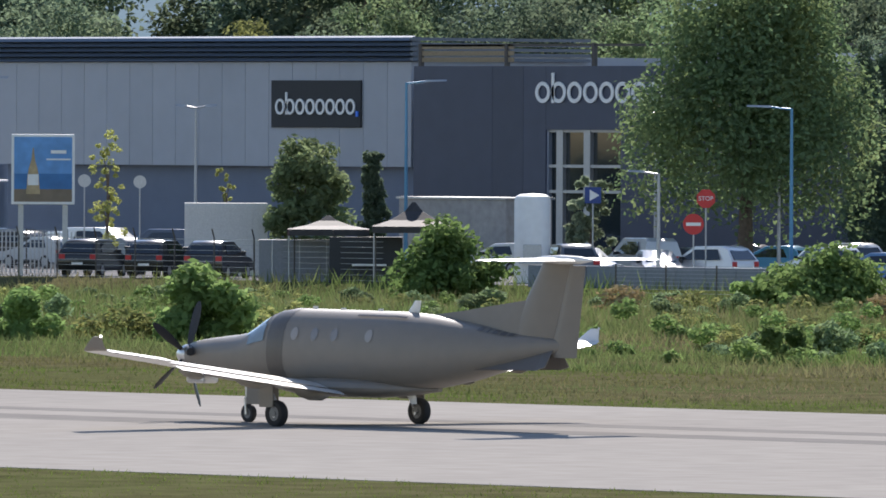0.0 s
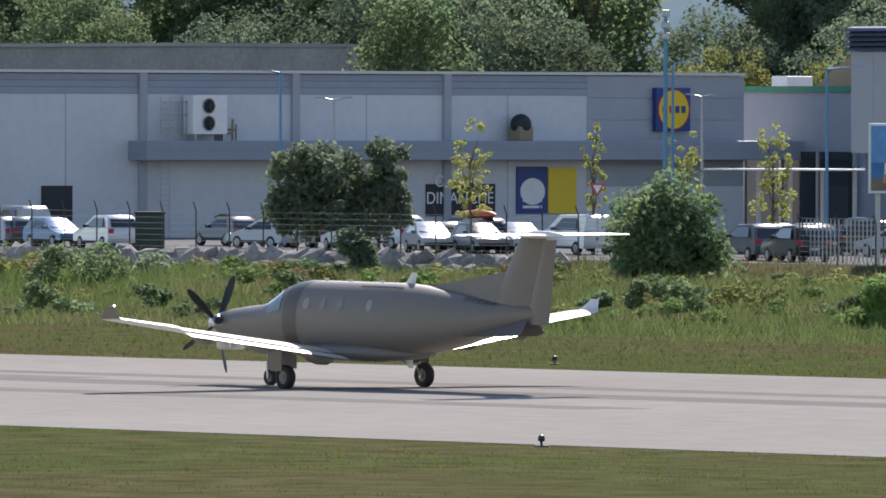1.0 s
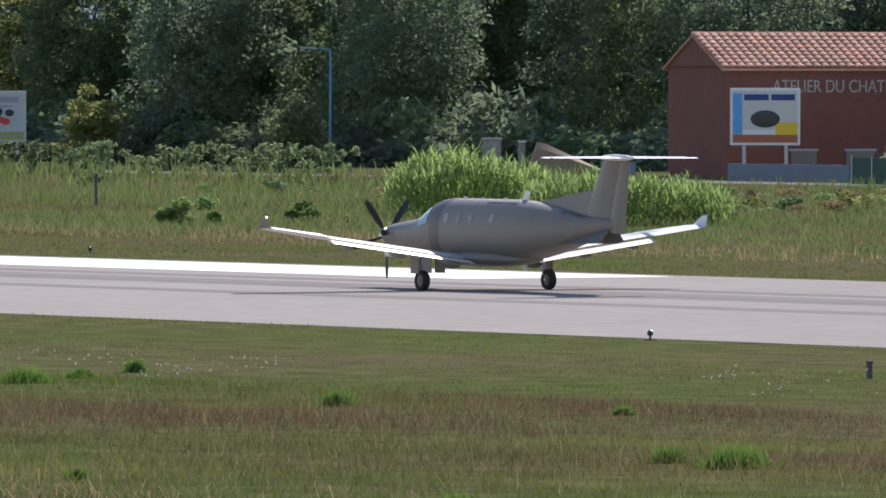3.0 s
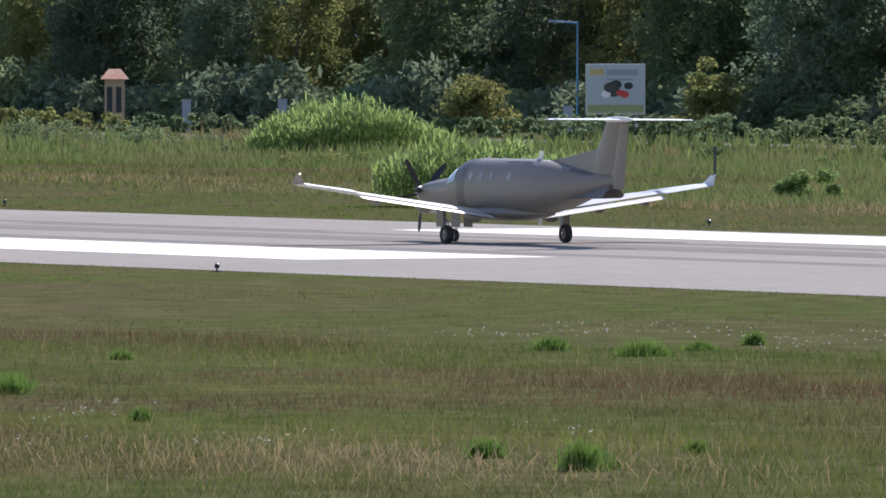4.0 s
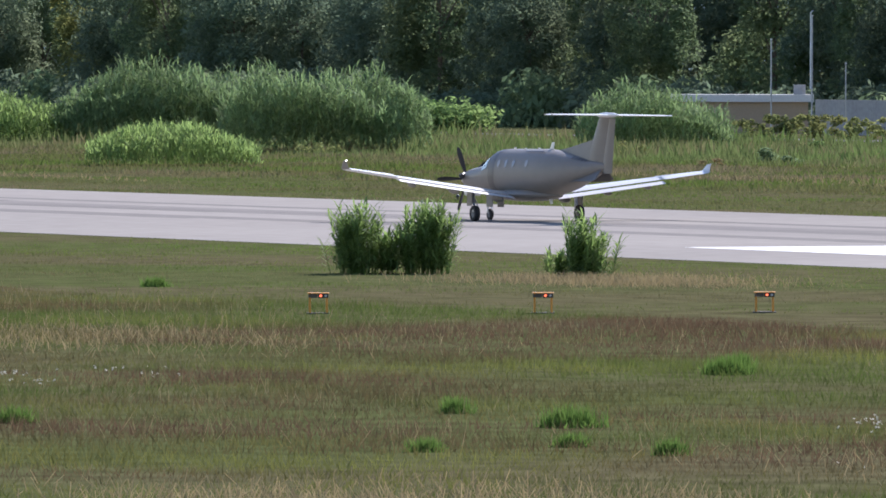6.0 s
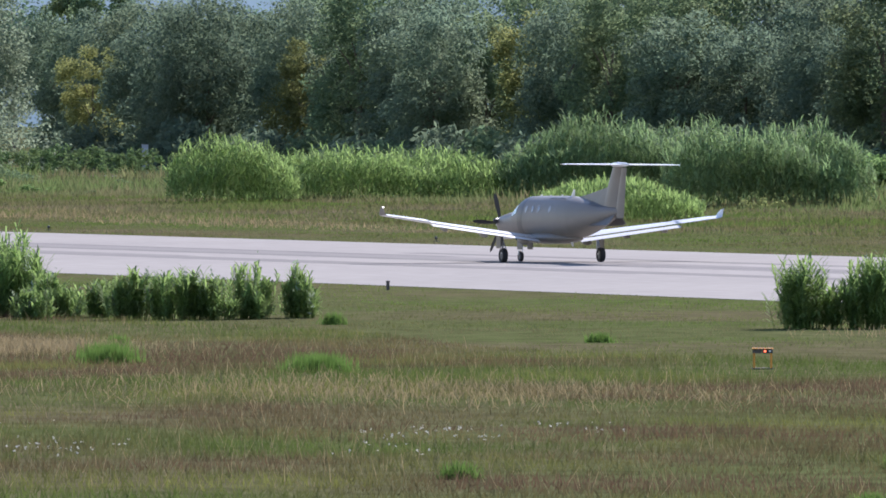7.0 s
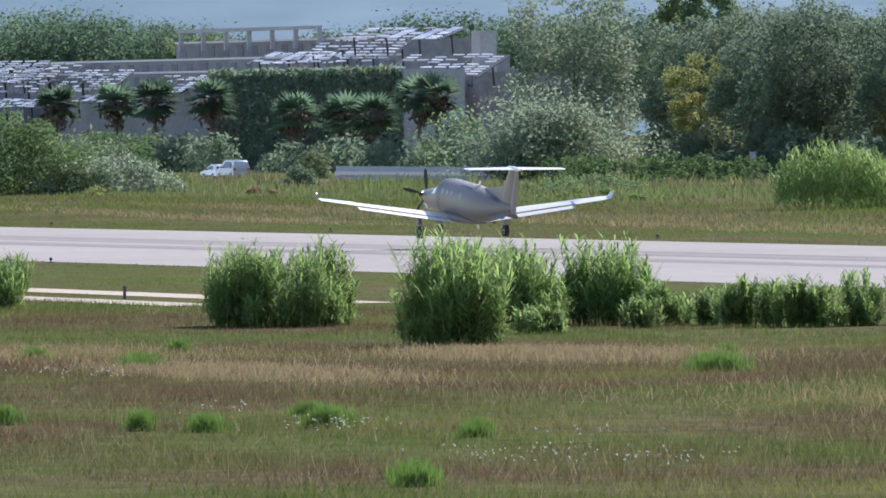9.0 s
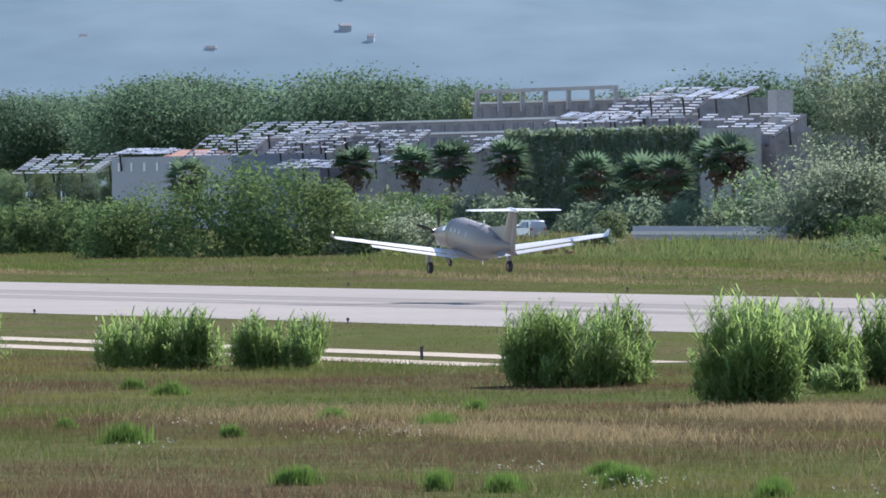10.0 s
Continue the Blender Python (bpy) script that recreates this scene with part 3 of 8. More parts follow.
    return plane, prop, gear


PLANE, PROP, GEAR = aeroplane()


# ---- vegetation ----
RNG = np.random.default_rng(7)


def leaves(centres, size, flat=0.0, aspect=1.0, spread=0.35, out=None):
    """One small bent leaf quad for each centre."""
    n = len(centres)
    nrm = RNG.normal(size=(n, 3))
    nrm[:, 2] += flat
    if out is not None:
        nrm = nrm * 0.6 + out * 0.55
        nrm[:, 2] += 0.45
    nrm /= np.linalg.norm(nrm, axis=1)[:, None] + 1e-9
    ref = RNG.normal(size=(n, 3))
    a = np.cross(nrm, ref)
    a /= np.linalg.norm(a, axis=1)[:, None] + 1e-9
    b = np.cross(nrm, a)
    s = size * RNG.uniform(1 - spread, 1 + spread, n)[:, None]
    v = np.stack([centres - a * s * aspect, centres - b * s * 0.5 + nrm * s * 0.1, centres + a * s * aspect, centres + b * s * 0.5 - nrm * s * 0.1], 1)
    return v.reshape(-1, 3), np.arange(4 * n).reshape(-1, 4)


def blobs(n_blobs, shape, r_blob, per):
    """Points in clumps; shape(k) gives a clump's centre and scale."""
    pts, outs = [], []
    for _ in range(n_blobs):
        c, s = shape()
        p = RNG.normal(size=(per, 3))
        p /= np.linalg.norm(p, axis=1)[:, None]
        outs.append(p.copy())
        p *= (RNG.uniform(0.25, 1.0, per) ** 0.5)[:, None] * r_blob * s
        p[:, 2] *= 0.75
        pts.append(np.array(c) + p)
    return np.concatenate(pts), np.concatenate(outs)


def trunk_mesh(h, r, limbs, spread, lean=0.0):
    bm = bmesh.new()
    rnd = random.Random(int(h * 100 + r * 1000))
    pts = [Vector((lean * k * h * 0.1 + rnd.uniform(-0.1, 0.1) * r * 2, rnd.uniform(-0.1, 0.1) * r * 2, h * k)) for k in (0, 0.3, 0.6, 1.0)]
    for i in range(3):
        tube(bm, pts[i], pts[i + 1], r * (1.15 - 0.3 * i), r * (1.15 - 0.3 * (i + 1)), seg=8)
    for k in range(limbs):
        a = k * 2.4 + rnd.random()
        s = pts[1].lerp(pts[3], rnd.uniform(0.1, 0.95))
        e = s + Vector((math.cos(a) * spread * rnd.uniform(0.6, 1), math.sin(a) * spread * rnd.uniform(0.6, 1), h * rnd.uniform(0.15, 0.4)))
        m = s.lerp(e, 0.5) + Vector((0, 0, h * 0.04))
        tube(bm, s, m, r * 0.4, r * 0.26, seg=6)
        tube(bm, m, e, r * 0.26, r * 0.10, seg=6)
    return bm


def make_tree(name, h, width, base, leaf_mat, n_blobs=60, per=34, leaf=0.42, form="round", label="", category="tree", group="", r=None):
    """A tapered trunk with limbs and a crown of leaf clumps, at the origin."""
    tree = empty(name, pose(0, 0, 0), label, category, group)
    hc = h - base
    r = r or h * 0.016

    def shape():
        while True:
            u = RNG.uniform(-1, 1, 3)
            if u @ u > 1:
                continue
            k = (u[2] + 1) / 2
            if form == "round":
                w = 1.0 + 0.25 * math.sin(7 * k + 1)
            elif form == "column":
                w = (0.75 + 0.5 * math.sin(math.pi * min(1, k + 0.25))) / math.sqrt(max(0.05, 1 - u[2] ** 2)) * 0.85
            elif form == "cone":
                w = 1.6 * (1 - k) / math.sqrt(max(0.08, 1 - u[2] ** 2)) + 0.15
            elif form == "mound":
                w = math.sqrt(max(0.0, 1 - k ** 2.2)) / math.sqrt(max(0.05, 1 - u[2] ** 2)) * (0.8 + 0.25 * math.sin(3 * math.atan2(u[1], u[0]) + width))
                if RNG.random() < 0.24:
                    w *= 1.3
                    k = min(1.2, k * 1.25)
            elif form == "umbrella":
                w = 1.0 if k > 0.35 else 0.7
            else:
                w = 1.0
            m = (u @ u) ** 0.5
            if form != "mound" and RNG.random() < 0.08:
                u = u * 1.15
            if RNG.random() > 0.35 + 0.65 * m:
                continue
            return (u[0] * w * width / 2, u[1] * w * width / 2, base + hc * k), RNG.uniform(0.7, 1.25)
    if n_blobs < 32:
        n_blobs, per = int(n_blobs * 2.4), int(per * 0.5)
    rb = (0.65 if n_blobs < 80 and width < 2.6 else 1.0) * {"round": 0.145, "column": 0.20, "cone": 0.30, "umbrella": 0.20}.get(form, 0.2) * width
    pts, outs = blobs(n_blobs, shape, rb, per)
    for k in (0, 1):
        pts[:, k] *= width / 2 / max(0.3, np.percentile(np.abs(pts[:, k]), 98.5))
    z0, z1 = np.percentile(pts[:, 2], (1, 99.5))
    pts[:, 2] = base * 0.6 + 0.1 + (pts[:, 2] - z0) * (h - base * 0.6 - 0.1) / (z1 - z0)
    pts[:, 2] = np.maximum(pts[:, 2], 0.05)
    v, f = leaves(pts, leaf, 0.4, 0.9, out=outs)
    part("trunk", trunk_mesh(base + hc * 0.6, r, 7, width * 0.28), M_BARK, tree, "grey-brown trunk with limbs")
    soup("crown", v, f, leaf_mat, tree)
    return tree


def shrub(name, length, depth, h, leaf_mat, n=900, leaf=0.16, label="", category="bush", kind="", box_form=False):
    """A bush or hedge piece with an uneven outline, at the origin, along x."""
    k = max(6, int(length * depth * h / 1.6))
    if box_form:
        k = int(length * h * 2.2)
    k = min(k, 110)
    per = max(10, n // k)
    rb = min(depth, h) * (0.22 if box_form else 0.34)

    def shape():
        u = RNG.uniform(-1, 1, 3)
        if box_form:
            return (u[0] * length / 2, u[1] * (depth / 2 - rb * 0.6), h * (u[2] + 1) / 2 * 0.92), 1.0
        top = 1 - 0.75 * abs(u[0]) ** 2.5
        zz = (u[2] + 1) / 2
        return (u[0] * length / 2 * 0.92, u[1] * depth / 2 * 0.8 * (1 - 0.4 * zz), max(rb * 0.3, h * zz * top * 0.86)), RNG.uniform(0.7, 1.2)
    pts, outs = blobs(k, shape, rb, per)
    pts[:, 0] *= length / 2 / np.percentile(np.abs(pts[:, 0]), 98.5)
    pts[:, 1] *= depth / 2 / np.percentile(np.abs(pts[:, 1]), 98.5)
    pts[:, 2] = np.abs(pts[:, 2]) * h / np.percentile(pts[:, 2], 99) + 0.02
    v, f = leaves(pts, leaf, 0.5, 1.2, out=outs)
    thing = soup(name, v, f, leaf_mat)
    return tagged(thing, label, category, kind=kind)


def reeds(name, length, depth, h, n, leaf_mat, label, plumes=0.1, category="reed clump"):
    """Giant cane: upright stalks with long arching leaves."""
    thing = empty(name, pose(0, 0, 0), label, category)
    nb = max(4, n // 9)
    rb, ab = np.sqrt(RNG.random(nb)), RNG.random(nb) * math.tau
    bx, by = np.cos(ab) * rb * length / 2 * 0.92, np.sin(ab) * rb * depth / 2 * 0.92
    bh = h * (1.06 - 0.55 * rb ** 2.2 * RNG.uniform(0.3, 1.5, nb)) * RNG.uniform(0.74, 1.08, nb)
    which = RNG.integers(0, nb, n)
    fx, fy = RNG.normal(0, 1, n), RNG.normal(0, 1, n)
    x, y = bx[which] + fx * 0.13, by[which] + fy * 0.13
    hh = np.clip(bh[which], h * 0.35, h * 1.08) * (1.0 - 0.42 * RNG.random(n) ** 1.3)
    lean = np.stack([fx, fy], 1) * 0.085 * hh[:, None] + np.stack([bx[which] / length, by[which] / depth], 1) * hh[:, None] * 0.10
    base = np.stack([x, y, np.zeros(n)], 1)
    tip = np.stack([x + lean[:, 0], y + lean[:, 1], hh], 1)
    # stalks: three-sided
    w = 0.016
    off = np.array([[w, 0, 0], [-w / 2, w * 0.87, 0], [-w / 2, -w * 0.87, 0]])
    v = np.concatenate([base[:, None] + off, tip[:, None] + off * 0.4], 1).reshape(-1, 3)
    q = np.array([[0, 1, 4, 3], [1, 2, 5, 4], [2, 0, 3, 5]])
    f = (np.arange(n)[:, None, None] * 6 + q).reshape(-1, 4)
    soup("cane", v, f, leaf_mat, thing)["kind"] = "stuff"
    # leaves: two ranks along each stalk, rising and then nodding, closer together towards the top
    per = 22
    t = np.tile(np.linspace(0.06, 1.0, per) ** 0.8, (n, 1)) + RNG.uniform(-0.015, 0.015, (n, per))
    root = base[:, None] + (tip - base)[:, None] * t[..., None]
    ang = RNG.random((n, 1)) * math.tau + np.pi * (np.arange(per) % 2) + RNG.normal(0, 0.35, (n, per))
    d = np.stack([np.cos(ang), np.sin(ang), np.zeros_like(ang)], -1)
    side = np.stack([-np.sin(ang), np.cos(ang), np.zeros_like(ang)], -1)
    ln = ((0.22 + 0.10 * h) * RNG.uniform(0.65, 1.2, (n, per)) * (1.15 - 0.40 * t))[..., None]
    up = np.array([0, 0, 1.0])
    wd = 0.027
    rise = (0.26 + 0.42 * t ** 2)[..., None]
    mid = root + d * ln * 0.5 + up * ln * rise
    end = root + d * ln * 0.95 + up * ln * (rise * 1.5 + RNG.uniform(-0.45, 0.10, (n, per))[..., None])
    v = np.stack([root - side * wd * 0.6, root + side * wd * 0.6, mid + side * wd, mid - side * wd, end + side * wd * 0.15, end - side * wd * 0.15], 2).reshape(-1, 3)
    q = np.array([[0, 1, 2, 3], [3, 2, 4, 5]])
    f = (np.arange(n * per)[:, None, None] * 6 + q).reshape(-1, 4)
    soup("foliage", v, f, leaf_mat, thing)["kind"] = "stuff"
    m = int(n * plumes)
    if m:
        pts = (tip[:m, None] + RNG.normal(0, 1, (m, 14, 3)) * np.array([0.05, 0.05, 0.16])).reshape(-1, 3)
        v, f = leaves(pts, 0.06, 0, 1.4)
        soup("seed_head", v, f, L_GREY, thing)["kind"] = "stuff"
    return thing


def reed_blades(length, depth, h, dense=42, dome=0.72, blade=1.0, upright=0.05):
    """Mounded, ragged bed of arching upright blades."""
    n = int(length * (depth + h * 1.5) * dense)
    x = RNG.uniform(-1, 1, n)
    y = RNG.uniform(-1, 1, n)
    keep = x ** 2 + y ** 2 * 0.8 < RNG.uniform(0.75, 1.15, n)
    x, y = x[keep] * length / 2, y[keep] * depth / 2
    n = len(x)
    ph = RNG.uniform(0, 6, 4)
    wave = 0.74 + 0.16 * np.sin(x * 0.55 + ph[0] + 0.6 * y) + 0.10 * np.sin(x * 1.25 + ph[1]) * np.cos(y * 1.1 + ph[2]) + 0.10 * np.sin(x * 2.3 + ph[3] + y) * np.cos(y * 1.9 - x * 0.7)
    rr = np.clip((2 * x / length) ** 2 + (1.6 * y / depth) ** 2, 0, 1.2)
    top = h * np.clip(wave * (1.12 - dome * rr ** 1.3), 0.16, 1.1) * RNG.uniform(0.82, 1.12, n)
    z = top * np.clip(RNG.random(n) ** 0.55, 0.05, 0.92)
    ang = RNG.random(n) * math.tau
    ln = blade * (0.08 * h + 0.32) * RNG.uniform(0.6, 1.3, n)
    el = RNG.uniform(upright, 1.32, n)
    d = np.stack([np.cos(ang) * np.cos(el), np.sin(ang) * np.cos(el), np.sin(el)], 1)
    side = np.stack([-np.sin(ang), np.cos(ang), np.zeros(n)], 1) * (blade * (0.024 + 0.004 * h))
    root = np.stack([x, y, z], 1)
    mid = root + d * (ln * 0.55)[:, None]
    tip = mid + (d * [1.25, 1.25, 0.55]) * (ln * 0.5)[:, None]
    v = np.stack([root - side * 0.6, root + side * 0.6, mid + side, mid - side, tip + side * 0.1, tip - side * 0.1], 1).reshape(-1, 3)
    f = (np.arange(n)[:, None, None] * 6 + np.array([[0, 1, 2, 3], [3, 2, 4, 5]])).reshape(-1, 4)
    return v, f


def reed_field(length, depth, h, m, label):
    """A broad reed bed as one piece."""
    v, f = reed_blades(length, depth, h, dense=95 if h < 3.4 else 70, dome=0.5, upright=0.75 if h < 3.4 else 0.05)
    return tagged(soup("reed_bank", v, f, m), label, "reeds", kind="stuff")


def off_track(x, y):
    """True on the bare wheel tracks."""
    return (x < TRACK_END) & (((y > TRACK_Y[0]) & (y < TRACK_Y[1])) | ((y > TRACK_Y[2]) & (y < TRACK_Y[3])))


def scatter_grass(name, x0, x1, y0, y1, density, h, width, m, label, mask=None, flop=0.5):
    """Upright grass blades over a stretch of the field, as one object."""
    n = int((x1 - x0) * (y1 - y0) * density)
    x, y = RNG.uniform(x0, x1, n), RNG.uniform(y0, y1, n)
    if mask is not None or y1 < 160:
        keep = (mask(x, y) if mask is not None else np.ones(n, bool)) & ~off_track(x, y)
        x, y = x[keep], y[keep]
        n = len(x)
    patch = 0.65 + 0.35 * np.sin(x * 0.13 + 2 * np.sin(y * 0.21)) * np.sin(y * 0.31 + 1.5 * np.sin(x * 0.08)) + 0.25 * RNG.normal(size=n)
    hh = h * np.clip(patch, 0.25, 1.5)
    z = np.where(y < 300, 0, np.where(y < 330, -0.5 * (y - 300) / 30, np.where(y < 344, -0.5, np.minimum(0.25, -0.5 + 0.1875 * (y - 344)))))
    a = RNG.random(n) * math.tau
    s = np.stack([np.cos(a), np.sin(a), np.zeros(n)], 1) * (width * RNG.uniform(0.6, 1.4, n))[:, None]
    b = np.stack([x, y, z - 0.02], 1)
    tip = b + np.stack([RNG.normal(0, flop, n) * hh, RNG.normal(0, flop, n) * hh, hh], 1)
    v = np.stack([b - s, b + s, tip], 1).reshape(-1, 3)
    return tagged(soup(name, v, np.arange(3 * n).reshape(-1, 3), m), label, "grass", kind="stuff")


def place(thing, x, y, z=0.0, rz=0.0, s=1.0):
    thing.matrix_world = pose(x, y, z, 0, 0, rz) @ Matrix.Scale(s, 4)
    return thing


def long_grass(x, y):
    """The unmown part of the meadow, up to a wavy edge."""
    return (y < 126 + 3 * np.sin(x * 0.031 + 1) + 1.5 * np.sin(x * 0.11)) & (x * x + y * y > 158 ** 2)


# near meadow, wide enough for the whole pan
scatter_grass("meadow_grass", -330, -120, 60, 132, 34.0, 0.24, 0.010, M_GRASS, "long dry and green meadow grass", mask=lambda x, y: long_grass(x, y) & (y > -0.2 * x - 40) & (y < -0.85 * x + 35))
scatter_grass("meadow_grass", -520, -330, 60, 132, 20.0, 0.24, 0.013, M_GRASS, "long dry and green meadow grass", mask=lambda x, y: long_grass(x, y) & (y > -0.2 * x - 10))
scatter_grass("mown_grass", -480, -125, 121, 150, 16.0, 0.085, 0.018, M_MOWN, "short mown dry and green grass", mask=lambda x, y: ~long_grass(x, y) & (y < 146.5 + 2 * np.sin(x * 0.04) + np.sin(x * 0.13)) & (y < -1.15 * x + 30))
scatter_grass("mown_grass", -480, -125, 143, 159.2, 16.0, 0.085, 0.018, M_STRIP, "fresh green mown strip beside the runway", mask=lambda x, y: (y > 145.5 + 2 * np.sin(x * 0.04) + np.sin(x * 0.13)) & (y < -1.15 * x + 30))
scatter_grass("mown_grass", -900, -480, 100, 159.2, 7.0, 0.10, 0.026, M_MOWN, "short mown green grass beside the runway", mask=lambda x, y: y > -0.2 * x - 20)
scatter_grass("verge_grass", -1000, -150, 207.1, 238, 9.0, 0.13, 0.03, M_MOWN, "short grass verge beyond the runway", mask=lambda x, y: y < -1.15 * x + 60)
scatter_grass("rough_grass", -460, -190, 236, 300, 9.0, 0.42, 0.026, M_WEED, "green rough grass beyond the runway", mask=lambda x, y: (y < -1.15 * x + 60) & (y > -0.26 * x - 10))
scatter_grass("rough_grass", -1150, -460, 236, 300, 4.5, 0.32, 0.045, M_MOWN, "dry rough grass beyond the runway", mask=lambda x, y: (y < -1.15 * x + 60) & (y > -0.26 * x - 10))
scatter_grass("rough_weeds", -560, -230, 280, 349, 8.0, 0.75, 0.030, M_WEED, "tall green weeds along the ditch", mask=lambda x, y: (y < -1.15 * x + 60) & (y > -0.26 * x - 10), flop=0.4)
scatter_grass("rough_weeds", -1250, -560, 286, 349, 4.5, 0.55, 0.055, M_WEED, "tall green weeds along the ditch", mask=lambda x, y: y > -0.26 * x - 10, flop=0.35)
scatter_grass("rough_weeds", -1300, -540, 296, 350, 2.5, 1.05, 0.10, M_WEED, "tall green weeds along the ditch", mask=lambda x, y: y > -0.26 * x - 10, flop=0.3)
scatter_grass("dry_grass", -1000, -300, 224, 262, 2.6, 0.40, 0.03, M_STRAW, "pale dry grass band beyond the runway", mask=lambda x, y: (np.sin(x * 0.021 + y * 0.12) + np.sin(y * 0.33 + x * 0.05) > 0.35) & (y > -0.26 * x - 10))
scatter_grass("dry_grass", -450, -150, 66, 126, 1.6, 0.46, 0.006, M_STRAW, "sparse pale seed heads over the meadow", mask=lambda x, y: long_grass(x, y) & (y > -0.2 * x - 40) & (np.sin(x * 0.05 + y * 0.09) + np.sin(y * 0.17 - x * 0.03) > -0.5), flop=0.35)


def straw_patch(cx, cy, lx, ly, n):
    n = int(n * 2.4)
    x, y = RNG.normal(cx, lx / 2.5, n), RNG.normal(cy, ly / 2.5, n)
    hh = RNG.uniform(0.08, 0.30, n)
    a = RNG.random(n) * math.tau
    s = np.stack([np.cos(a), np.sin(a), np.zeros(n)], 1) * 0.008
    b = np.stack([x, y, np.zeros(n)], 1)
    tip = b + np.stack([RNG.normal(0, 0.12, n), RNG.normal(0, 0.12, n), hh], 1)
    v = np.stack([b - s, b + s, tip + s * 1.3, tip - s * 0.5], 1).reshape(-1, 3)
    tagged(soup("dry_grass", v, np.arange(4 * n).reshape(-1, 4), M_STRAW), "patch of pale dry straw grass in the meadow", "grass", kind="stuff")


for cx, cy, lx, ly, n in ((-312.02, 108.69, 9, 5, 3800), (-310.11, 107.70, 10, 4, 2500), (-296.68, 94.38, 14, 4, 3200), (-160.80, 69.10, 9, 4, 900),
                          (-156.83, 73.80, 14, 3, 900), (-309.59, 142.03, 9, 5, 1600), (-322.19, 96.50, 16, 8, 1500), (-167.64, 89.16, 16, 7, 900), (-259.40, 100.95, 22, 10, 1400)):
    straw_patch(cx, cy, lx, ly, n)

# green tufts and small flowers in the meadow
tufts = [(-223.2, 105.1, 0.9, 0.48), (-201.7, 89.3, 0.6, 0.43), (-193.6, 88.0, 1.1, 0.53), (-184.1, 83.7, 0.6, 0.34), (-179.8, 83.6, 0.6, 0.39),
    (-182.9, 80.4, 0.6, 0.33), (-201.7, 101.4, 0.7, 0.44), (-228.2, 113.0, 0.5, 0.26), (-202.4, 101.7, 0.6, 0.44), (-186.6, 96.5, 0.4, 0.35),
    (-223.5, 105.2, 0.8, 0.52), (-224.9, 106.2, 0.6, 0.55), (-230.8, 114.3, 0.5, 0.40), (-221.9, 114.3, 0.5, 0.28), (-162.0, 91.7, 0.7, 0.67),
    (-203.9, 102.6, 0.8, 0.45), (-224.4, 126.3, 0.7, 0.32), (-223.6, 125.8, 0.7, 0.43), (-218.8, 125.4, 1.1, 0.49), (-222.1, 128.7, 0.7, 0.31),
    (-225.5, 132.1, 0.5, 0.44), (-162.6, 92.2, 0.8, 0.47), (-168.3, 97.5, 0.4, 0.30), (-201.5, 122.8, 0.7, 0.46), (-167.7, 93.1, 0.6, 0.43),
    (-154.8, 96.5, 0.5, 0.31), (-167.2, 109.8, 1.0, 0.50), (-170.1, 110.4, 0.7, 0.40), (-193.6, 124.6, 0.4, 0.26), (-167.5, 110.2, 1.0, 0.50),
    (-316.8, 225.2, 1.5, 0.65), (-278.9, 107.2, 1.6, 0.67), (-310.8, 113.3, 0.7, 0.46), (-290.9, 105.9, 1.4, 0.69), (-238.1, 81.1, 0.6, 0.49),
    (-338.0, 130.4, 0.7, 0.51), (-309.8, 127.7, 0.8, 0.37), (-307.8, 95.0, 1.2, 0.57), (-325.2, 101.5, 0.8, 0.57), (-323.1, 96.5, 0.8, 0.41),
    (-245.4, 77.3, 0.9, 0.50), (-248.8, 81.3, 1.0, 0.51), (-256.2, 83.1, 0.8, 0.45), (-236.0, 80.3, 0.7, 0.42), (-205.9, 68.9, 0.8, 0.54),
    (-252.8, 74.8, 0.8, 0.59), (-249.4, 77.0, 0.6, 0.51), (-296.3, 82.8, 1.2, 0.77), (-300.4, 86.9, 0.6, 0.52), (-360.4, 102.2, 1.1, 0.63),
    (-371.2, 104.0, 0.8, 0.54), (-304.2, 93.9, 1.2, 0.53), (-318.7, 95.2, 0.8, 0.46), (-252.7, 74.5, 0.9, 0.59), (-245.8, 75.8, 0.6, 0.65),
    (-243.8, 76.7, 0.7, 0.57), (-244.9, 79.8, 0.9, 0.72), (-314.3, 86.1, 0.6, 0.45), (-210.9, 70.5, 0.9, 0.50), (-238.9, 81.3, 0.7, 0.49),
    (-207.5, 69.4, 0.8, 0.55), (-293.9, 106.8, 1.4, 0.66), (-280.8, 107.8, 1.6, 0.60), (-199.6, 79.5, 0.7, 0.42)]
for x, y, w, h in tufts:
    n = int(950 * max(0.5, w))
    p = RNG.normal(0, 1, (n, 3)) * np.array([w * 0.23, w * 0.23, 0])
    hh = h * np.exp(-((p[:, 0] / (w * 0.45)) ** 2)) * RNG.uniform(0.35, 1.05, n)
    s = RNG.normal(0, 1, (n, 3)) * np.array([0.011, 0.011, 0])
    tip = p + np.stack([RNG.normal(0, 0.07, n), RNG.normal(0, 0.07, n), hh * 0.92], 1)
    v = np.stack([p - s, p + s, tip], 1).reshape(-1, 3)
    place(tagged(soup("grass_tuft", v, np.arange(3 * n).reshape(-1, 3), M_TUFT), "bright green leafy tuft in the meadow", "grass tuft", kind="stuff"), x, y)
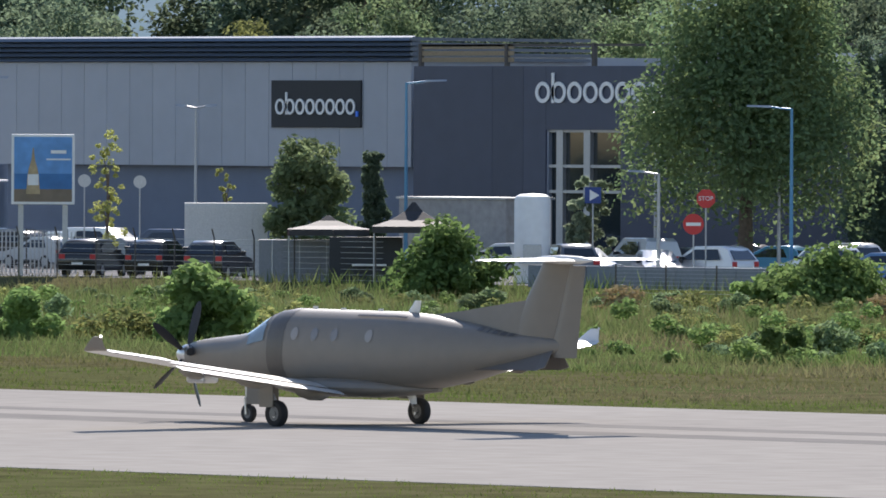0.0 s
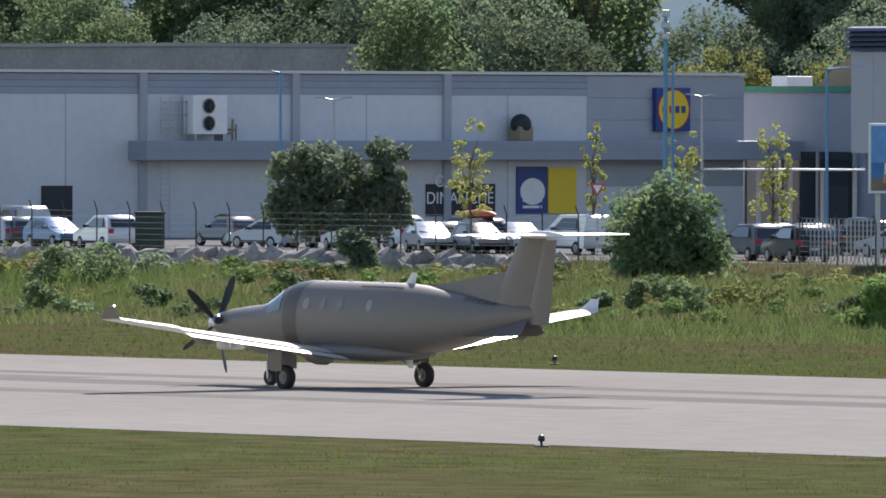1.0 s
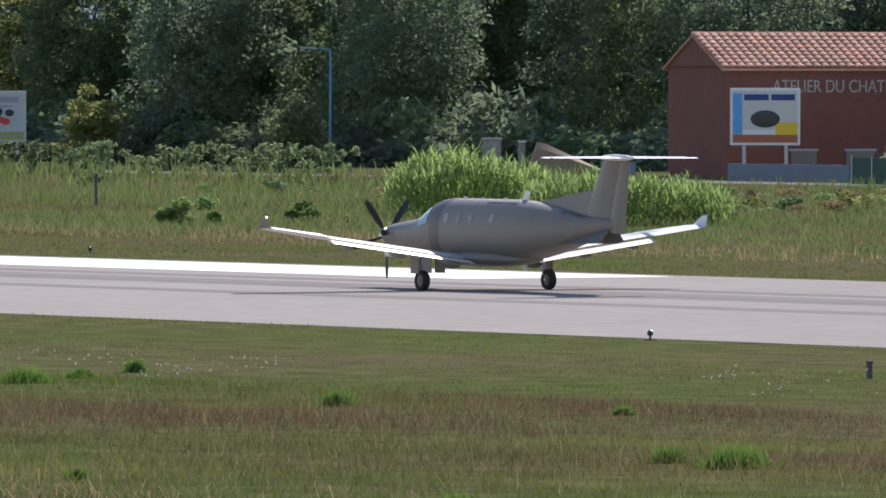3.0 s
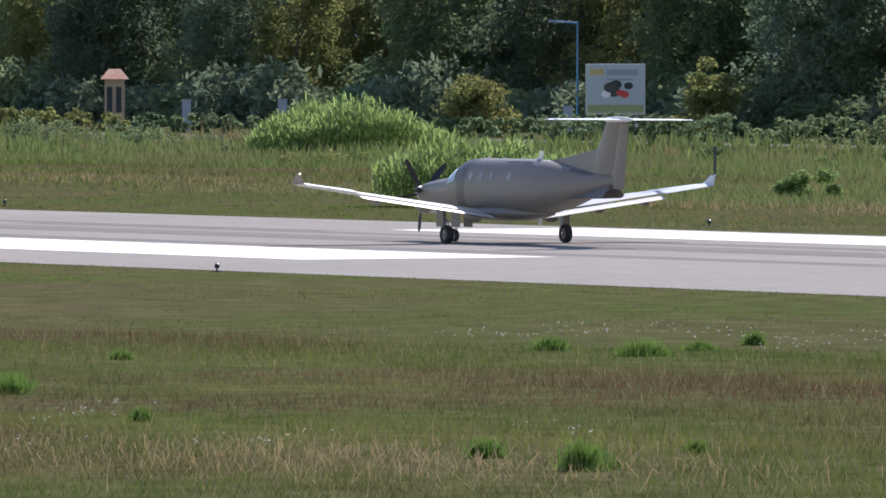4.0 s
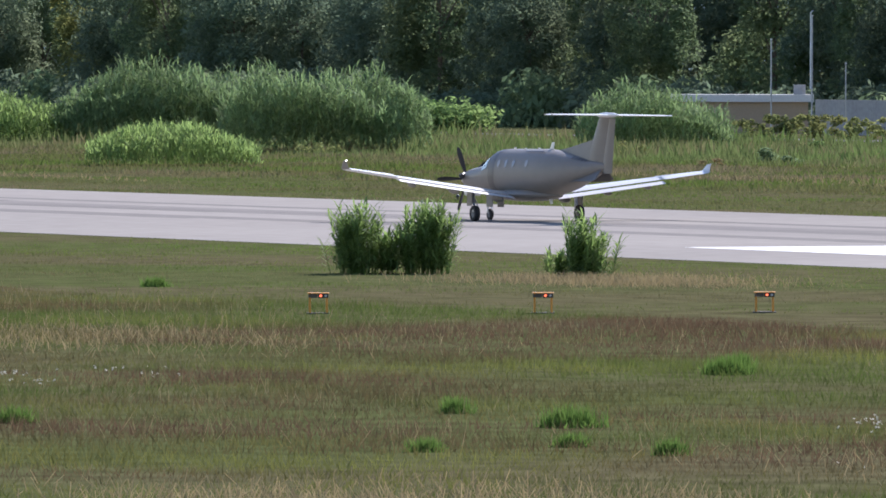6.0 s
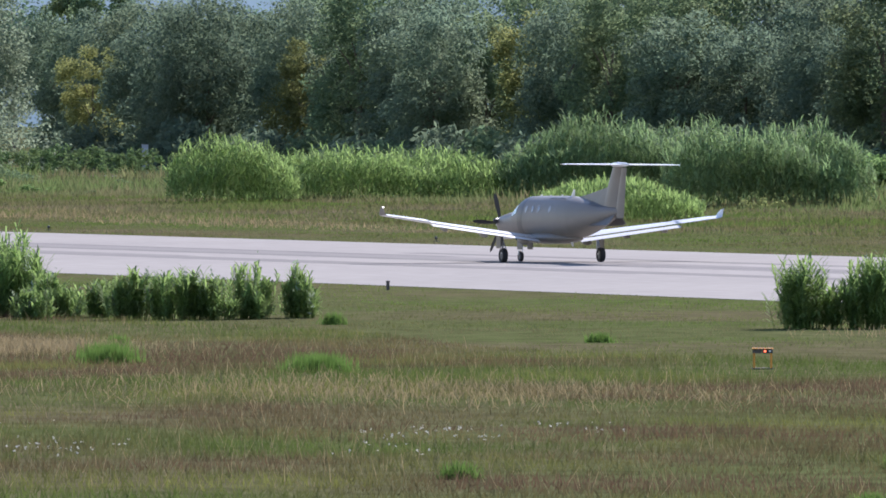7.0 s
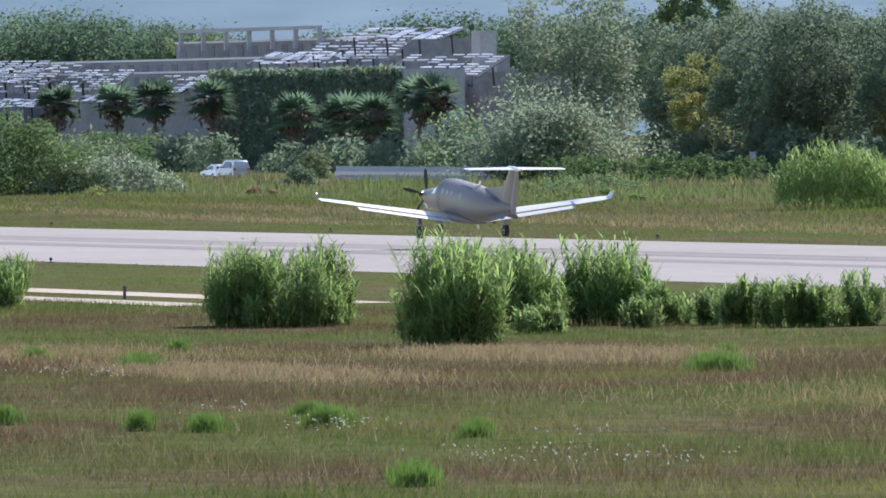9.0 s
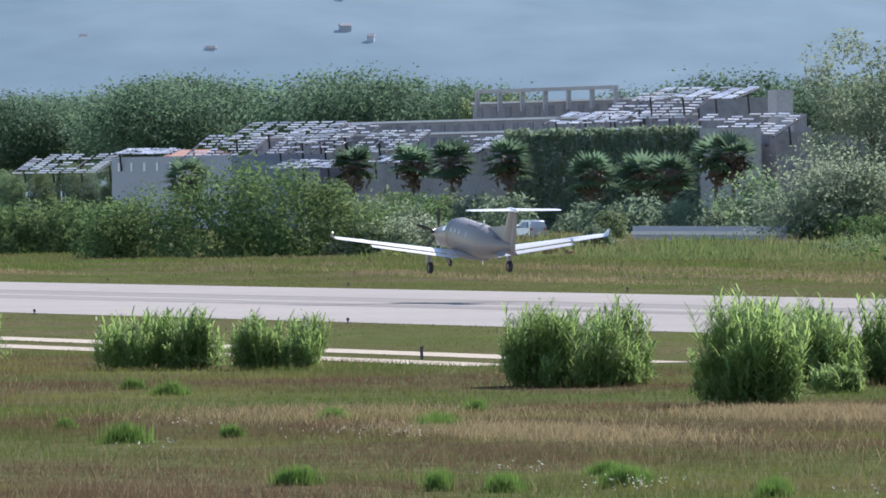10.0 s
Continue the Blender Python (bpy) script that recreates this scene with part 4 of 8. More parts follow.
flowers = [(-169.8, 85.1, 0.6), (-184.7, 94.8, 0.4), (-184.0, 89.6, 0.4), (-169.8, 90.4, 0.6), (-225.0, 125.3, 1.1), (-177.2, 87.7, 0.4),
    (-165.9, 81.9, 0.5), (-227.4, 128.6, 0.8), (-228.6, 131.3, 0.8), (-223.9, 130.2, 0.8), (-215.4, 127.1, 0.7), (-216.9, 128.9, 0.6),
    (-224.1, 124.8, 0.5), (-171.6, 96.9, 0.4), (-220.3, 132.1, 0.5), (-205.4, 135.5, 1.0), (-201.7, 137.8, 0.5), (-193.2, 136.3, 0.6),
    (-190.7, 129.6, 0.4), (-199.8, 144.8, 0.6), (-207.8, 136.9, 0.7), (-195.8, 129.6, 0.5), (-194.2, 132.2, 0.5), (-202.2, 138.2, 0.5),
    (-193.7, 136.7, 0.7), (-200.3, 145.2, 0.6), (-167.4, 83.6, 0.5), (-165.7, 81.5, 0.4), (-182.3, 88.6, 0.3), (-180.9, 92.0, 0.4),
    (-216.7, 85.9, 0.9), (-215.3, 73.9, 0.7), (-214.5, 75.4, 0.9), (-218.6, 90.0, 0.5), (-234.0, 76.5, 0.4), (-289.6, 87.9, 0.7),
    (-208.7, 74.2, 0.4), (-211.9, 72.7, 0.7), (-228.7, 80.1, 0.6), (-304.9, 86.7, 0.6), (-279.7, 78.8, 0.7), (-288.1, 86.9, 0.9),
    (-251.2, 79.3, 0.6), (-236.6, 77.2, 0.5), (-288.0, 87.0, 0.9), (-236.3, 77.2, 0.6), (-210.5, 75.4, 0.8), (-212.6, 72.9, 0.9),
    (-238.6, 77.9, 0.5), (-216.3, 85.6, 0.7), (-206.7, 80.6, 0.6), (-215.2, 85.4, 0.7)]
for x, y, w in flowers:
    n = int(8 + 7 * w)
    p = np.stack([RNG.normal(0, w / 1.7, n), RNG.normal(0, w * 1.2, n), RNG.uniform(0.25, 0.5, n)], 1)
    v, f = leaves(np.repeat(p, 3, 0) + RNG.normal(0, 0.015, (3 * n, 3)), 0.027, 0.8)
    place(tagged(soup("wild_flowers", v, f, M_FLOWER), "white wild flower heads in the meadow", "flowers", kind="stuff"), x, y)

# reed clumps on the near side of the runway
for x, y, w, d, h, n, pl in ((-325.4, 141.0, 2.1, 1.7, 2.00, 150, 0.05), (-324.9, 142.8, 1.8, 1.4, 2.01, 130, 0.05), (-315.8, 143.9, 1.8, 1.4, 1.87, 90, 0.06),
    (-365.8, 119.1, 2.8, 2.2, 2.37, 150, 0.05), (-363.1, 116.6, 5.7, 4.0, 2.55, 420, 0.04), (-328.9, 111.2, 3.5, 2.8, 2.94, 380, 0.02),
    (-354.9, 121.8, 4.5, 3.6, 2.60, 350, 0.03), (-356.6, 126.0, 3.9, 3.1, 2.53, 300, 0.03), (-359.5, 123.5, 3.0, 2.4, 2.3, 200, 0.03), (-361.4, 123.0, 3.2, 2.4, 2.35, 240, 0.03), (-353.4, 126.4, 2.0, 1.4, 1.35, 90, 0.05), (-409.2, 114.8, 3.5, 2.8, 2.08, 190, 0.05),
    (-406.9, 116.5, 3.1, 2.5, 1.85, 170, 0.05), (-404.6, 118.2, 2.7, 2.1, 1.84, 150, 0.05), (-403.0, 119.3, 1.6, 1.3, 1.73, 80, 0.10),
    (-427.4, 114.1, 1.7, 1.4, 1.71, 80, 0.05), (-438.2, 130.0, 1.3, 1.1, 1.53, 60, 0.05),
    (-355.7, 127.8, 1.8, 1.3, 0.95, 70, 0.08), (-353.2, 128.0, 1.3, 1.0, 1.20, 45, 0.12), (-348.8, 127.8, 1.5, 1.2, 1.50, 75, 0.10), (-348.0, 128.8, 1.8, 1.3, 1.70, 95, 0.12),
    (-347.3, 129.9, 1.7, 1.3, 1.15, 70, 0.08), (-348.3, 131.6, 1.7, 1.3, 1.45, 85, 0.10), (-349.3, 133.4, 1.4, 1.1, 1.60, 60, 0.12), (-343.9, 119.2, 2.0, 1.4, 0.85, 90, 0.0), (-350.6, 125.2, 1.7, 1.2, 0.90, 70, 0.05)):
    clump = place(reeds("reed_clump", w * 1.16, d, h * 1.08, int(n * 1.0), M_REED, "tall green giant reed clump in the meadow", pl), x, y)
    v, f = reed_blades(w * 1.22, d * 1.1, h * 0.62, 34 if w > 2.2 else 24, 0.75, 0.70)
    soup("undergrowth", v, f, M_REED, clump)["kind"] = "stuff"


# ---- stores behind the road ----
def facing(x, y, turn=0.0):
    """Turn about z for a thing whose front is -y to face the terrace."""
    return math.degrees(math.atan2(-x, y)) + turn


def disc(bm, x, y, z, rx, rz, thick, n=28):
    a = [bm.verts.new((x + math.cos(i * math.tau / n) * rx, y, z + math.sin(i * math.tau / n) * rz)) for i in range(n)]
    b = [bm.verts.new((v.co.x, y + thick, v.co.z)) for v in a]
    bm.faces.new(a)
    bm.faces.new(b[::-1])
    for i in range(n):
        j = (i + 1) % n
        bm.faces.new((a[i], b[i], b[j], a[j]))


def ring(bm, x, y, z, rx, rz, w, thick, n=24, a0=0.0, a1=math.tau):
    """A flat ring or arc with depth, in the x-z plane."""
    full = a1 - a0 > 6.28
    m = n if full else n + 1
    rows = []
    for i in range(m):
        a = a0 + (a1 - a0) * i / n
        c, s = math.cos(a), math.sin(a)
        rows.append([bm.verts.new((x + c * (rx + o), yy, z + s * (rz + o))) for o, yy in ((0, y), (0, y + thick), (-w, y + thick), (-w, y))])
    for i in range(m if full else m - 1):
        j = (i + 1) % m
        for k in range(4):
            bm.faces.new((rows[i][k], rows[i][(k + 1) % 4], rows[j][(k + 1) % 4], rows[j][k]))


def words(name, text, size, m, mat4, parent=None, extrude=0.01, squeeze=1.0):
    cu = bpy.data.curves.new(name, "FONT")
    cu.body, cu.size, cu.extrude = text, size, extrude
    cu.align_x, cu.align_y = "CENTER", "CENTER"
    tmp = new(name, cu)
    dg = bpy.context.evaluated_depsgraph_get()
    me = bpy.data.meshes.new_from_object(tmp.evaluated_get(dg))
    bpy.data.objects.remove(tmp)
    me.materials.clear()
    me.materials.append(m)
    ob = new(name, me)
    if parent:
        ob.parent = parent
    ob.matrix_basis = mat4 @ pose(0, 0, 0, 90) @ Matrix.Diagonal((squeeze, 1, 1, 1))
    return ob


def sign_shapes(parent, w, h, y, m):
    """A row of plain rounded shapes standing for a brand mark."""
    n = 8
    step = w / n
    for i in range(n):
        bm = bmesh.new()
        ring(bm, -w / 2 + step * (i + 0.5), y, -h * 0.12, step * 0.46, h * 0.34, step * 0.17, 0.06)
        if i in (1,):
            box(bm, -w / 2 + step * (i + 0.06), y, -h * 0.46, -w / 2 + step * (i + 0.22), y + 0.06, h * 0.5)
        part("mark_shape", bm, M_WHITE, parent, "white plain mark shape")


def grey_store():
    y, zt = 392.0, 11.50
    xl, xr = -441.85, -411.23
    zl, zp = 10.27, 5.15
    b = empty("store_building", pose(0, 0, 0), "grey clad store with louvred roof edge and dark plinth", "store")
    part("plinth", boxed(xl + 0.4, y + 0.6, 0.2, xr, y + 40, zp), M_PLINTH, b, "dark slate plinth wall")
    n = 18
    for i in range(n):
        a, c = xl + (xr - xl) * i / n, xl + (xr - xl) * (i + 1) / n
        part("wall_panel", boxed(a + 0.012, y, zp, c - 0.012, y + 0.6, zl), M_GREYPANEL, b)
    part("wall", boxed(xl, y + 0.62, zp, xr, y + 40, zl + 0.3), M_GREYPANEL, b)
    for k in range(5):
        z0 = zl + (zt - zl) * k / 5
        bm = bmesh.new()
        loft(bm, [[(x, y - 0.25, z0 + 0.06), (x, y + 0.2, z0 + 0.02), (x, y + 0.2, z0 + 0.30), (x, y - 0.10, z0 + (zt - zl) / 5 - 0.03)] for x in (xl - 0.2, xr + 0.1)])
        part("louvre", bm, M_LOUVRE, b, "slate blue roof louvre")
        part("louvre", boxed(xr + 0.1, y - 0.2, z0 + 0.06, xr + 0.25, y + 12, z0 + (zt - zl) / 5 - 0.03), M_LOUVRE, b)
    part("parapet", boxed(xl, y + 0.3, zl + 0.1, xr, y + 0.6, zt), M_LOUVRE, b)
    # sign board with plain mark
    sx0, sx1 = -421.13, -414.71
    s0, s1 = 7.06, 9.37
    board = part("sign_board", boxed(-(sx1 - sx0) / 2, -0.12, -(s1 - s0) / 2, (sx1 - sx0) / 2, 0, (s1 - s0) / 2, 0.02), M_BLACK, b, "black sign board", pose((sx0 + sx1) / 2, y - 0.004, (s0 + s1) / 2))
    sign_shapes(board, (sx1 - sx0) * 0.90, (s1 - s0) * 0.50, -0.19, M_WHITE)
    part("mark_dot", boxed((sx1 - sx0) * 0.455, -0.19, -0.62, (sx1 - sx0) * 0.48, -0.13, -0.35), mat("mark_blue", (0.05, 0.2, 0.8), 0.5), board)
    # dark entrance block
    d = empty("store_entrance", pose(0, 0, 0), "anthracite clad store entrance block with glazing and roof railing", "store")
    dx1 = -377.08 + 40
    zd = 10.05
    ye = 390.0
    x = -408.97
    cuts = [x, -403.49, -401.34, -399.79]
    for a, c in zip(cuts, cuts[1:]):
        part("wall_panel", boxed(a + 0.01, ye, 0.2, c - 0.01, ye + 0.5, zd), M_DARKPANEL, d)
    gx0, gx1 = -399.79, -394.66
    gz0, gz1 = 0.25, 7.00
    part("wall_panel", boxed(gx0 + 0.01, ye, gz1, gx1, ye + 0.5, zd), M_DARKPANEL, d)
    part("wall_panel", boxed(gx1 + 0.01, ye, 0.2, dx1, ye + 0.5, zd), M_DARKPANEL, d)
    part("body", boxed(x, ye + 0.9, 0.2, dx1, ye + 40, zd - 0.2), M_DARKPANEL, d)
    part("glazing", boxed(gx0, ye + 0.35, gz0, gx1, ye + 0.40, gz1), M_GLASS, d, "dark shop glazing")
    zm = 5.27
    for k, fx in enumerate((gx0, -398.94, -397.08, gx1)):
        wd = 0.10 if k in (0, 3) else 0.22
        part("window_frame", boxed(fx - wd, ye + 0.1, gz0, fx + wd, ye + 0.34, gz1), M_GALV if k in (1, 2) else M_BLUEGREY, d, "pale window frame")
    for z in (gz1 - 0.12, zm - 0.08, 3.97):
        part("window_frame", boxed(gx0, ye + 0.14, z, gx1, ye + 0.30, z + 0.14), M_GALV, d)
    sg = part("wall_mark", boxed(-0.02, 0.03, -0.02, 0.02, 0.06, 0.02), M_WHITE, d, "white shop mark on the wall", pose(-396.12, ye - 0.05, 8.97))
    sign_shapes(sg, 8.71, 1.51, -0.05, M_WHITE)
    # roof railing of the car deck
    zr = 11.05
    for i in range(13):
        px = x + (dx1 - x) * i / 12
        part("rail_post", boxed(px - 0.10, ye + 0.4, zd - 0.1, px + 0.10, ye + 0.6, zr + 0.1), M_WOODDARK, d)
    for k in range(3):
        part("rail", boxed(x, ye + 0.45, zd + 0.2 + k * (zr - zd) / 3.2, -402.51, ye + 0.52, zd + 0.42 + k * (zr - zd) / 3.2), M_TAN, d, "weathered roof rail")
    part("rail", boxed(x, ye + 0.45, zr - 0.05, dx1, ye + 0.52, zr + 0.07), M_WOODDARK, d)
    part("roof_deck", boxed(-402.32, ye + 12, zd - 0.1, dx1, ye + 40, zd + 0.7), M_ROOFMEM, d, "pale roof deck")


grey_store()


def white_store():
    """A long supermarket: one side along the road, the other towards the car park."""
    xc, y0 = -501.55, 372.0
    zt = 9.36
    xl = -526.03
    b = empty("supermarket_building", pose(0, 0, 0), "long white and grey clad supermarket with flat roof", "supermarket")
    y1 = 436.86
    part("core", boxed(xl + 0.1, y0 + 0.45, 0.2, xc - 0.45, y1, zt - 0.15), M_RENDER, b)
    part("roof_edge", boxed(xl - 0.1, y0 - 0.1, zt - 0.06, xc + 0.12, y1, zt + 0.10), M_ROOFMEM, b, "pale metal roof edge")

    def cladding(along, a0, a1, z0, z1, m, step=0.30, label=""):
        """Horizontal corrugated boards on the road side (x) or the car park side (y)."""
        n = max(1, int((z1 - z0) / step))
        for k in range(n):
            p, q = z0 + (z1 - z0) * k / n, z0 + (z1 - z0) * (k + 1) / n
            if along == "x":
                bm = boxed(a0, y0 + 0.06, p + 0.006, a1, y0 + 0.44, q - 0.006, 0.010)
            else:
                bm = boxed(xc - 0.44, a0, p + 0.006, xc - 0.06, a1, q - 0.006, 0.010)
            part("cladding_board", bm, m, b, label)
    # road side
    xs = [xl, -517.95, -510.08, xc]
    for i, (a, c) in enumerate(zip(xs, xs[1:])):
        if i == 1:
            zw = 8.03
            part("wall", boxed(a, y0 + 0.05, 0.2, c, y0 + 0.44, zw), M_RENDER, b, "white rendered wall bay")
            cladding("x", a, c, zw, zt - 0.1, M_BLUEGREY)
        else:
            cladding("x", a, c, 0.3, zt - 0.1, M_BLUEGREY)
    for px in xs[:-1]:
        part("pilaster", boxed(px - 0.22, y0 - 0.1, 0.2, px + 0.22, y0 + 0.3, zt - 0.05), M_GREYPANEL, b, "pale grey pilaster")
    part("pilaster", boxed(xc - 0.5, y0 - 0.12, 0.2, xc + 0.12, y0 + 0.5, zt - 0.05), M_GREYPANEL, b, "pale grey corner pilaster")
    # door and canopy at the far end
    part("door", boxed(-524.58, y0 - 0.02, 0.25, -521.89, y0 + 0.2, 3.60), M_BLACK, b, "dark loading door")
    # car park side
    ya, yb = 382.74, 425.15
    zb = 8.14
    cladding("y", y0 + 0.5, ya, 0.3, zt - 0.1, M_BLUEGREY)
    part("wall", boxed(xc - 0.44, ya, 0.2, xc - 0.1, yb, zb), M_RENDER, b, "white rendered wall")
    cladding("y", ya, yb, zb, zt - 0.1, M_BLUEGREY)
    cladding("y", yb, y1, 3.0, zt - 0.1, M_GREYPANEL, 1.2)
    part("wall", boxed(xc - 0.44, yb, 0.2, xc - 0.05, y1, 3.0), M_RENDER, b)
    for py in (ya, 393.23, 403.95, 414.81):
        part("pilaster", boxed(xc - 0.2, py - 0.25, 0.2, xc + 0.12, py + 0.25, zt - 0.05), M_GREYPANEL, b, "pale grey pilaster")
    for py in (388.00, 409.10, 419.33):
        part("wall_joint", boxed(xc - 0.11, py - 0.03, 0.2, xc - 0.085, py + 0.03, zb), M_GREYPANEL, b)
    # projecting canopy band
    yc = 392.29
    c0, c1 = 4.50, 5.59
    can = part("canopy", boxed(xc - 0.1, yc, c0, xc + 1.6, y1 + 14, c1, 0.05), M_BLUEGREY, b, "long blue-grey canopy band")
    for k in range(5):
        z = c0 + (c1 - c0) * (k + 0.5) / 5
        part("canopy_rib", boxed(xc + 1.6, yc + 0.05, z - 0.06, xc + 1.63, y1 + 14, z + 0.06), M_BLUEGREY, can)
    # openings, boards
    for t0, y_a, y_b, za, zz, m, lab in (
            (0, 386.33, 388.39, 0.9, 3.14, M_BLACK, "dark doorway"),
            (0, 413.37, 418.34, 1.4, 3.17, M_BLACK, "black poster board"),
            (0, 419.95, 422.15, 1.5, 4.14, M_BLUE, "blue poster"),
            (0, 422.23, 424.31, 1.5, 4.08, M_YELLOW, "yellow poster")):
        p = part("poster_board" if m is not M_BLACK or "poster" in lab else "doorway", boxed(xc - 0.1, y_a, za, xc + 0.02, y_b, zz), m, b, lab)
        if m is M_BLUE:
            bm = bmesh.new()
            disc(bm, 0, 0, 0, 0.9, 0.75, 0.03)
            part("emblem", bm, M_WHITE, p, "white round emblem", pose(xc + 0.055, (y_a + y_b) / 2, zz - 1.4, 0, 0, 90))
            for k in range(3):
                part("text_bar", boxed(xc + 0.02, y_a + 0.4, za + 0.3 + 0.35 * k, xc + 0.035, y_b - 0.4, za + 0.45 + 0.35 * k), M_WHITE, p)
        if lab == "black poster board":
            words("lettering", "OUVERT\nDIMANCHE", 0.95, M_WHITE, pose(xc + 0.03, (y_a + y_b) / 2 - 0.1, (za + zz) / 2 + 0.55, 0, 0, 90), p)
    # brand signs: blue squares with a yellow disc and plain bars
    def emblem(m4, w, h, lab):
        s = part("sign_box", boxed(-w / 2, 0, -h / 2, w / 2, 0.35, h / 2, 0.03), M_BLUE, b, lab, m4)
        bm = bmesh.new()
        disc(bm, 0, -0.03, 0, w * 0.44, h * 0.45, 0.026)
        part("sign_disc", bm, M_YELLOW, s, "yellow disc")
        bm = bmesh.new()
        ring(bm, 0, -0.04, 0, w * 0.46, h * 0.47, w * 0.025, 0.03, 32)
        part("sign_ring", bm, M_RED, s, "thin red ring")
        for k, (cx, m) in enumerate(((-0.27, M_BLUE), (-0.07, M_RED), (0.10, M_BLUE), (0.28, M_BLUE))):
            part("sign_bar", boxed(cx * w - w * 0.06, -0.05, -h * 0.08, cx * w + w * 0.06, -0.028, h * 0.08), m, s)
    emblem(pose((-514.20), y0 - 0.36, 5.82), 3.38, 3.08, "blue sign box with a yellow disc")
    emblem(pose(xc + 0.36, 377.30, 7.43, 0, 0, 90), 3.3, 2.95, "blue sign box with a yellow disc")
    emblem(pose(xc + 0.36, 431.20, 7.37, 0, 0, 90), 2.55, 2.45, "blue sign box with a yellow disc")
    return xc, y0, zt, y1, c1


XC, YS, ZT, YE, ZCAN = white_store()


def air_conditioner(y, z):
    u = empty("air_conditioner", pose(XC + 0.75, y, z, 0, 0, 90), "white twin-fan cooling unit on the canopy", "air conditioner")
    part("casing", boxed(-1.2, -0.45, 0.35, 1.2, 0.45, 2.5, 0.04), M_WHITE, u)
    for k in range(2):
        bm = bmesh.new()
        disc(bm, -0.15, -0.49, 0.95 + k * 0.95, 0.42, 0.42, 0.03)
        f = part("fan", bm, M_BLACK, u, "black fan opening")
        bm = bmesh.new()
        ring(bm, -0.15, -0.53, 0.95 + k * 0.95, 0.44, 0.44, 0.05, 0.05)
        part("fan_ring", bm, M_GALV, f)
        for q in range(5):
            a = q * math.tau / 5
            part("fan_blade", tubed(((-0.15, -0.50, 0.95 + k * 0.95), (-0.15 + math.cos(a) * 0.36, -0.50, 0.95 + k * 0.95 + math.sin(a) * 0.36), 0.05, 0.09), seg=5), M_DARKMETAL, f)
    for sx in (-1.0, 1.0):
        part("stand_leg", boxed(sx - 0.06, -0.4, 0, sx + 0.06, 0.4, 0.35), M_GALV, u)
    part("pipe", tubed(((1.25, 0, 0.4), (1.9, 0, 0.4), 0.07), ((1.9, 0, 0.0), (1.9, 0, 1.2), 0.07), ((1.4, 0.2, 0.6), (2.3, 0.2, 0.6), 0.06), ((2.3, 0.2, 0), (2.3, 0.2, 0.9), 0.05)), M_TAN, u, "rusty pipework")


air_conditioner(397.02, ZCAN)


def cage_ladder(y):
    l = empty("roof_ladder", pose(XC + 0.6, y, 0.2), "galvanised caged ladder on the store wall", "ladder")
    for s in (-0.3, 0.3):
        part("ladder_rail", tubed(((0, s, 0), (0, s, ZCAN + 2.2), 0.035)), M_GALV, l)
    for k in range(24):
        part("rung", tubed(((0, -0.3, 0.3 + k * 0.3), (0, 0.3, 0.3 + k * 0.3), 0.018), seg=5), M_GALV, l)
    for k in range(5):
        part("cage_hoop", tubed(((0, -0.4, ZCAN - 0.9 + k * 0.6), (0.7, -0.4, ZCAN - 0.9 + k * 0.6), 0.02), ((0.7, -0.4, ZCAN - 0.9 + k * 0.6), (0.7, 0.4, ZCAN - 0.9 + k * 0.6), 0.02),
                                  ((0.7, 0.4, ZCAN - 0.9 + k * 0.6), (0, 0.4, ZCAN - 0.9 + k * 0.6), 0.02), seg=5), M_GALV, l)
    for k in range(5):
        part("guard_bar", tubed(((0.1, 0.6 + k * 0.4, ZCAN - 0.2), (0.1, 0.6 + k * 0.4, ZCAN + 2.0), 0.03), seg=5), M_GALV, l)
    for k in range(3):
        part("guard_rail", tubed(((0.1, -0.4, ZCAN + 0.5 + k * 0.7), (0.1, 2.3, ZCAN + 0.5 + k * 0.7), 0.03), seg=5), M_GALV, l)


cage_ladder(394.33)


def roof_cowl(y):
    c = empty("vent_cowl", pose(XC + 0.8, y, ZCAN), "dark domed vent cowl on the canopy", "vent")
    part("legs_frame", boxed(-0.5, -0.5, 0, 0.5, 0.5, 0.8, 0.05), M_TAN, c, "rusty frame")
    bm = bmesh.new()
    bmesh.ops.create_uvsphere(bm, u_segments=14, v_segments=8, radius=0.62, matrix=pose(0, 0, 0.9))
    part("dome", bm, M_BLACK, c, "black dome", smooth=True)


roof_cowl(419.54)

# lower hall between the stores, with a green fascia, a gable and a pergola
hall = empty("back_hall", pose(0, 0, 0), "grey hall with green fascia behind the car park", "building")
hz = 8.37
part("wall", boxed(-506.00, 440, 0.2, -493.78, 460, hz), M_BLUEGREY, hall)
# Dark glazed front added in place of the shade under the canopy
part("glazing", boxed(-504.91, 439.7, 0.3, -495.81, 439.95, 4.98), M_GLASS, hall, "dark glazed front standing in for canopy shade")
for k in range(6):
    part("mullion", boxed(-504.91 + k * 3.2, 439.6, 0.3, -504.91 + k * 3.2 + 0.2, 439.7, 4.98), M_GALV, hall)
part("fascia", boxed(-506.00, 439.8, hz, -495.23, 440.6, hz + 0.35), mat("green_fascia", (0.03, 0.22, 0.13), 0.5), hall, "green fascia")
bm = bmesh.new()
gx0, gx1 = -504.79, -500.86
loft(bm, [[(gx0, y, hz + 0.3), (gx1 + 6, y, hz + 0.3), (gx1 + 6, y, hz + 2.6), (gx1, y, hz + 2.6)] for y in (445, 462)])
part("gable", bm, M_TAN, hall, "brown gable roof")
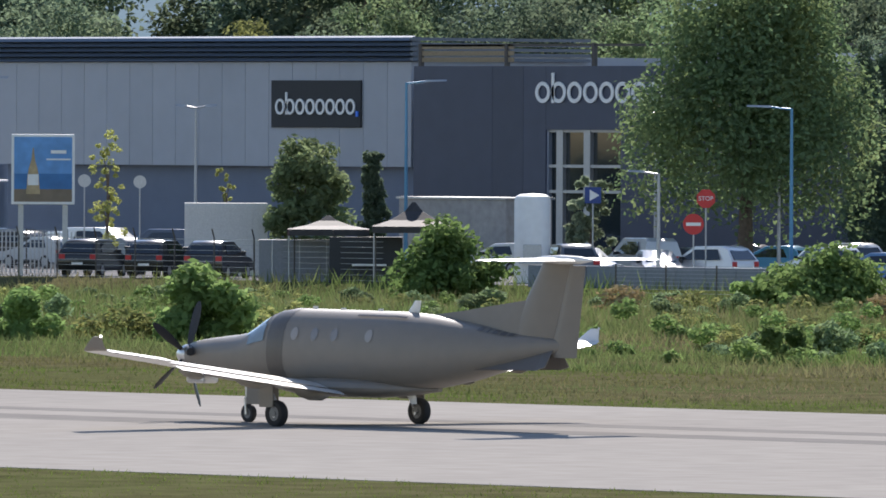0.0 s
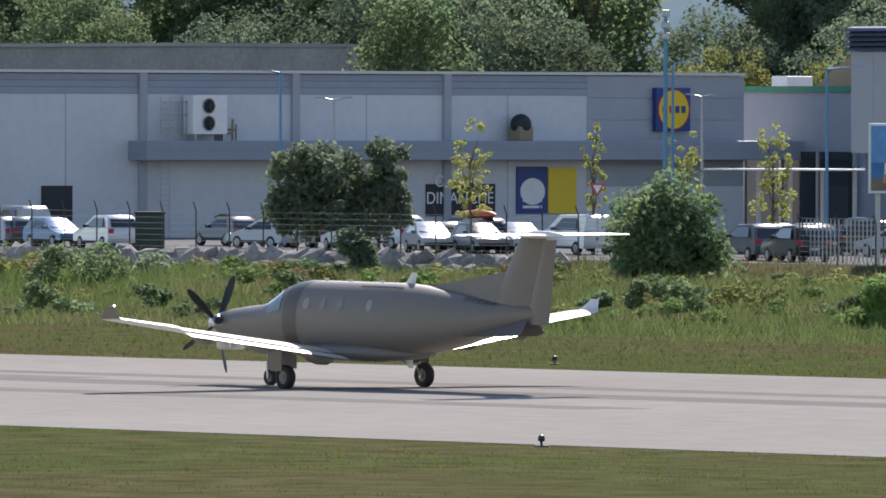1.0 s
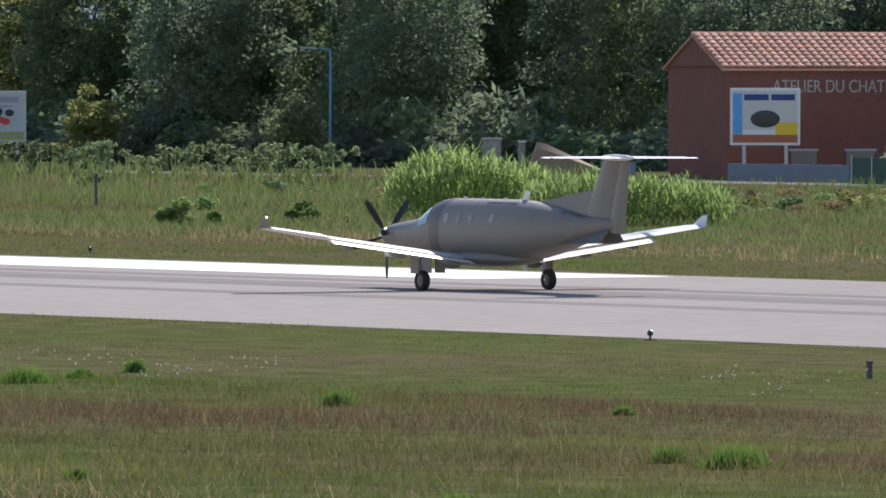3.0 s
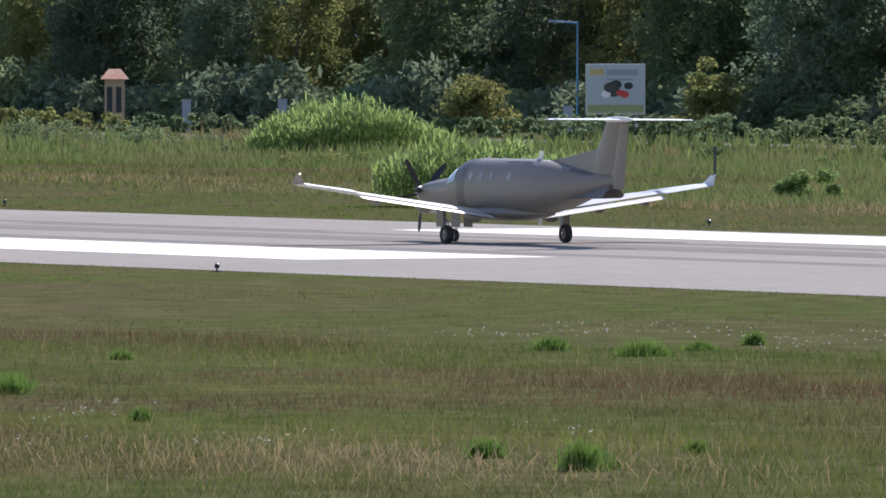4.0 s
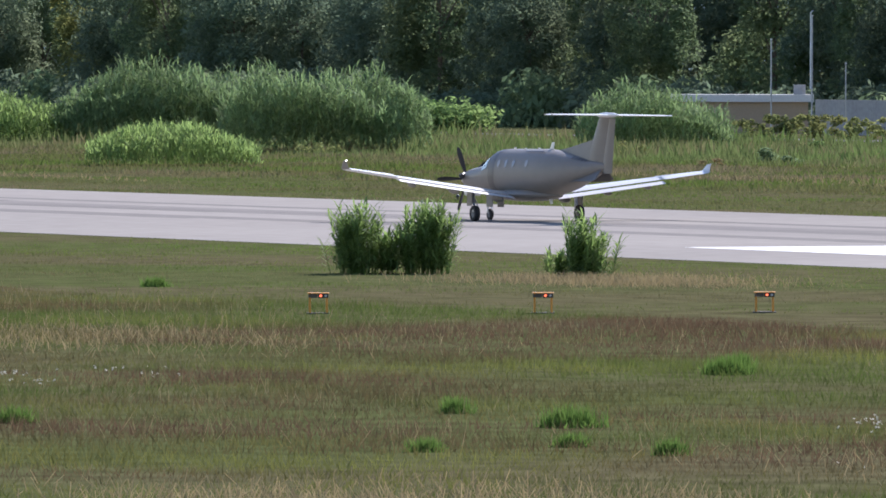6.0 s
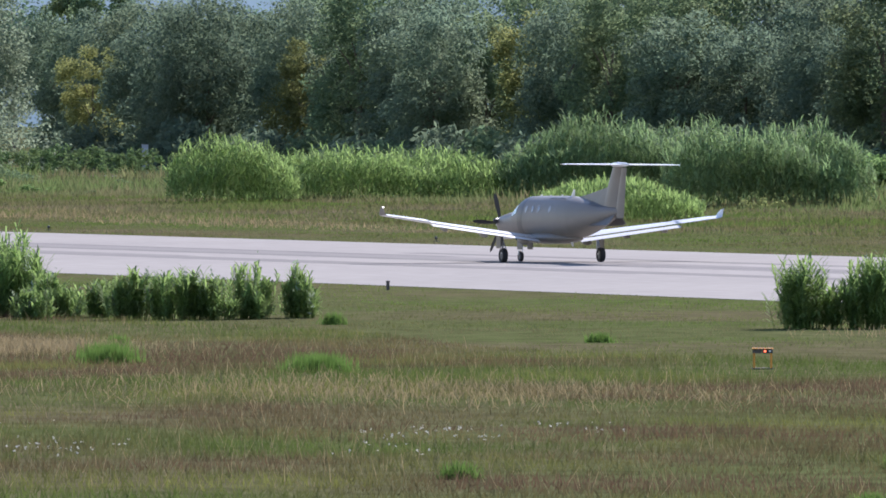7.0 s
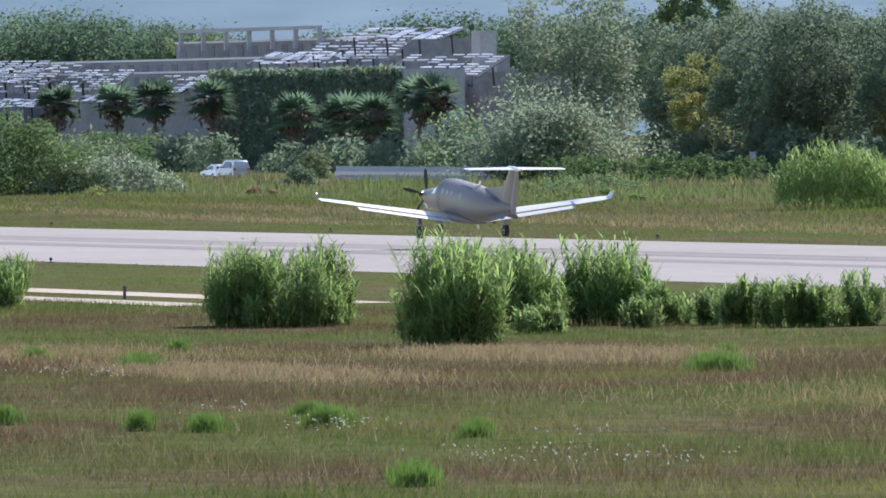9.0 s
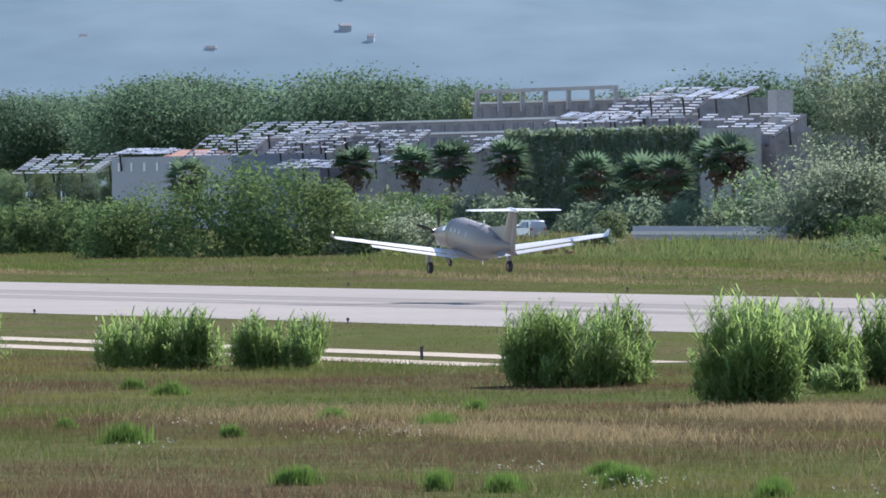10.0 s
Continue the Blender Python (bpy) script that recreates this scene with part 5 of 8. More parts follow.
part("roof_unit", boxed(-508.55, 445, hz + 0.3, -507.16, 447, hz + 0.95, 0.05), M_WHITE, hall, "white roof unit")
pz = 4.16
perg = empty("trolley_shelter", pose(0, 0, 0), "white slatted trolley shelter in the car park", "shelter")
for k in range(14):
    x = -464.84 + (-455.39 - -464.84) * k / 13
    part("roof_slat", boxed(x - 0.25, 402, pz, x + 0.25, 409, pz + 0.08), M_WHITE, perg)
for k in range(4):
    x = -463.93 + (-456.28 - -463.93) * k / 3
    part("post", boxed(x - 0.08, 405, 0.25, x + 0.08, 405.16, pz), M_GALV, perg)
# long low building behind the supermarket
lb = empty("long_warehouse", pose(0, 0, 0), "long pale warehouse with flat roof", "warehouse")
part("wall", boxed(-652.66, 470, 0.2, -595.70, 490, 11.47), M_CONCRETE, lb)
part("roof_edge", boxed(-652.79, 469.8, 11.47, -595.58, 490, 11.70), M_GALV, lb)


# ---- workshop house ----
def workshop():
    x, y = -559.20, 374.0
    hz = empty("workshop_house", pose(x, y, 0.2, 0, 0, facing(x, y, 21)), "red ochre workshop house with clay tile roof", "house")
    w, d, e, r = 6.4, 9.6, 6.49, 8.31
    bm = bmesh.new()
    loft(bm, [[(-w, yy, 0), (w, yy, 0), (w, yy, ee), (-w, yy, ee)] for yy, ee in ((0, e), (d, e))])
    part("wall", bm, M_OCHRE, hz, "red ochre rendered wall")
    for s in (-1, 1):
        bm = bmesh.new()
        loft(bm, [[(s * w - 0.15, 0, e), (s * w - 0.15, d, e), (s * w - 0.15, d / 2, r - 0.1)], [(s * w + 0.0, 0, e), (s * w, d, e), (s * w, d / 2, r - 0.1)]])
        part("gable", bm, M_OCHRE, hz)
    # tile rows: half-round tiles, row by row
    rows_n, cols = 9, 26
    tile = None
    pitch = math.atan2(r - e, d / 2)
    for side in (0, 1):
        bm = bmesh.new()
        yy = -0.22 if side == 0 else d + 0.22
        loft(bm, [[(xx, yy, e - 0.12), (xx, d / 2, r + 0.03), (xx, d / 2, r - 0.12), (xx, yy, e - 0.26)] for xx in (-w - 0.3, w + 0.3)])
        roof = part("roof", bm, M_TILE, hz, "clay tile roof slope")
        if side:
            continue
        for i in range(rows_n):
            for j in range(cols):
                k = i / rows_n
                if tile is None:
                    bm = bmesh.new()
                    n = 6
                    L, R = (d / 2 + 0.4) / math.cos(pitch) / rows_n * 1.12, (w * 2 + 0.6) / cols / 2
                    a = [[bm.verts.new((math.cos(math.pi * q / n) * R * f, yy2, math.sin(math.pi * q / n) * R * 0.55 + up)) for q in range(n + 1)] for yy2, f, up in ((0, 1.0, 0.05), (L, 0.85, 0.0))]
                    for q in range(n):
                        bm.faces.new((a[0][q], a[0][q + 1], a[1][q + 1], a[1][q]))
                    bm.faces.new(a[0])
                    ob = part("roof_tile", bm, M_TILE, roof)
                    tile = ob.data
                else:
                    ob = new("roof_tile", tile)
                    ob.parent = roof
                ob.matrix_basis = pose(-w - 0.3 + (j + 0.5) * (2 * w + 0.6) / cols, -0.22 + (d / 2 + 0.22) * k, e - 0.10 + (r + 0.12 - e) * k, math.degrees(pitch))
    part("ridge", tubed(((-w - 0.3, d / 2, r + 0.03), (w + 0.3, d / 2, r + 0.03), 0.16), seg=10), M_TILE, hz)
    words("lettering", "ATELIER DU CHATEAU", 1.04, mat("faded_lettering", (0.42, 0.38, 0.35), 0.9, vary=0.3, scale=2.0, fine=6.0), pose(0.72, -0.03, 5.31), hz, squeeze=0.80)
    # openings
    for x0, x1, z0, z1 in ((-2.4, -0.8, 0.0, 1.6), (1.0, 2.8, 0.6, 1.6)):
        part("shop_window", boxed(x0, -0.06, z0, x1, 0.02, z1), M_GLASS, hz, "dark shop window")
        part("window_frame", boxed(x0 - 0.1, -0.08, z1, x1 + 0.1, 0.02, z1 + 0.14), M_GREYPANEL, hz)
    # advertisement on posts in front
    bx = -554.59
    ad = empty("advertising_board", pose(bx, 366.5, 0.2, 0, 0, facing(bx, 366.5)), "white framed advertising board with a grey picture", "billboard")
    z0, z1 = 1.99, 5.25
    part("panel", boxed(-2.0, 0, z0, 2.0, 0.12, z1, 0.02), M_WHITE, ad, "white poster panel")
    part("poster_field", boxed(-1.85, -0.012, z0 + 0.9, 1.85, 0, z1 - 0.15), M_ROOFMEM, ad)
    part("poster_field", boxed(-1.85, -0.016, z0 + 0.15, 1.85, 0, z0 + 0.6), mat("rust_red", (0.40, 0.13, 0.07), 0.6), ad, "rust red band")
    part("poster_field", boxed(-1.85, -0.02, z0 + 0.6, -1.3, 0, z1 - 0.3), mat("sky_blue", (0.12, 0.38, 0.72), 0.6), ad, "blue side band")
    part("poster_field", boxed(0.6, -0.02, z0 + 0.6, 1.85, 0, z0 + 1.3), M_YELLOW, ad, "yellow corner")
    bm = bmesh.new()
    bmesh.ops.create_uvsphere(bm, u_segments=12, v_segments=8, radius=0.5, matrix=pose(0, -0.02, z0 + 1.5) @ Matrix.Diagonal((1.7, 0.06, 1, 1)))
    part("poster_shape", bm, M_DARKMETAL, ad, "dark rounded shape")
    for a, c in ((-1.2, 0.2), (0.35, 1.7)):
        part("text_bar", boxed(a, -0.02, z1 - 0.7, c, 0, z1 - 0.35), M_BLUE, ad, "blue text bar")
    for s in (-1.2, 1.2):
        part("post", boxed(s - 0.1, 0.12, 0, s + 0.1, 0.3, z0 + 1), M_GALV, ad)
    # shuttered kiosk beside the house
    kx = -570.64
    k = empty("shuttered_kiosk", pose(kx, 372, 0.2, 0, 0, facing(kx, 372)), "small grey kiosk with closed roller shutter", "kiosk")
    part("body", boxed(-1.15, 0, 0, 1.15, 2.5, 3.0), M_CONCRETE, k)
    part("roof", boxed(-1.35, -0.5, 3.0, 1.35, 2.6, 3.25, 0.04), M_GALV, k)
    for q in range(12):
        part("shutter_slat", boxed(-0.95, -0.05, 0.05 + q * 0.18, 0.95, 0.0, 0.21 + q * 0.18, 0.01), M_BLUEGREY, k)
    part("sign_board", boxed(-1.0, -0.10, 2.4, 0.8, 0, 2.85), M_CONCRETE, k)


workshop()
# shed and green screen by the supermarket end
sx = -526.89
shed = empty("lean_to_shed", pose(sx, 371, 0.2, 0, 0, facing(sx, 371)), "white lean-to shed with dark door", "shed")
bm = bmesh.new()
loft(bm, [[(-1.4, y, 0), (1.4, y, 0), (1.4, y, 3.7), (-1.4, y, 3.1)] for y in (0, 4)])
part("wall", bm, M_RENDER, shed)
part("door", boxed(-0.45, -0.05, 0, 0.4, 0.0, 2.5), M_BLUEGREY, shed, "grey door")
part("drain", boxed(-1.4, -0.06, 0, -0.95, 0.0, 3.2), M_BLACK, shed)

# plain beige block between the trees and the supermarket
bb = empty("plain_block", pose(0, 0, 0), "plain grey-beige building wall behind the trees", "building")
part("wall", boxed(-578.39, 402, 0.2, -567.17, 412, 10.88), mat("beige_render", (0.40, 0.385, 0.35), 0.9, vary=0.08, scale=0.2, second=(0.35, 0.34, 0.31)), bb)
part("roof_edge", boxed(-578.39 - 0.2, 401.8, 10.88, -567.17 + 0.2, 412.2, 11.09), M_ROOFMEM, bb, "pale roof edge")


# ---- street furniture ----
def street_lamp(x, y, h, arm, m, double=False, z=0.25, turn=0.0, label="blue painted street lamp with a flat arm"):
    l = empty("street_lamp", pose(x, y, z, 0, 0, facing(x, y, turn)), label, "street lamp", "street lamps")
    part("pole", tubed(((0, 0, 0), (0, 0, h), 0.10, 0.06)), m, l)
    for s in ((1, -1) if double else (1,)):
        a = arm * s
        part("arm", tubed(((0, 0, h - 0.05), (a * 0.6, 0, h + 0.06), 0.05, 0.04)), m, l)
        bm = bmesh.new()
        loft(bm, [[(a * 0.5, -0.13, h + 0.02), (a * 0.5, 0.13, h + 0.02), (a * 0.5, 0.10, h + 0.12), (a * 0.5, -0.10, h + 0.12)],
                  [(a * 1.1, -0.16, h + 0.06), (a * 1.1, 0.16, h + 0.06), (a * 1.1, 0.08, h + 0.14), (a * 1.1, -0.08, h + 0.14)]])
        part("lamp_head", bm, M_GALV, l, "pale lamp head")
    part("base_plate", boxed(-0.2, -0.2, 0, 0.2, 0.2, 0.05), M_GALV, l)
    return l


for x, y, h, arm, m, dbl in (
        (-390.59, 372, 9.16, 1.7, M_LAMPBLUE, False), (-425.46, 366, 9.49, 0.5, M_LAMPBLUE, False),
        (-430.09, 380, 9.36, 1.7, M_LAMPBLUE, False), (-359.69, 366, 7.99, -1.8, M_LAMPBLUE, False),
        (-411.50, 378, 8.00, 0.9, M_GALV, True), (-445.27, 385, 8.02, 0.8, M_GALV, True),
        (-487.14, 395, 7.86, 0.9, M_GALV, True), (-463.08, 372, 9.19, -0.9, M_LAMPBLUE, False),
        (-495.06, 366, 6.52, 0.8, M_GALV, False), (-516.57, 367, 8.15, -1.4, M_LAMPBLUE, False),
        (-387.27, 385, 7.81, -0.8, M_GALV, False), (-357.92, 356, 5.13, -1.2, M_GALV, False),
        (-366.36, 372, 4.87, 0.3, M_GALV, False), (-680.64, 385, 7.72, -1.8, M_LAMPBLUE, False),
        (-632.66, 385, 7.71, -1.8, M_LAMPBLUE, False), (-680.64, 385, 7.65, -1.8, M_LAMPBLUE, False),
        (-841.36, 400, 6.40, 0.2, M_LAMPBLUE, False), (-829.87, 398, 9.54, 0.2, M_WHITE, False), (-832.00, 402, 5.43, 0.2, M_GALV, False)):
    street_lamp(x, y, h - 0.25, arm, m, dbl, label="blue painted street lamp with a flat arm" if m is M_LAMPBLUE else "grey galvanised street lamp")
# camera dome mast
mx = -425.54
mast = empty("camera_mast", pose(mx, 365.6, 0.25, 0, 0, facing(mx, 366)), "tall blue mast with camera heads", "mast")
mh = 11.81
part("pole", tubed(((0, 0, 0), (0, 0, mh), 0.13, 0.09)), M_LAMPBLUE, mast)
for k in range(3):
    part("camera_head", boxed(-0.2, -0.25, mh - 1.4 + k * 0.55, 0.2, 0.1, mh - 1.05 + k * 0.55, 0.06), M_GALV, mast)


def road_sign(x, y, z, r, form, m, text="", inner=None, h=None, label=""):
    s = empty("road_sign", pose(x, y, 0.25, 0, 0, facing(x, y)), label, "road sign")
    zc = z - 0.25
    part("post", tubed(((0, 0.05, 0), (0, 0.05, zc + r * 0.8), 0.035)), M_GALV, s)
    bm = bmesh.new()
    if form == "octagon":
        disc(bm, 0, 0, 0, r, r, 0.03, 8)
        bmesh.ops.rotate(bm, verts=bm.verts, cent=(0, 0, 0), matrix=Matrix.Rotation(radians(22.5), 3, "Y"))
    elif form == "triangle":
        disc(bm, 0, 0, 0, r, r, 0.03, 3)
        bmesh.ops.rotate(bm, verts=bm.verts, cent=(0, 0, 0), matrix=Matrix.Rotation(radians(90), 3, "Y"))
    elif form == "square":
        box(bm, -r, 0, -r, r, 0.03, r)
    else:
        disc(bm, 0, 0, 0, r, r, 0.03)
    plate = part("plate", bm, m, s, "", pose(0, 0, zc))
    if inner:
        bm = bmesh.new()
        if form == "triangle":
            disc(bm, 0, -0.01, 0, r * 0.62, r * 0.62, 0.012, 3)
            bmesh.ops.rotate(bm, verts=bm.verts, cent=(0, 0, 0), matrix=Matrix.Rotation(radians(90), 3, "Y"))
        elif form == "bar":
            box(bm, -r * 0.7, -0.012, -r * 0.16, r * 0.7, 0, r * 0.16)
        elif form == "square":
            disc(bm, 0, -0.01, 0, r * 0.8, r * 0.8, 0.012, 3)
        else:
            disc(bm, 0, -0.01, 0, r * 0.76, r * 0.76, 0.012)
        part("field", bm, inner, plate)
    if text:
        words("lettering", text, r * (0.95 if len(text) < 3 else 0.62), M_BLACK if inner else M_WHITE, pose(0, -0.03, 0), plate)
    return s


road_sign(-357.02, 358, 4.04, 0.43, "octagon", M_RED, "STOP", label="red octagonal stop sign on a post")
road_sign(-353.78, 354, 2.97, 0.45, "bar", M_RED, inner=M_WHITE, label="red no-entry sign with white bar")
road_sign(-366.04, 360, 4.12, 0.36, "square", M_BLUE, inner=M_WHITE, label="blue square crossing sign")
road_sign(-426.34, 362, 3.54, 0.42, "triangle", M_RED, inner=M_WHITE, label="red bordered give-way triangle sign")
road_sign(-487.08, 362, 2.94, 0.42, "triangle", M_GALV, label="grey back of a triangular road sign")
road_sign(-505.06, 360, 2.46, 0.43, "round", M_RED, "50", inner=M_WHITE, label="red and white round speed limit sign")
for x, z in ((-406.15, 4.51), (-402.29, 4.48)):
    road_sign(x, 366, z, 0.30, "round", M_GALV, label="small grey round sign on a post")


def billboard(x, y, z0, z1, w, kind, z=0.2, turn=0.0):
    b = empty("billboard", pose(x, y, z, 0, 0, facing(x, y, turn)), "framed billboard with a sea and castle-like shape poster" if kind == "sea" else "pale framed billboard with dark poster shapes", "billboard")
    z0, z1 = z0 - z, z1 - z
    hw, hh = w / 2, z1 - z0
    part("frame", boxed(-hw, 0, z0, hw, 0.25, z1, 0.03), M_WHITE if kind == "sea" else M_GALV, b, "pale metal frame")
    a, c, t, u = -hw + 0.12, hw - 0.12, z0 + 0.12, z1 - 0.12
    sea = (("poster_sky", t + hh * 0.40, u, (0.10, 0.26, 0.52)), ("poster_sea", t + hh * 0.18, t + hh * 0.40, (0.03, 0.14, 0.34)), ("poster_shore", t, t + hh * 0.18, (0.17, 0.13, 0.09)))
    if kind == "sea":
        for n, p, q, col in sea:
            part(n, boxed(a, -0.012, p, c, 0, q), mat(n, col, 0.5, vary=0.15, scale=0.6, fine=2.0, second=tuple(min(1, k * 1.35) for k in col)), b)
        # Simple tapered outline in place of the poster's castle-like structure
        bm = bmesh.new()
        loft(bm, [[(-0.45 + math.cos(i * math.tau / 14) * rr, -0.03 + math.sin(i * math.tau / 14) * 0.012, zz) for i in range(14)] for rr, zz in
                  ((0.32, t + 0.35), (0.30, t + 0.6), (0.25, t + 1.2), (0.20, t + 1.5), (0.085, t + 1.9), (0.02, t + 2.45))])
        part("poster_bottle", bm, mat("poster_tan", (0.42, 0.32, 0.18), 0.6, vary=0.3, fine=3.0), b, "tan shape standing for a castle-like structure")
        part("poster_label", boxed(-0.70, -0.05, t + 0.75, -0.20, -0.03, t + 1.25), M_WHITE, b, "white label")
        part("text_bar", boxed(0.35, -0.02, u - 0.75, 1.05, 0, u - 0.6), M_WHITE, b)
        part("text_bar", boxed(0.15, -0.02, u - 1.05, 1.25, 0, u - 0.98), M_WHITE, b)
    else:
        part("poster_field", boxed(a, -0.012, t, c, 0, u), mat("poster_grey", (0.42, 0.46, 0.46), 0.6, vary=0.08), b, "pale grey poster")
        part("poster_field", boxed(a, -0.016, t, c, 0, t + hh * 0.16), mat("poster_olive", (0.30, 0.33, 0.14), 0.6, vary=0.2), b)
        part("text_bar", boxed(-hw * 0.30, -0.02, u - 0.62, hw * 0.75, 0, u - 0.25), M_BLUEGREY, b, "grey text bar")
        part("text_bar", boxed(-hw * 0.30, -0.02, u - 0.95, hw * 0.55, 0, u - 0.82), M_BLUEGREY, b)
        part("poster_field", boxed(a + 0.15, -0.02, u - 0.6, -hw * 0.4, 0, u - 0.2), mat("poster_ochre", (0.5, 0.4, 0.15), 0.6), b)
        for k in range(8):
            cx, cz, rr = RNG.uniform(-hw * 0.5, hw * 0.45), t + hh * RNG.uniform(0.30, 0.58), RNG.uniform(0.16, 0.36)
            bm = bmesh.new()
            disc(bm, cx, -0.03 - 0.003 * k, cz, rr * 1.3, rr, 0.02, 9)
            part("poster_shape", bm, (M_DARKMETAL, M_RED, M_BLACK)[k % 3] if k % 4 else M_WHITE, b, "dark poster shape")
    for s in (-0.35, 0.35):
        part("post", boxed(s * w - 0.12, 0.25, 0, s * w + 0.12, 0.5, z0 + 1.0), M_GALV, b)
    return b


billboard(-393.97, 352.5, 3.51, 6.69, 2.87, "sea")
billboard(-652.70, 372, 1.72, 5.00, 3.86, "plain")


# ---- cars ----
def car(name, style, paint, label, category="car"):
    """A parked car along x, nose to +x, wheels on the ground."""
    c = empty(name, pose(0, 0, 0), label, category, "parked cars")
    L, Wd, hb, hr = {"hatch": (4.1, 0.86, 0.92, 1.48), "suv": (4.5, 0.92, 1.05, 1.68), "van": (4.6, 0.92, 1.15, 1.90)}[style]
    f = L / 2
    if style == "van":
        side = [(-f, 0.45), (-f, hb), (-f + 0.1, hr - 0.15), (-f + 0.35, hr), (f - 1.9, hr), (f - 1.0, hb + 0.05), (f - 0.25, hb - 0.2), (f, 0.7), (f, 0.38), (-f + 0.1, 0.3)]
    else:
        side = [(-f, 0.5), (-f + 0.05, hb), (-f + 0.45, hr - 0.12), (-f + 0.85, hr), (f - 2.2, hr - 0.03), (f - 1.25, hb + 0.02), (f - 0.35, hb - 0.16), (f, 0.72), (f, 0.38), (-f + 0.1, 0.3)]
    bm = bmesh.new()
    rings = []
    for yy, k in ((-Wd, 0.0), (-Wd * 0.96, 0.05), (0, 0.07), (Wd * 0.96, 0.05), (Wd, 0.0)):
        ring_ = []
        for (px, pz) in side:
            inset = 0.22 * max(0, (pz - hb) / (hr - hb))
            ring_.append((px, math.copysign(max(0, abs(yy) - inset), yy) if yy else 0, pz + (k if pz > hb else 0) * 0.5))
        rings.append(ring_)
    loft(bm, rings)
    body = part("body", bm, paint, c, smooth=True)
    # glazing
    for s in (-1, 1):
        bm = bmesh.new()
        q = [(-f + 0.75, hb + 0.05), (-f + 1.0, hr - 0.12), (f - 2.25, hr - 0.14), (f - 1.55, hb + 0.05)]
        def yin(z):
            return s * (Wd - 0.22 * max(0, (z - hb) / (hr - hb)) + 0.006)
        loft(bm, [[(px, yin(pz) + o * s, pz) for px, pz in q] for o in (-0.02, 0.008)])
        part("side_window", bm, M_CARGLASS, body, "dark side window")
        part("sill", boxed(-f + 0.9, s * Wd - 0.02, 0.28, f - 0.9, s * Wd + 0.012, 0.42), M_BLACK, body)
    iw = Wd - 0.20
    bm = bmesh.new()
    loft(bm, [[(f - 2.17, y * (iw - 0.05), hr - 0.05), (f - 1.28, y * (iw + 0.02), hb + 0.07), (f - 1.33, y * (iw + 0.02), hb + 0.02), (f - 2.2, y * (iw - 0.05), hr - 0.09)] for y in (-1, 1)])
    part("windscreen", bm, M_CARGLASS, body, "windscreen")
    bm = bmesh.new()
    loft(bm, [[(-f + 0.40, y * (iw - 0.08), hr - 0.16), (-f + 0.02, y * iw, hb + 0.06), (-f + 0.08, y * iw, hb + 0.04), (-f + 0.46, y * (iw - 0.08), hr - 0.2)] for y in (-1, 1)])
    part("rear_window", bm, M_CARGLASS, body, "rear window")
    for s in (-1, 1):
        part("headlight", boxed(f - 0.2, s * (Wd - 0.34) - 0.18, 0.62, f - 0.02, s * (Wd - 0.34) + 0.18, 0.78, 0.03), M_STEEL, body, "clear headlight")
        part("tail_light", boxed(-f - 0.01, s * (Wd - 0.18) - 0.14, hb - 0.25, -f + 0.12, s * (Wd - 0.18) + 0.14, hb - 0.02, 0.02), M_RED, body, "red tail light")
        part("mirror", boxed(f - 1.75, s * (Wd + 0.08) - 0.09, hb + 0.02, f - 1.6, s * (Wd + 0.08) + 0.09, hb + 0.18, 0.03), M_BLACK, body)
    part("bumper", boxed(f - 0.12, -Wd * 0.92, 0.34, f + 0.03, Wd * 0.92, 0.52, 0.03), M_BLACK, body)
    part("number_plate", boxed(-f - 0.025, -0.26, 0.55, -f, 0.26, 0.66), M_WHITE, body)
    for wx in (-f + 0.8, f - 0.85):
        for s in (-1, 1):
            w = empty("wheel", pose(wx, s * (Wd - 0.1), 0.32))
            w.parent = c
            bm = bmesh.new()
            tube(bm, (0, -0.11, 0), (0, 0.11, 0), 0.32, seg=16)
            part("tyre", bm, M_TYRE, w)
            bm = bmesh.new()
            tube(bm, (0, -0.125, 0), (0, 0.125, 0), 0.2, seg=10)
            part("rim", bm, M_GALV, w)
    return c


PAINTS = {n: mat("car_" + n, c, 0.28, 0.25, vary=0.02, coat=0.6) for n, c in
          (("black", (0.02, 0.02, 0.023)), ("white", (0.72, 0.72, 0.71)), ("silver", (0.45, 0.46, 0.47)), ("grey", (0.13, 0.14, 0.15)), ("blue", (0.05, 0.14, 0.30)), ("darkblue", (0.02, 0.035, 0.08)), ("teal", (0.04, 0.22, 0.36)))}
made_cars = {}
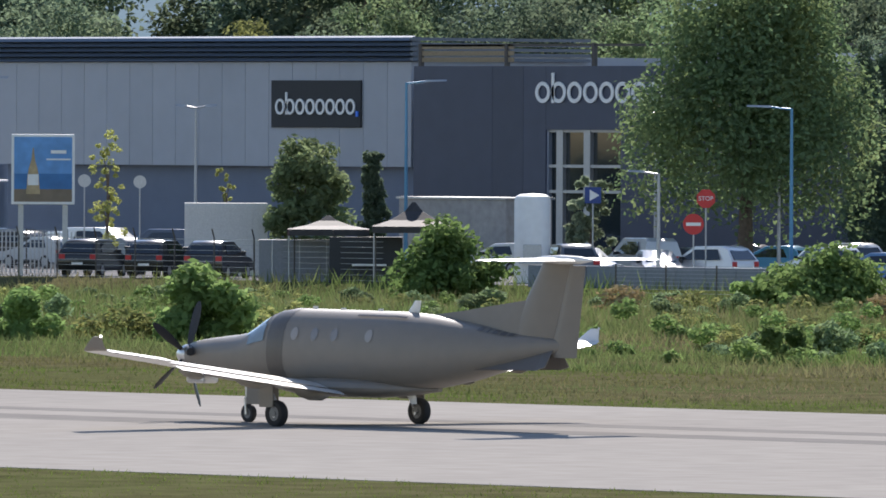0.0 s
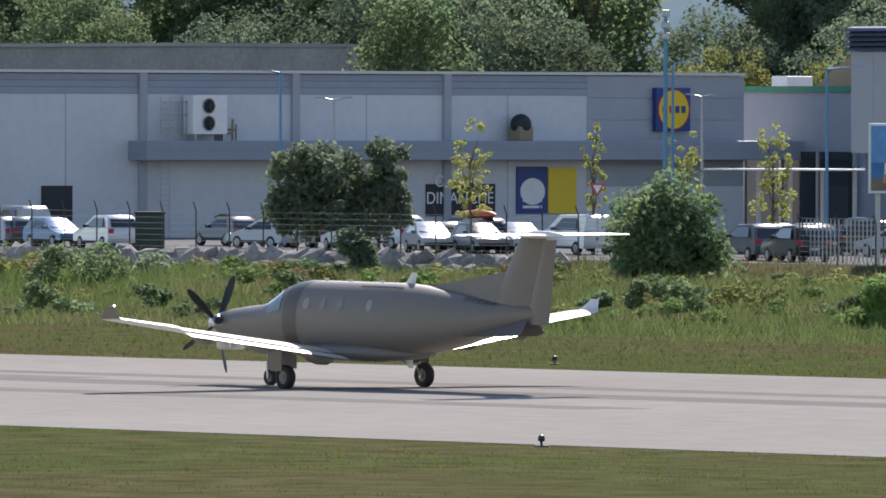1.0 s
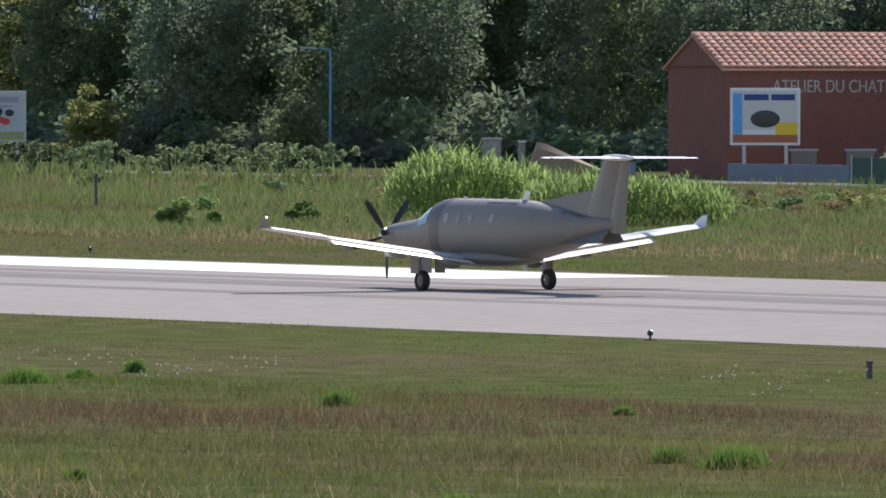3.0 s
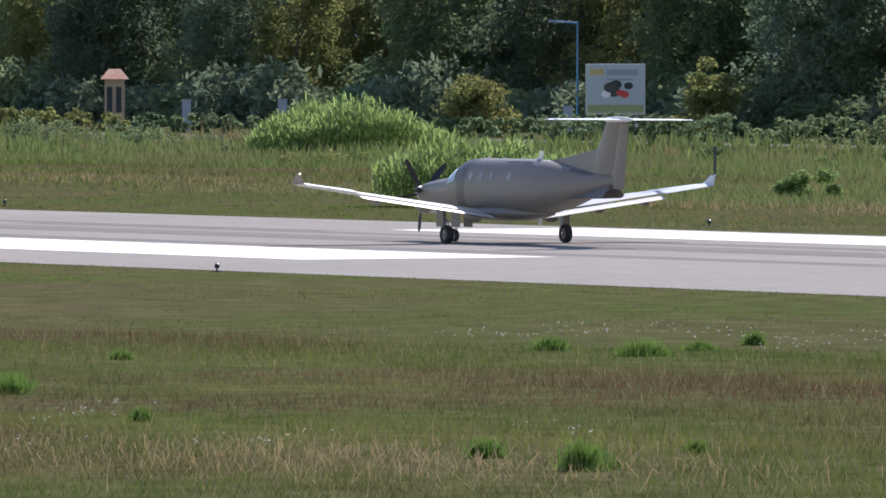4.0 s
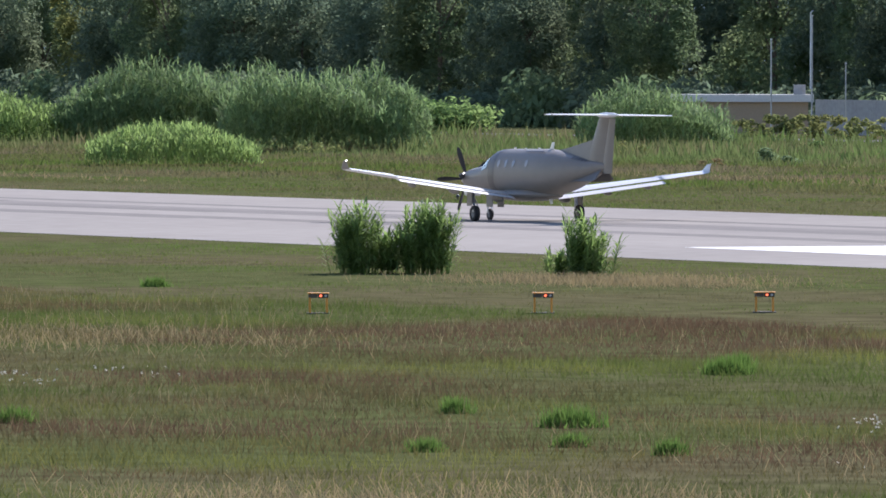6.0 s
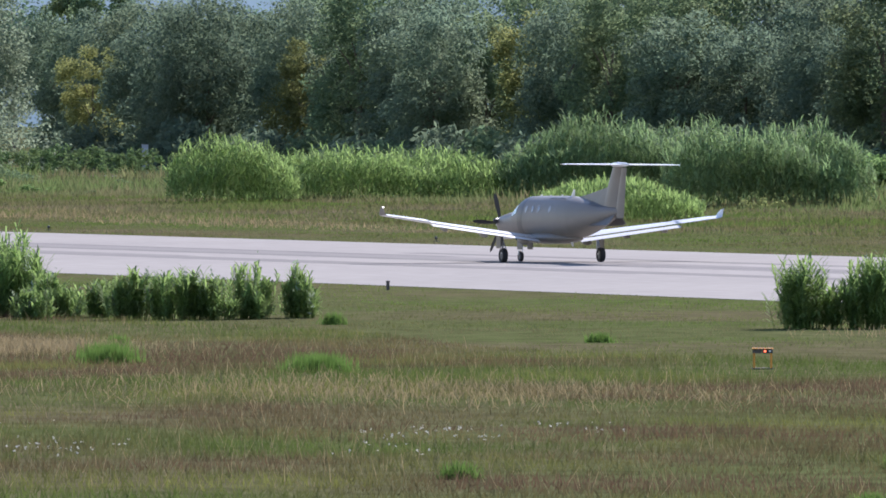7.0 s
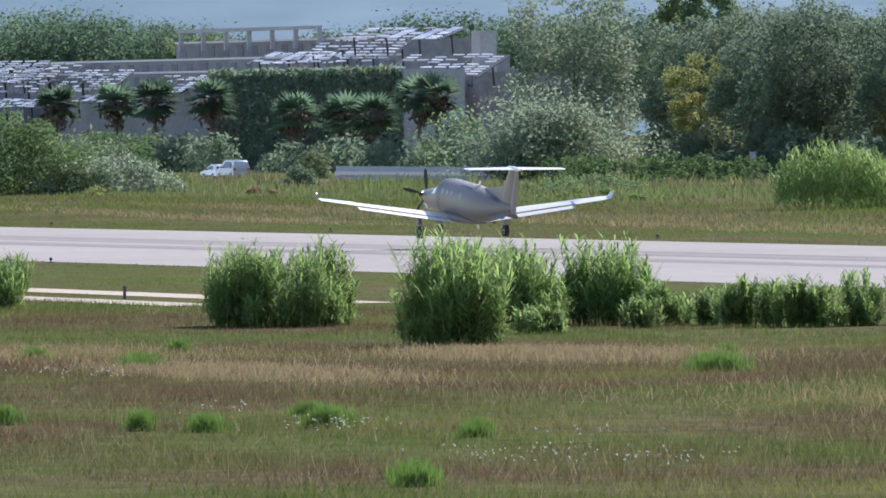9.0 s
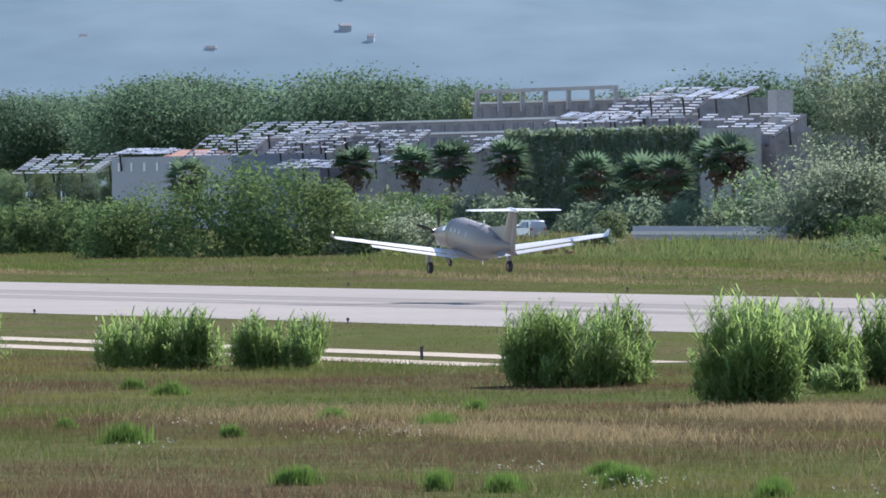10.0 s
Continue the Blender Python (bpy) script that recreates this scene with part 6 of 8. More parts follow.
# x, y, style, paint, turn
for x, y, style, paint, turn in (
        (-391.6, 353.5, "suv", "black", 118), (-387.05, 353.5, "suv", "black", 116), (-383.3, 353.5, "suv", "black", 119),
        (-416.01, 372, "hatch", "silver", 182), (-418.02, 376, "hatch", "white", 10), (-411.67, 373, "hatch", "grey", 175), (-409.37, 374, "van", "darkblue", 185),
        (-367.61, 360, "suv", "grey", 150), (-369.41, 363, "hatch", "darkblue", -20), (-369.05, 366, "van", "silver", 160), (-359.94, 358, "hatch", "silver", -35),
        (-358.97, 360, "suv", "white", 185), (-368.74, 368, "hatch", "grey", 170), (-372.92, 378, "hatch", "teal", 200), (-377.09, 380, "hatch", "black", 200),
        (-357.77, 366, "suv", "white", 165), (-366.30, 376, "suv", "silver", 170), (-350.79, 362, "hatch", "blue", 200), (-386.37, 374, "hatch", "white", 190),
        (-410.49, 358, "suv", "grey", 165), (-405.02, 356, "suv", "black", 160), (-417.82, 366, "hatch", "blue", 175), (-422.81, 372, "hatch", "black", 185), (-428.00, 374, "hatch", "silver", 185),
        (-442.97, 366, "hatch", "silver", 170), (-437.52, 364, "hatch", "grey", -20), (-432.62, 366, "van", "white", 170), (-436.90, 366, "hatch", "silver", -25), (-450.87, 374, "suv", "black", 175), (-441.40, 376, "hatch", "silver", 175),
        (-474.70, 364, "hatch", "grey", 160), (-468.79, 362, "hatch", "blue", -10), (-462.01, 360, "suv", "white", 165), (-487.74, 374, "van", "silver", 170), (-470.03, 374, "hatch", "grey", 175), (-459.28, 368, "hatch", "silver", 185), (-450.04, 366, "hatch", "white", 160), (-454.26, 372, "suv", "white", 175), (-441.42, 364, "hatch", "silver", -25), (-460.60, 372, "hatch", "black", 170),
        (-479.75, 362, "hatch", "black", 190), (-482.61, 366, "suv", "grey", 175), (-471.85, 364, "hatch", "grey", -15), (-475.30, 363, "hatch", "silver", 180), (-477.31, 356, "hatch", "black", 190)):
    key = (style, paint)
    if key not in made_cars:
        shade = {"darkblue": "dark blue", "teal": "light blue"}.get(paint, paint)
        made_cars[key] = car("van" if style == "van" else "car", style, PAINTS[paint], f"{shade} parked {'people carrier' if style == 'van' else 'off-road car' if style == 'suv' else 'hatchback car'} by the store car park", "van" if style == "van" else "car")
        made_cars[key].matrix_world = pose(x, y, 0.27, 0, 0, turn)
    else:
        copy_thing(made_cars[key], pose(x, y, 0.27, 0, 0, turn))
# canoe on a car roof
kx, ky = -440.14, 366.0
bm = bmesh.new()
loft(bm, [[(u * 2.2, math.cos(a) * 0.38 * w, math.sin(a) * 0.25 * w) for a in [i * math.tau / 12 for i in range(12)]] for u, w in ((-1, 0.05), (-0.7, 0.7), (0, 1), (0.7, 0.7), (1, 0.05))])
kay = link_bm("kayak", bm, mat("kayak_red", (0.65, 0.05, 0.02), 0.4, vary=0.1, second=(0.7, 0.3, 0.05), scale=1.0), True)
kay.matrix_world = pose(kx, ky, 2.14, 0, 0, 165)
tagged(kay, "red plastic kayak tied on a car roof", "kayak")
copy_thing(made_cars[("suv", "black")], pose(kx, ky, 0.27, 0, 0, 165))
# a further row of parked cars before the stores
ck = sorted(made_cars)
for i, (x, y) in enumerate(((-430.20, 376), (-426.82, 377), (-422.78, 376), (-421.23, 378), (-415.51, 376), (-411.40, 376), (-422.89, 385), (-432.76, 386))):
    copy_thing(made_cars[ck[(i * 3 + 1) % len(ck)]], pose(x, y, 0.27, 0, 0, (172, 20, 188, 165, 12, 178, 200, 8)[i]))


# ---- kerbside things ----
def tent(x, y, w, h0, h1):
    t = empty("market_tent", pose(x, y, 0.1, 0, 0, facing(x, y)), "dark printed market tent with peaked roof", "tent", "market tents")
    bm = bmesh.new()
    n = 8
    rings = []
    for k, (r, z) in enumerate(((1.0, h0 - 0.28), (1.0, h0), (0.55, h0 + (h1 - h0) * 0.26), (0.22, h0 + (h1 - h0) * 0.62), (0.04, h1))):
        rings.append([(sx * r * w / 2, sy * r * w / 2, z) for sx, sy in ((-1, -1), (0, -1), (1, -1), (1, 0), (1, 1), (0, 1), (-1, 1), (-1, 0))])
    loft(bm, rings)
    part("canopy", bm, mat("tent_print", (0.04, 0.037, 0.037), 0.7, vary=0.3, scale=0.9, fine=3.0, second=(0.16, 0.09, 0.085), mix=0.6, sharp=0.04), t, "printed canopy")
    for sx in (-1, 1):
        for sy in (-1, 1):
            part("leg", tubed(((sx * w * 0.48, sy * w * 0.48, 0), (sx * w * 0.48, sy * w * 0.48, h0), 0.03)), M_GALV, t)


tx1, tx2 = -373.90, -368.67
tent(tx1, 351.4, 3.6, 2.48, 3.08)
tent(tx2, 351.6, 3.6, 2.65, 3.71)
st = empty("site_hut", pose(-374.62, 350.3, 0, 0, 0, facing(-374.62, 350)), "grey steel site hut under a tent", "hut")
part("body", boxed(-1.75, 0, 0.1, 1.75, 2.2, 2.10), mat("hut_grey", (0.23, 0.24, 0.26), 0.7, vary=0.1), st)
for k in range(3):
    part("panel_rib", boxed(-1.2 + k * 1.2, -0.03, 0.1, -1.15 + k * 1.2, 0, 2.10), M_GALV, st)
st2 = empty("snack_stall", pose(-370.64, 350.6, 0, 0, 0, facing(-370.64, 350)), "black snack stall with counter", "stall")
part("body", boxed(-1.6, 0, 0.1, 1.6, 2.0, 2.26), M_BLACK, st2)
part("counter", boxed(-0.6, -0.3, 1.0, 0.9, 0, 1.08), M_WHITE, st2, "pale counter")
cb = empty("shipping_container", pose(-392.02, 362, 0.25, 0, 0, facing(-392.02, 362)), "white corrugated site container", "container")
cz = 3.57 - 0.25
part("body", boxed(-1.9, 0, 0, 1.9, 2.4, cz), M_ROOFMEM, cb)
for k in range(14):
    part("corrugation", boxed(-1.85 + k * 0.265, -0.04, 0.1, -1.72 + k * 0.265, 0.0, cz - 0.1), M_ROOFMEM, cb)
kz = 4.18
kio = empty("ice_kiosk", pose(-367.80, 358, 0.25, 0, 0, facing(-367.80, 358)), "white round-topped vending kiosk", "kiosk")
bm = bmesh.new()
loft(bm, [superellipse(0, 0, w, w, w, n=20, p=3.2) for w in (0.1,)] + []) if False else loft(bm, [[(math.cos(a) * 0.8 * k, math.sin(a) * 0.8 * k, z) for a in [i * math.tau / 18 for i in range(18)]] for k, z in ((1, 0), (1, kz - 0.55), (0.93, kz - 0.38), (0.7, kz - 0.27), (0.1, kz - 0.24))])
part("shell", bm, M_WHITE, kio, "white shell", smooth=True)
part("hatch", boxed(-0.4, -0.84, 1.0, 0.4, -0.76, 1.7, 0.02), M_GALV, kio)
part("counter", boxed(-0.6, -1.0, 0.85, 0.6, -0.7, 0.92), M_GALV, kio)
ac2 = empty("cold_store", pose(-391.66, 376, 0.25), "pale grey low service block by the entrance", "service block")
part("body", boxed(-3.6, 0, 0, 3.6, 3, 3.74 - 0.25, 0.03), M_CONCRETE, ac2)
part("lid", boxed(-3.7, -0.1, 3.74 - 0.25, 3.7, 3.1, 3.84 - 0.25), M_GALV, ac2)
for x in (-392.07, -388.91, -385.86):
    w = empty("waste_bin", pose(x, 356.5, 0.26, 0, 0, facing(x, 355)), "dark grey wheeled waste bin", "bin", "waste bins")
    bm = bmesh.new()
    loft(bm, [[(-0.42, -0.35, z), (0.42, -0.35, z), (0.42, 0.35, z), (-0.42, 0.35, z)] if k == 0 else [(-0.5, -0.42, z), (0.5, -0.42, z), (0.5, 0.42, z), (-0.5, 0.42, z)] for k, z in enumerate((0.06, 1.25))])
    part("tub", bm, M_BLACK, w)
    part("lid", boxed(-0.54, -0.46, 1.25, 0.54, 0.46, 1.36, 0.03), M_BLACK, w)
gt = empty("transformer_box", pose(-446.46, 350.5, 0.2, 0, 0, facing(-445.83, 350)), "dark green metal service cabinet by the fence", "cabinet")
part("casing", boxed(-0.72, 0, 0, 0.72, 0.7, 2.0, 0.03), mat("cabinet_green", (0.025, 0.05, 0.04), 0.6, vary=0.15), gt)
part("door_gap", boxed(-0.01, -0.01, 0.1, 0.01, 0, 1.9), M_BLACK, gt)
part("roof", boxed(-0.78, -0.06, 2.0, 0.78, 0.76, 2.08), M_BLACK, gt)
bar = empty("concrete_barrier", pose(-350.72, 349, 0.1), "long grey concrete barrier along the road", "barrier")
for k in range(9):
    part("block", boxed(-8.1 + k * 1.8, 0, 0, -6.34 + k * 1.8, 0.4, 1.19 - 0.1, 0.02), mat("barrier_grey", (0.20, 0.22, 0.25), 0.8, vary=0.15) if k == 0 else bpy.data.materials["barrier_grey"], bar)


# ---- airfield fence with bent tops ----
def fence(x0, x1, y, z, h, step, label, bent=True, slats=False):
    f = empty("airfield_fence", pose(0, 0, 0), label, "fence", kind="structure")
    n = int((x1 - x0) / step)
    post = None
    for k in range(n + 1):
        if post is None:
            ob = part("post", tubed(((0, 0, 0), (0, 0, h), 0.038), *([((0, 0, h), (0.0, -0.35, h + 0.42), 0.034)] if bent else []), seg=6), M_WOODDARK, f, "rusty steel fence post")
            post = ob.data
        else:
            ob = new("post", post)
            ob.parent = f
        ob.matrix_basis = pose(x0 + k * step, y, z, 0, 0, 30)
    if slats:
        m = int((x1 - x0) / 0.28)
        sl = None
        for k in range(m):
            if sl is None:
                ob = part("slat", boxed(-0.03, -0.02, 0.1, 0.03, 0.02, h - 0.1), M_GALV, f)
                sl = ob.data
            else:
                ob = new("slat", sl)
                ob.parent = f
            ob.matrix_basis = pose(x0 + k * 0.28, y, z)
    for k in range(8):
        zz = z + 0.15 + (h - 0.2) * k / 7
        part("wire", boxed(x0, y - 0.008, zz - 0.008, x1, y + 0.008, zz + 0.008), M_GALV, f)
    return f


fence(-496.30, -402.83, 349.6, 0.22, 2.15, 2.6, "galvanised airfield fence with bent post tops")
fence(-397.77, -392.71 + 24, 349.8, 0.22, 1.9, 2.6, "galvanised airfield fence with bent post tops")
fence(-403.48, -394.14, 355.0, 0.25, 2.1, 2.8, "grey vertical bar fence by the car park", False, True)
fence(-349.90, -334.31, 345.5, 0.0, 1.35, 3.0, "low wire fence on thin posts", False)
g = empty("green_screen_fence", pose(0, 0, 0), "dark green screened fence along the road", "fence", kind="structure")
gx0, gx1 = -531.54, -507.79
for k in range(12):
    a = gx0 + (gx1 - gx0) * k / 12
    part("screen_panel", boxed(a + 0.03, 357, 0.25, a + (gx1 - gx0) / 12 - 0.03, 357.05, 1.70), M_GREENMESH, g)
    part("post", boxed(a - 0.04, 356.95, 0.25, a + 0.04, 357.1, 1.82), M_GALV, g)
wl = empty("low_wall", pose(0, 0, 0), "low grey wall along the supermarket", "wall", kind="structure")
part("wall_body", boxed(-520.76, 366, 0.2, -493.46, 366.25, 1.50), M_CONCRETE, wl)
part("coping", boxed(-520.76, 365.95, 1.50, -493.46, 366.3, 1.62), M_CONCRETE, wl)
dw = empty("dark_panel_wall", pose(0, 0, 0), "dark panel fence before the trees", "wall", kind="structure")
for x0, x1 in ((-561.83, -558.25), (-548.56, -536.29)):
    part("panel", boxed(x0, 360, 0.2, x1, 360.1, 1.23), M_PLINTH, dw)
# sacking heap and gate pillars
px = -576.76
for x, w, zz in ((px, 0.55, 2.49), (-573.48, 0.22, 2.34)):
    p = empty("gate_pillar", pose(x, 362, 0.2, 0, 0, facing(x, 362)), "old pale stone gate pillar", "pillar")
    part("shaft", boxed(-w, -0.4, 0, w, 0.4, zz - 0.35, 0.05), M_STONE, p)
    part("cap", boxed(-w * 1.12, -0.46, zz - 0.35, w * 1.12, 0.46, zz - 0.2, 0.03), M_CONCRETE, p)
bm = bmesh.new()
loft(bm, [[(-2.2 + 4.6 * u, y * (0.3 + 0.7 * k), 2.35 * k * (1 - u * 0.9) * (0.0 + min(1, u * 6 + 0.05)) + 0.3) for y, k in ((-0.9, 0.1), (-0.5, 0.8), (0, 1), (0.5, 0.8), (0.9, 0.1))] for u in (0, 0.15, 0.25, 0.5, 0.75, 1.0)])
hp = link_bm("sacking_cover", bm, M_TAN, True)
hp.matrix_world = pose(-567.38, 361, 0.1, 0, 0, facing(-567.38, 361))
tagged(hp, "tan sacking sheet over a heap by the pillars", "cover")


# ---- stone bank ----
bank = empty("stone_bank", pose(0, 0, 0), "bank of rough pale boulders along the ditch", "stone bank", kind="structure")
srng = random.Random(11)
stones = []
for k in range(6):
    bm = bmesh.new()
    bmesh.ops.create_icosphere(bm, subdivisions=1, radius=0.5)
    for v in bm.verts:
        v.co *= srng.uniform(0.72, 1.2)
    ob = link_bm("boulder", bm, M_STONE)
    stones.append(ob.data)
    bpy.data.objects.remove(ob)
bx0, bx1 = -471.97, -409.14
k = 0
while bx0 < bx1 and k < 290:
    for row in range(2):
        ob = new("boulder", stones[k % 6])
        ob.parent = bank
        s = srng.uniform(0.9, 1.5)
        ob.matrix_basis = pose(bx0 + srng.uniform(-0.2, 0.2), 344.6 + row * 1.1 + srng.uniform(-0.2, 0.2), -0.25 + row * 0.45, srng.uniform(0, 40), srng.uniform(0, 40), srng.uniform(0, 360)) @ Matrix.Diagonal((s * 1.25, s, s * 0.8, 1))
        k += 1
    bx0 += srng.uniform(0.85, 1.25)
for k in range(16):
    ob = new("boulder", stones[k % 6])
    ob.parent = bank
    ob.matrix_basis = pose(-518.41 + srng.uniform(-8, 8), 344 + srng.uniform(-0.5, 0.5), -0.3, 0, 0, srng.uniform(0, 360)) @ Matrix.Diagonal((1.2, 1, 0.5, 1))


# ---- trees and hedges ----
trng = random.Random(5)
PROTO = {}


def forest_tree(kind, x, y, s, z=0.25):
    """One of a few grown trees, copied with its own turn and size."""
    if kind not in PROTO:
        spec = {"oak": (16.5, 11.0, 1.0, L_DEEP, 110, 165, 0.21, "round", "dark green broadleaf tree in a dense wood"),
                "ash": (17.5, 9.5, 1.2, L_MID, 100, 165, 0.205, "round", "green broadleaf tree with ragged crown"),
                "elm": (15.0, 10.0, 0.8, L_DEEP, 100, 165, 0.205, "round", "dark green broadleaf tree in a dense wood"),
                "gold": (14.5, 8.5, 1.0, L_YELLOW, 86, 150, 0.19, "round", "yellowing broadleaf tree in the wood"),
                "pale": (15.5, 11.0, 1.2, L_GREY, 92, 54, 0.35, "round", "grey-green willow-like tree"),
                "pop": (19.0, 6.0, 2.0, L_MID, 90, 105, 0.24, "column", "tall columnar poplar tree"),
                "pine": (12.5, 13.0, 7.0, L_PINE, 130, 120, 0.20, "umbrella", "umbrella pine with flat green crown")}[kind]
        h, w, b, m, nb, per, lf, form, label = spec
        PROTO[kind] = make_tree("pine_tree" if kind == "pine" else "poplar_tree" if kind == "pop" else "tree", h, w, b, m, nb, per, lf, form, label, "tree", "trees of the wood")
        t = PROTO[kind]
    else:
        t = copy_thing(PROTO[kind], pose(0, 0, 0))
    t.matrix_world = pose(x, y, z, 0, 0, trng.uniform(0, 360)) @ Matrix.Diagonal((s * trng.uniform(0.88, 1.12), s * trng.uniform(0.88, 1.12), s, 1))
    return t


# the wood behind the road: two ragged rows from the workshop to the terraces
x = -608.95
end = -1089.65
while x > end:
    kind = trng.choice(("oak", "oak", "ash", "elm", "oak", "gold", "ash", "elm"))
    forest_tree(kind, x, 398 + trng.uniform(-5, 6), trng.uniform(0.82, 1.05))
    forest_tree(trng.choice(("oak", "elm", "ash")), x - trng.uniform(2, 5), 414 + trng.uniform(-4, 5), trng.uniform(0.95, 1.22))
    x -= trng.uniform(6.5, 9.5)
for kind, x, y, k in (("oak", -1120, 418, 1.0), ("elm", -1150, 420, 1.1), ("oak", -1180, 424, 0.95)):
    forest_tree(kind, x, y, k)
# undergrowth along the wood's edge
x = -602.31
under = [shrub("thicket", 13, 5, 3.4, m, 1500, 0.32, "dark undergrowth at the edge of the wood", "bush") for m in (L_DEEP, L_MID, L_DEEP)]
k = 0
while x > end:
    u = under[k] if k < 3 else copy_thing(under[k % 3], pose(0, 0, 0))
    u.matrix_world = pose(x, 389 + trng.uniform(-2, 2), 0.25, 0, 0, trng.uniform(-12, 12)) @ Matrix.Diagonal((1, 1, trng.uniform(0.7, 1.35), 1))
    x -= trng.uniform(6, 9)
    k += 1
# hanging wood on the rise behind the stores
x = -746.16
while x < -502.77 + 30:
    forest_tree(trng.choice(("oak", "ash", "elm", "oak", "gold")), x, 505 + trng.uniform(-6, 6), trng.uniform(0.75, 1.0))
    forest_tree(trng.choice(("oak", "elm", "ash")), x + trng.uniform(2, 5), 530 + trng.uniform(-8, 8), trng.uniform(1.2, 1.45), 2.0)
    x += trng.uniform(5.5, 8)
# single trees near the road
big = make_tree("poplar_tree", 14.40, 10.6, 5.2, L_POPLAR, 300, 150, 0.15, "column", "broad dense poplar tree by the store", "tree", r=0.35)
place(big, -368.43, 372, 0.25)
for x, y, h, w, b, m, form, nb, lab in (
        (-388.85, 364, 6.43, 3.87, 0.8, L_MID, "round", 80, "round leafy green tree by the tents"),
        (-406.74, 368, 6.85, 1.65, 1.5, L_LIME, "round", 22, "slender young street tree with yellow-green leaves"),
        (-400.68, 370, 5.08, 0.95, 1.5, L_LIME, "round", 12, "slender young street tree with yellow-green leaves"),
        (-440.71, 366, 6.80, 1.94, 2.0, L_LIME, "round", 24, "slender young street tree with yellow-green leaves"),
        (-431.35, 366, 6.60, 1.32, 1.8, L_LIME, "round", 16, "slender young street tree with yellow-green leaves"),
        (-426.74, 368, 6.17, 1.97, 1.8, L_LIME, "round", 24, "slender young street tree with yellow-green leaves"),
        (-422.68, 370, 6.56, 1.96, 1.8, L_LIME, "round", 26, "slender young street tree with yellow-green leaves"),
        (-374.32, 368, 4.77, 1.91, 0.9, L_GREY, "round", 22, "small clipped olive tree by the entrance"),
        (-435.41, 352, 5.54, 4.48, 1.6, L_GREY, "round", 95, "spreading grey-green olive tree by the fence"),
        (-433.13, 354, 5.71, 2.98, 1.2, L_GREY, "round", 60, "leafy green tree beside the olive tree"),
        (-385.16, 330.68, 5.05, 5.41, 0.2, L_MID, "mound", 120, "large dense green bush by the fence"),
        (-346.27, 332.10, 3.97, 4.42, 0.1, L_BRIGHT, "mound", 75, "bright green leafy bush by the tents"),
        (-322.35, 330.25, 3.16, 5.15, 0.0, L_BRIGHT, "mound", 80, "leafy green bush on the ditch bank"),
        (-328.61, 333.73, 2.29, 3.18, 0.0, L_BRIGHT, "mound", 45, "leafy green bush on the ditch bank"),
        (-526.55, 364, 11.00, 9.00, 1.0, L_GREY, "round", 190, "big grey-green poplar tree beside the workshop"),
        (-527.76, 359, 4.32, 4.65, 0.3, L_GREY, "mound", 40, "pale leafy bush by the screened fence"),
        (-597.6, 420, 16.5, 8.2, 0.5, L_DEEP, "round", 120, "tall dark tree behind the supermarket"),
        (-553.53, 455, 14.95, 9.0, 2.0, L_MID, "column", 80, "tall leafy tree behind the supermarket"),
        (-660.21, 366, 4.14, 4.76, 0.3, L_YELLOW, "mound", 45, "round flowering shrub before the wood"),
        (-629.24, 380, 4.78, 4.63, 0.3, L_MID, "mound", 40, "green shrub at the edge of the wood"),
        (-660.95, 384, 5.23, 4.08, 0.3, L_YELLOW, "mound", 40, "yellowing shrub at the edge of the wood"),
        (-797.69, 352, 2.78, 7.19, 0.1, L_BRIGHT, "mound", 50, "bright green rounded bush before the wood"),
        (-1099.60, 385, 20.20, 12.43, 1.5, L_GREY, "round", 110, "large grey-green tree at the end of the wood"),
        (-1053.52, 366, 8.85, 17.84, 0.0, L_GREY, "mound", 130, "wide silvery shrub by the road"),
        (-1071.93, 364, 7.02, 8.19, 0.0, L_MID, "mound", 50, "green shrub by the road")):
    t = make_tree("bush" if "bush" in lab or "shrub" in lab else "tree", h - 0.25, w, b, m, int(nb * 1.15), 70 if m == L_LIME else 90 if w < 9 else 140, 0.085 if m == L_LIME else 0.17 if w < 7 else 0.21, form, lab, "bush" if "bush" in lab or "shrub" in lab else "tree")
    place(t, x, y, ground_height(x, y))
for x, y, h, w in ((-392.79, 372, 5.60, 1.31), (-373.62, 385, 10.76, 2.4), (-377.37, 390, 10.49, 2.4)):
    place(make_tree("cypress_tree", h, w, 0.2, L_DEEP, 150, 90, 0.11, "column" if h < 6 else "cone", "dark green pointed cypress tree", "tree"), x, y, 0.25)
# pink oleander
place(shrub("oleander_bush", 4.5, 2, 1.9, M_PINK, 300, 0.13, "pink flowering oleander bush by the fence"), -515.94, 359, 0.5)
place(shrub("oleander_bush", 6.0, 2, 1.7, L_MID, 900, 0.16, "green oleander foliage by the fence"), -517.11, 360, 0.3)

# clipped hedges in front of the wood
for x0, x1, y, h, m in ((-593.11, -644.71, 362, 1.86, L_MID), (-702.62, -768.24, 362, 1.75, L_YELLOW),
                        (-980.55, -1055.52, 362, 2.59, L_HEDGE), (-1174.95, -1229.57, 364, 4.73, L_HEDGE),
                        (-1149.91, -1197.00, 356, 4.00, L_HEDGE), (-637.05, -703.72, 363, 1.53, L_MID)):
    a, c = min(x0, x1), max(x0, x1)
    n = max(2, int((c - a) / 9))
    for k in range(n):
        place(shrub("hedge", (c - a) / n * 1.06, 1.8, (h - 0.25) * trng.uniform(0.92, 1.08), m, 1300, 0.15, "clipped leafy hedge along the road", "hedge", box_form=True), a + (c - a) * (k + 0.5) / n, y, 0.25)

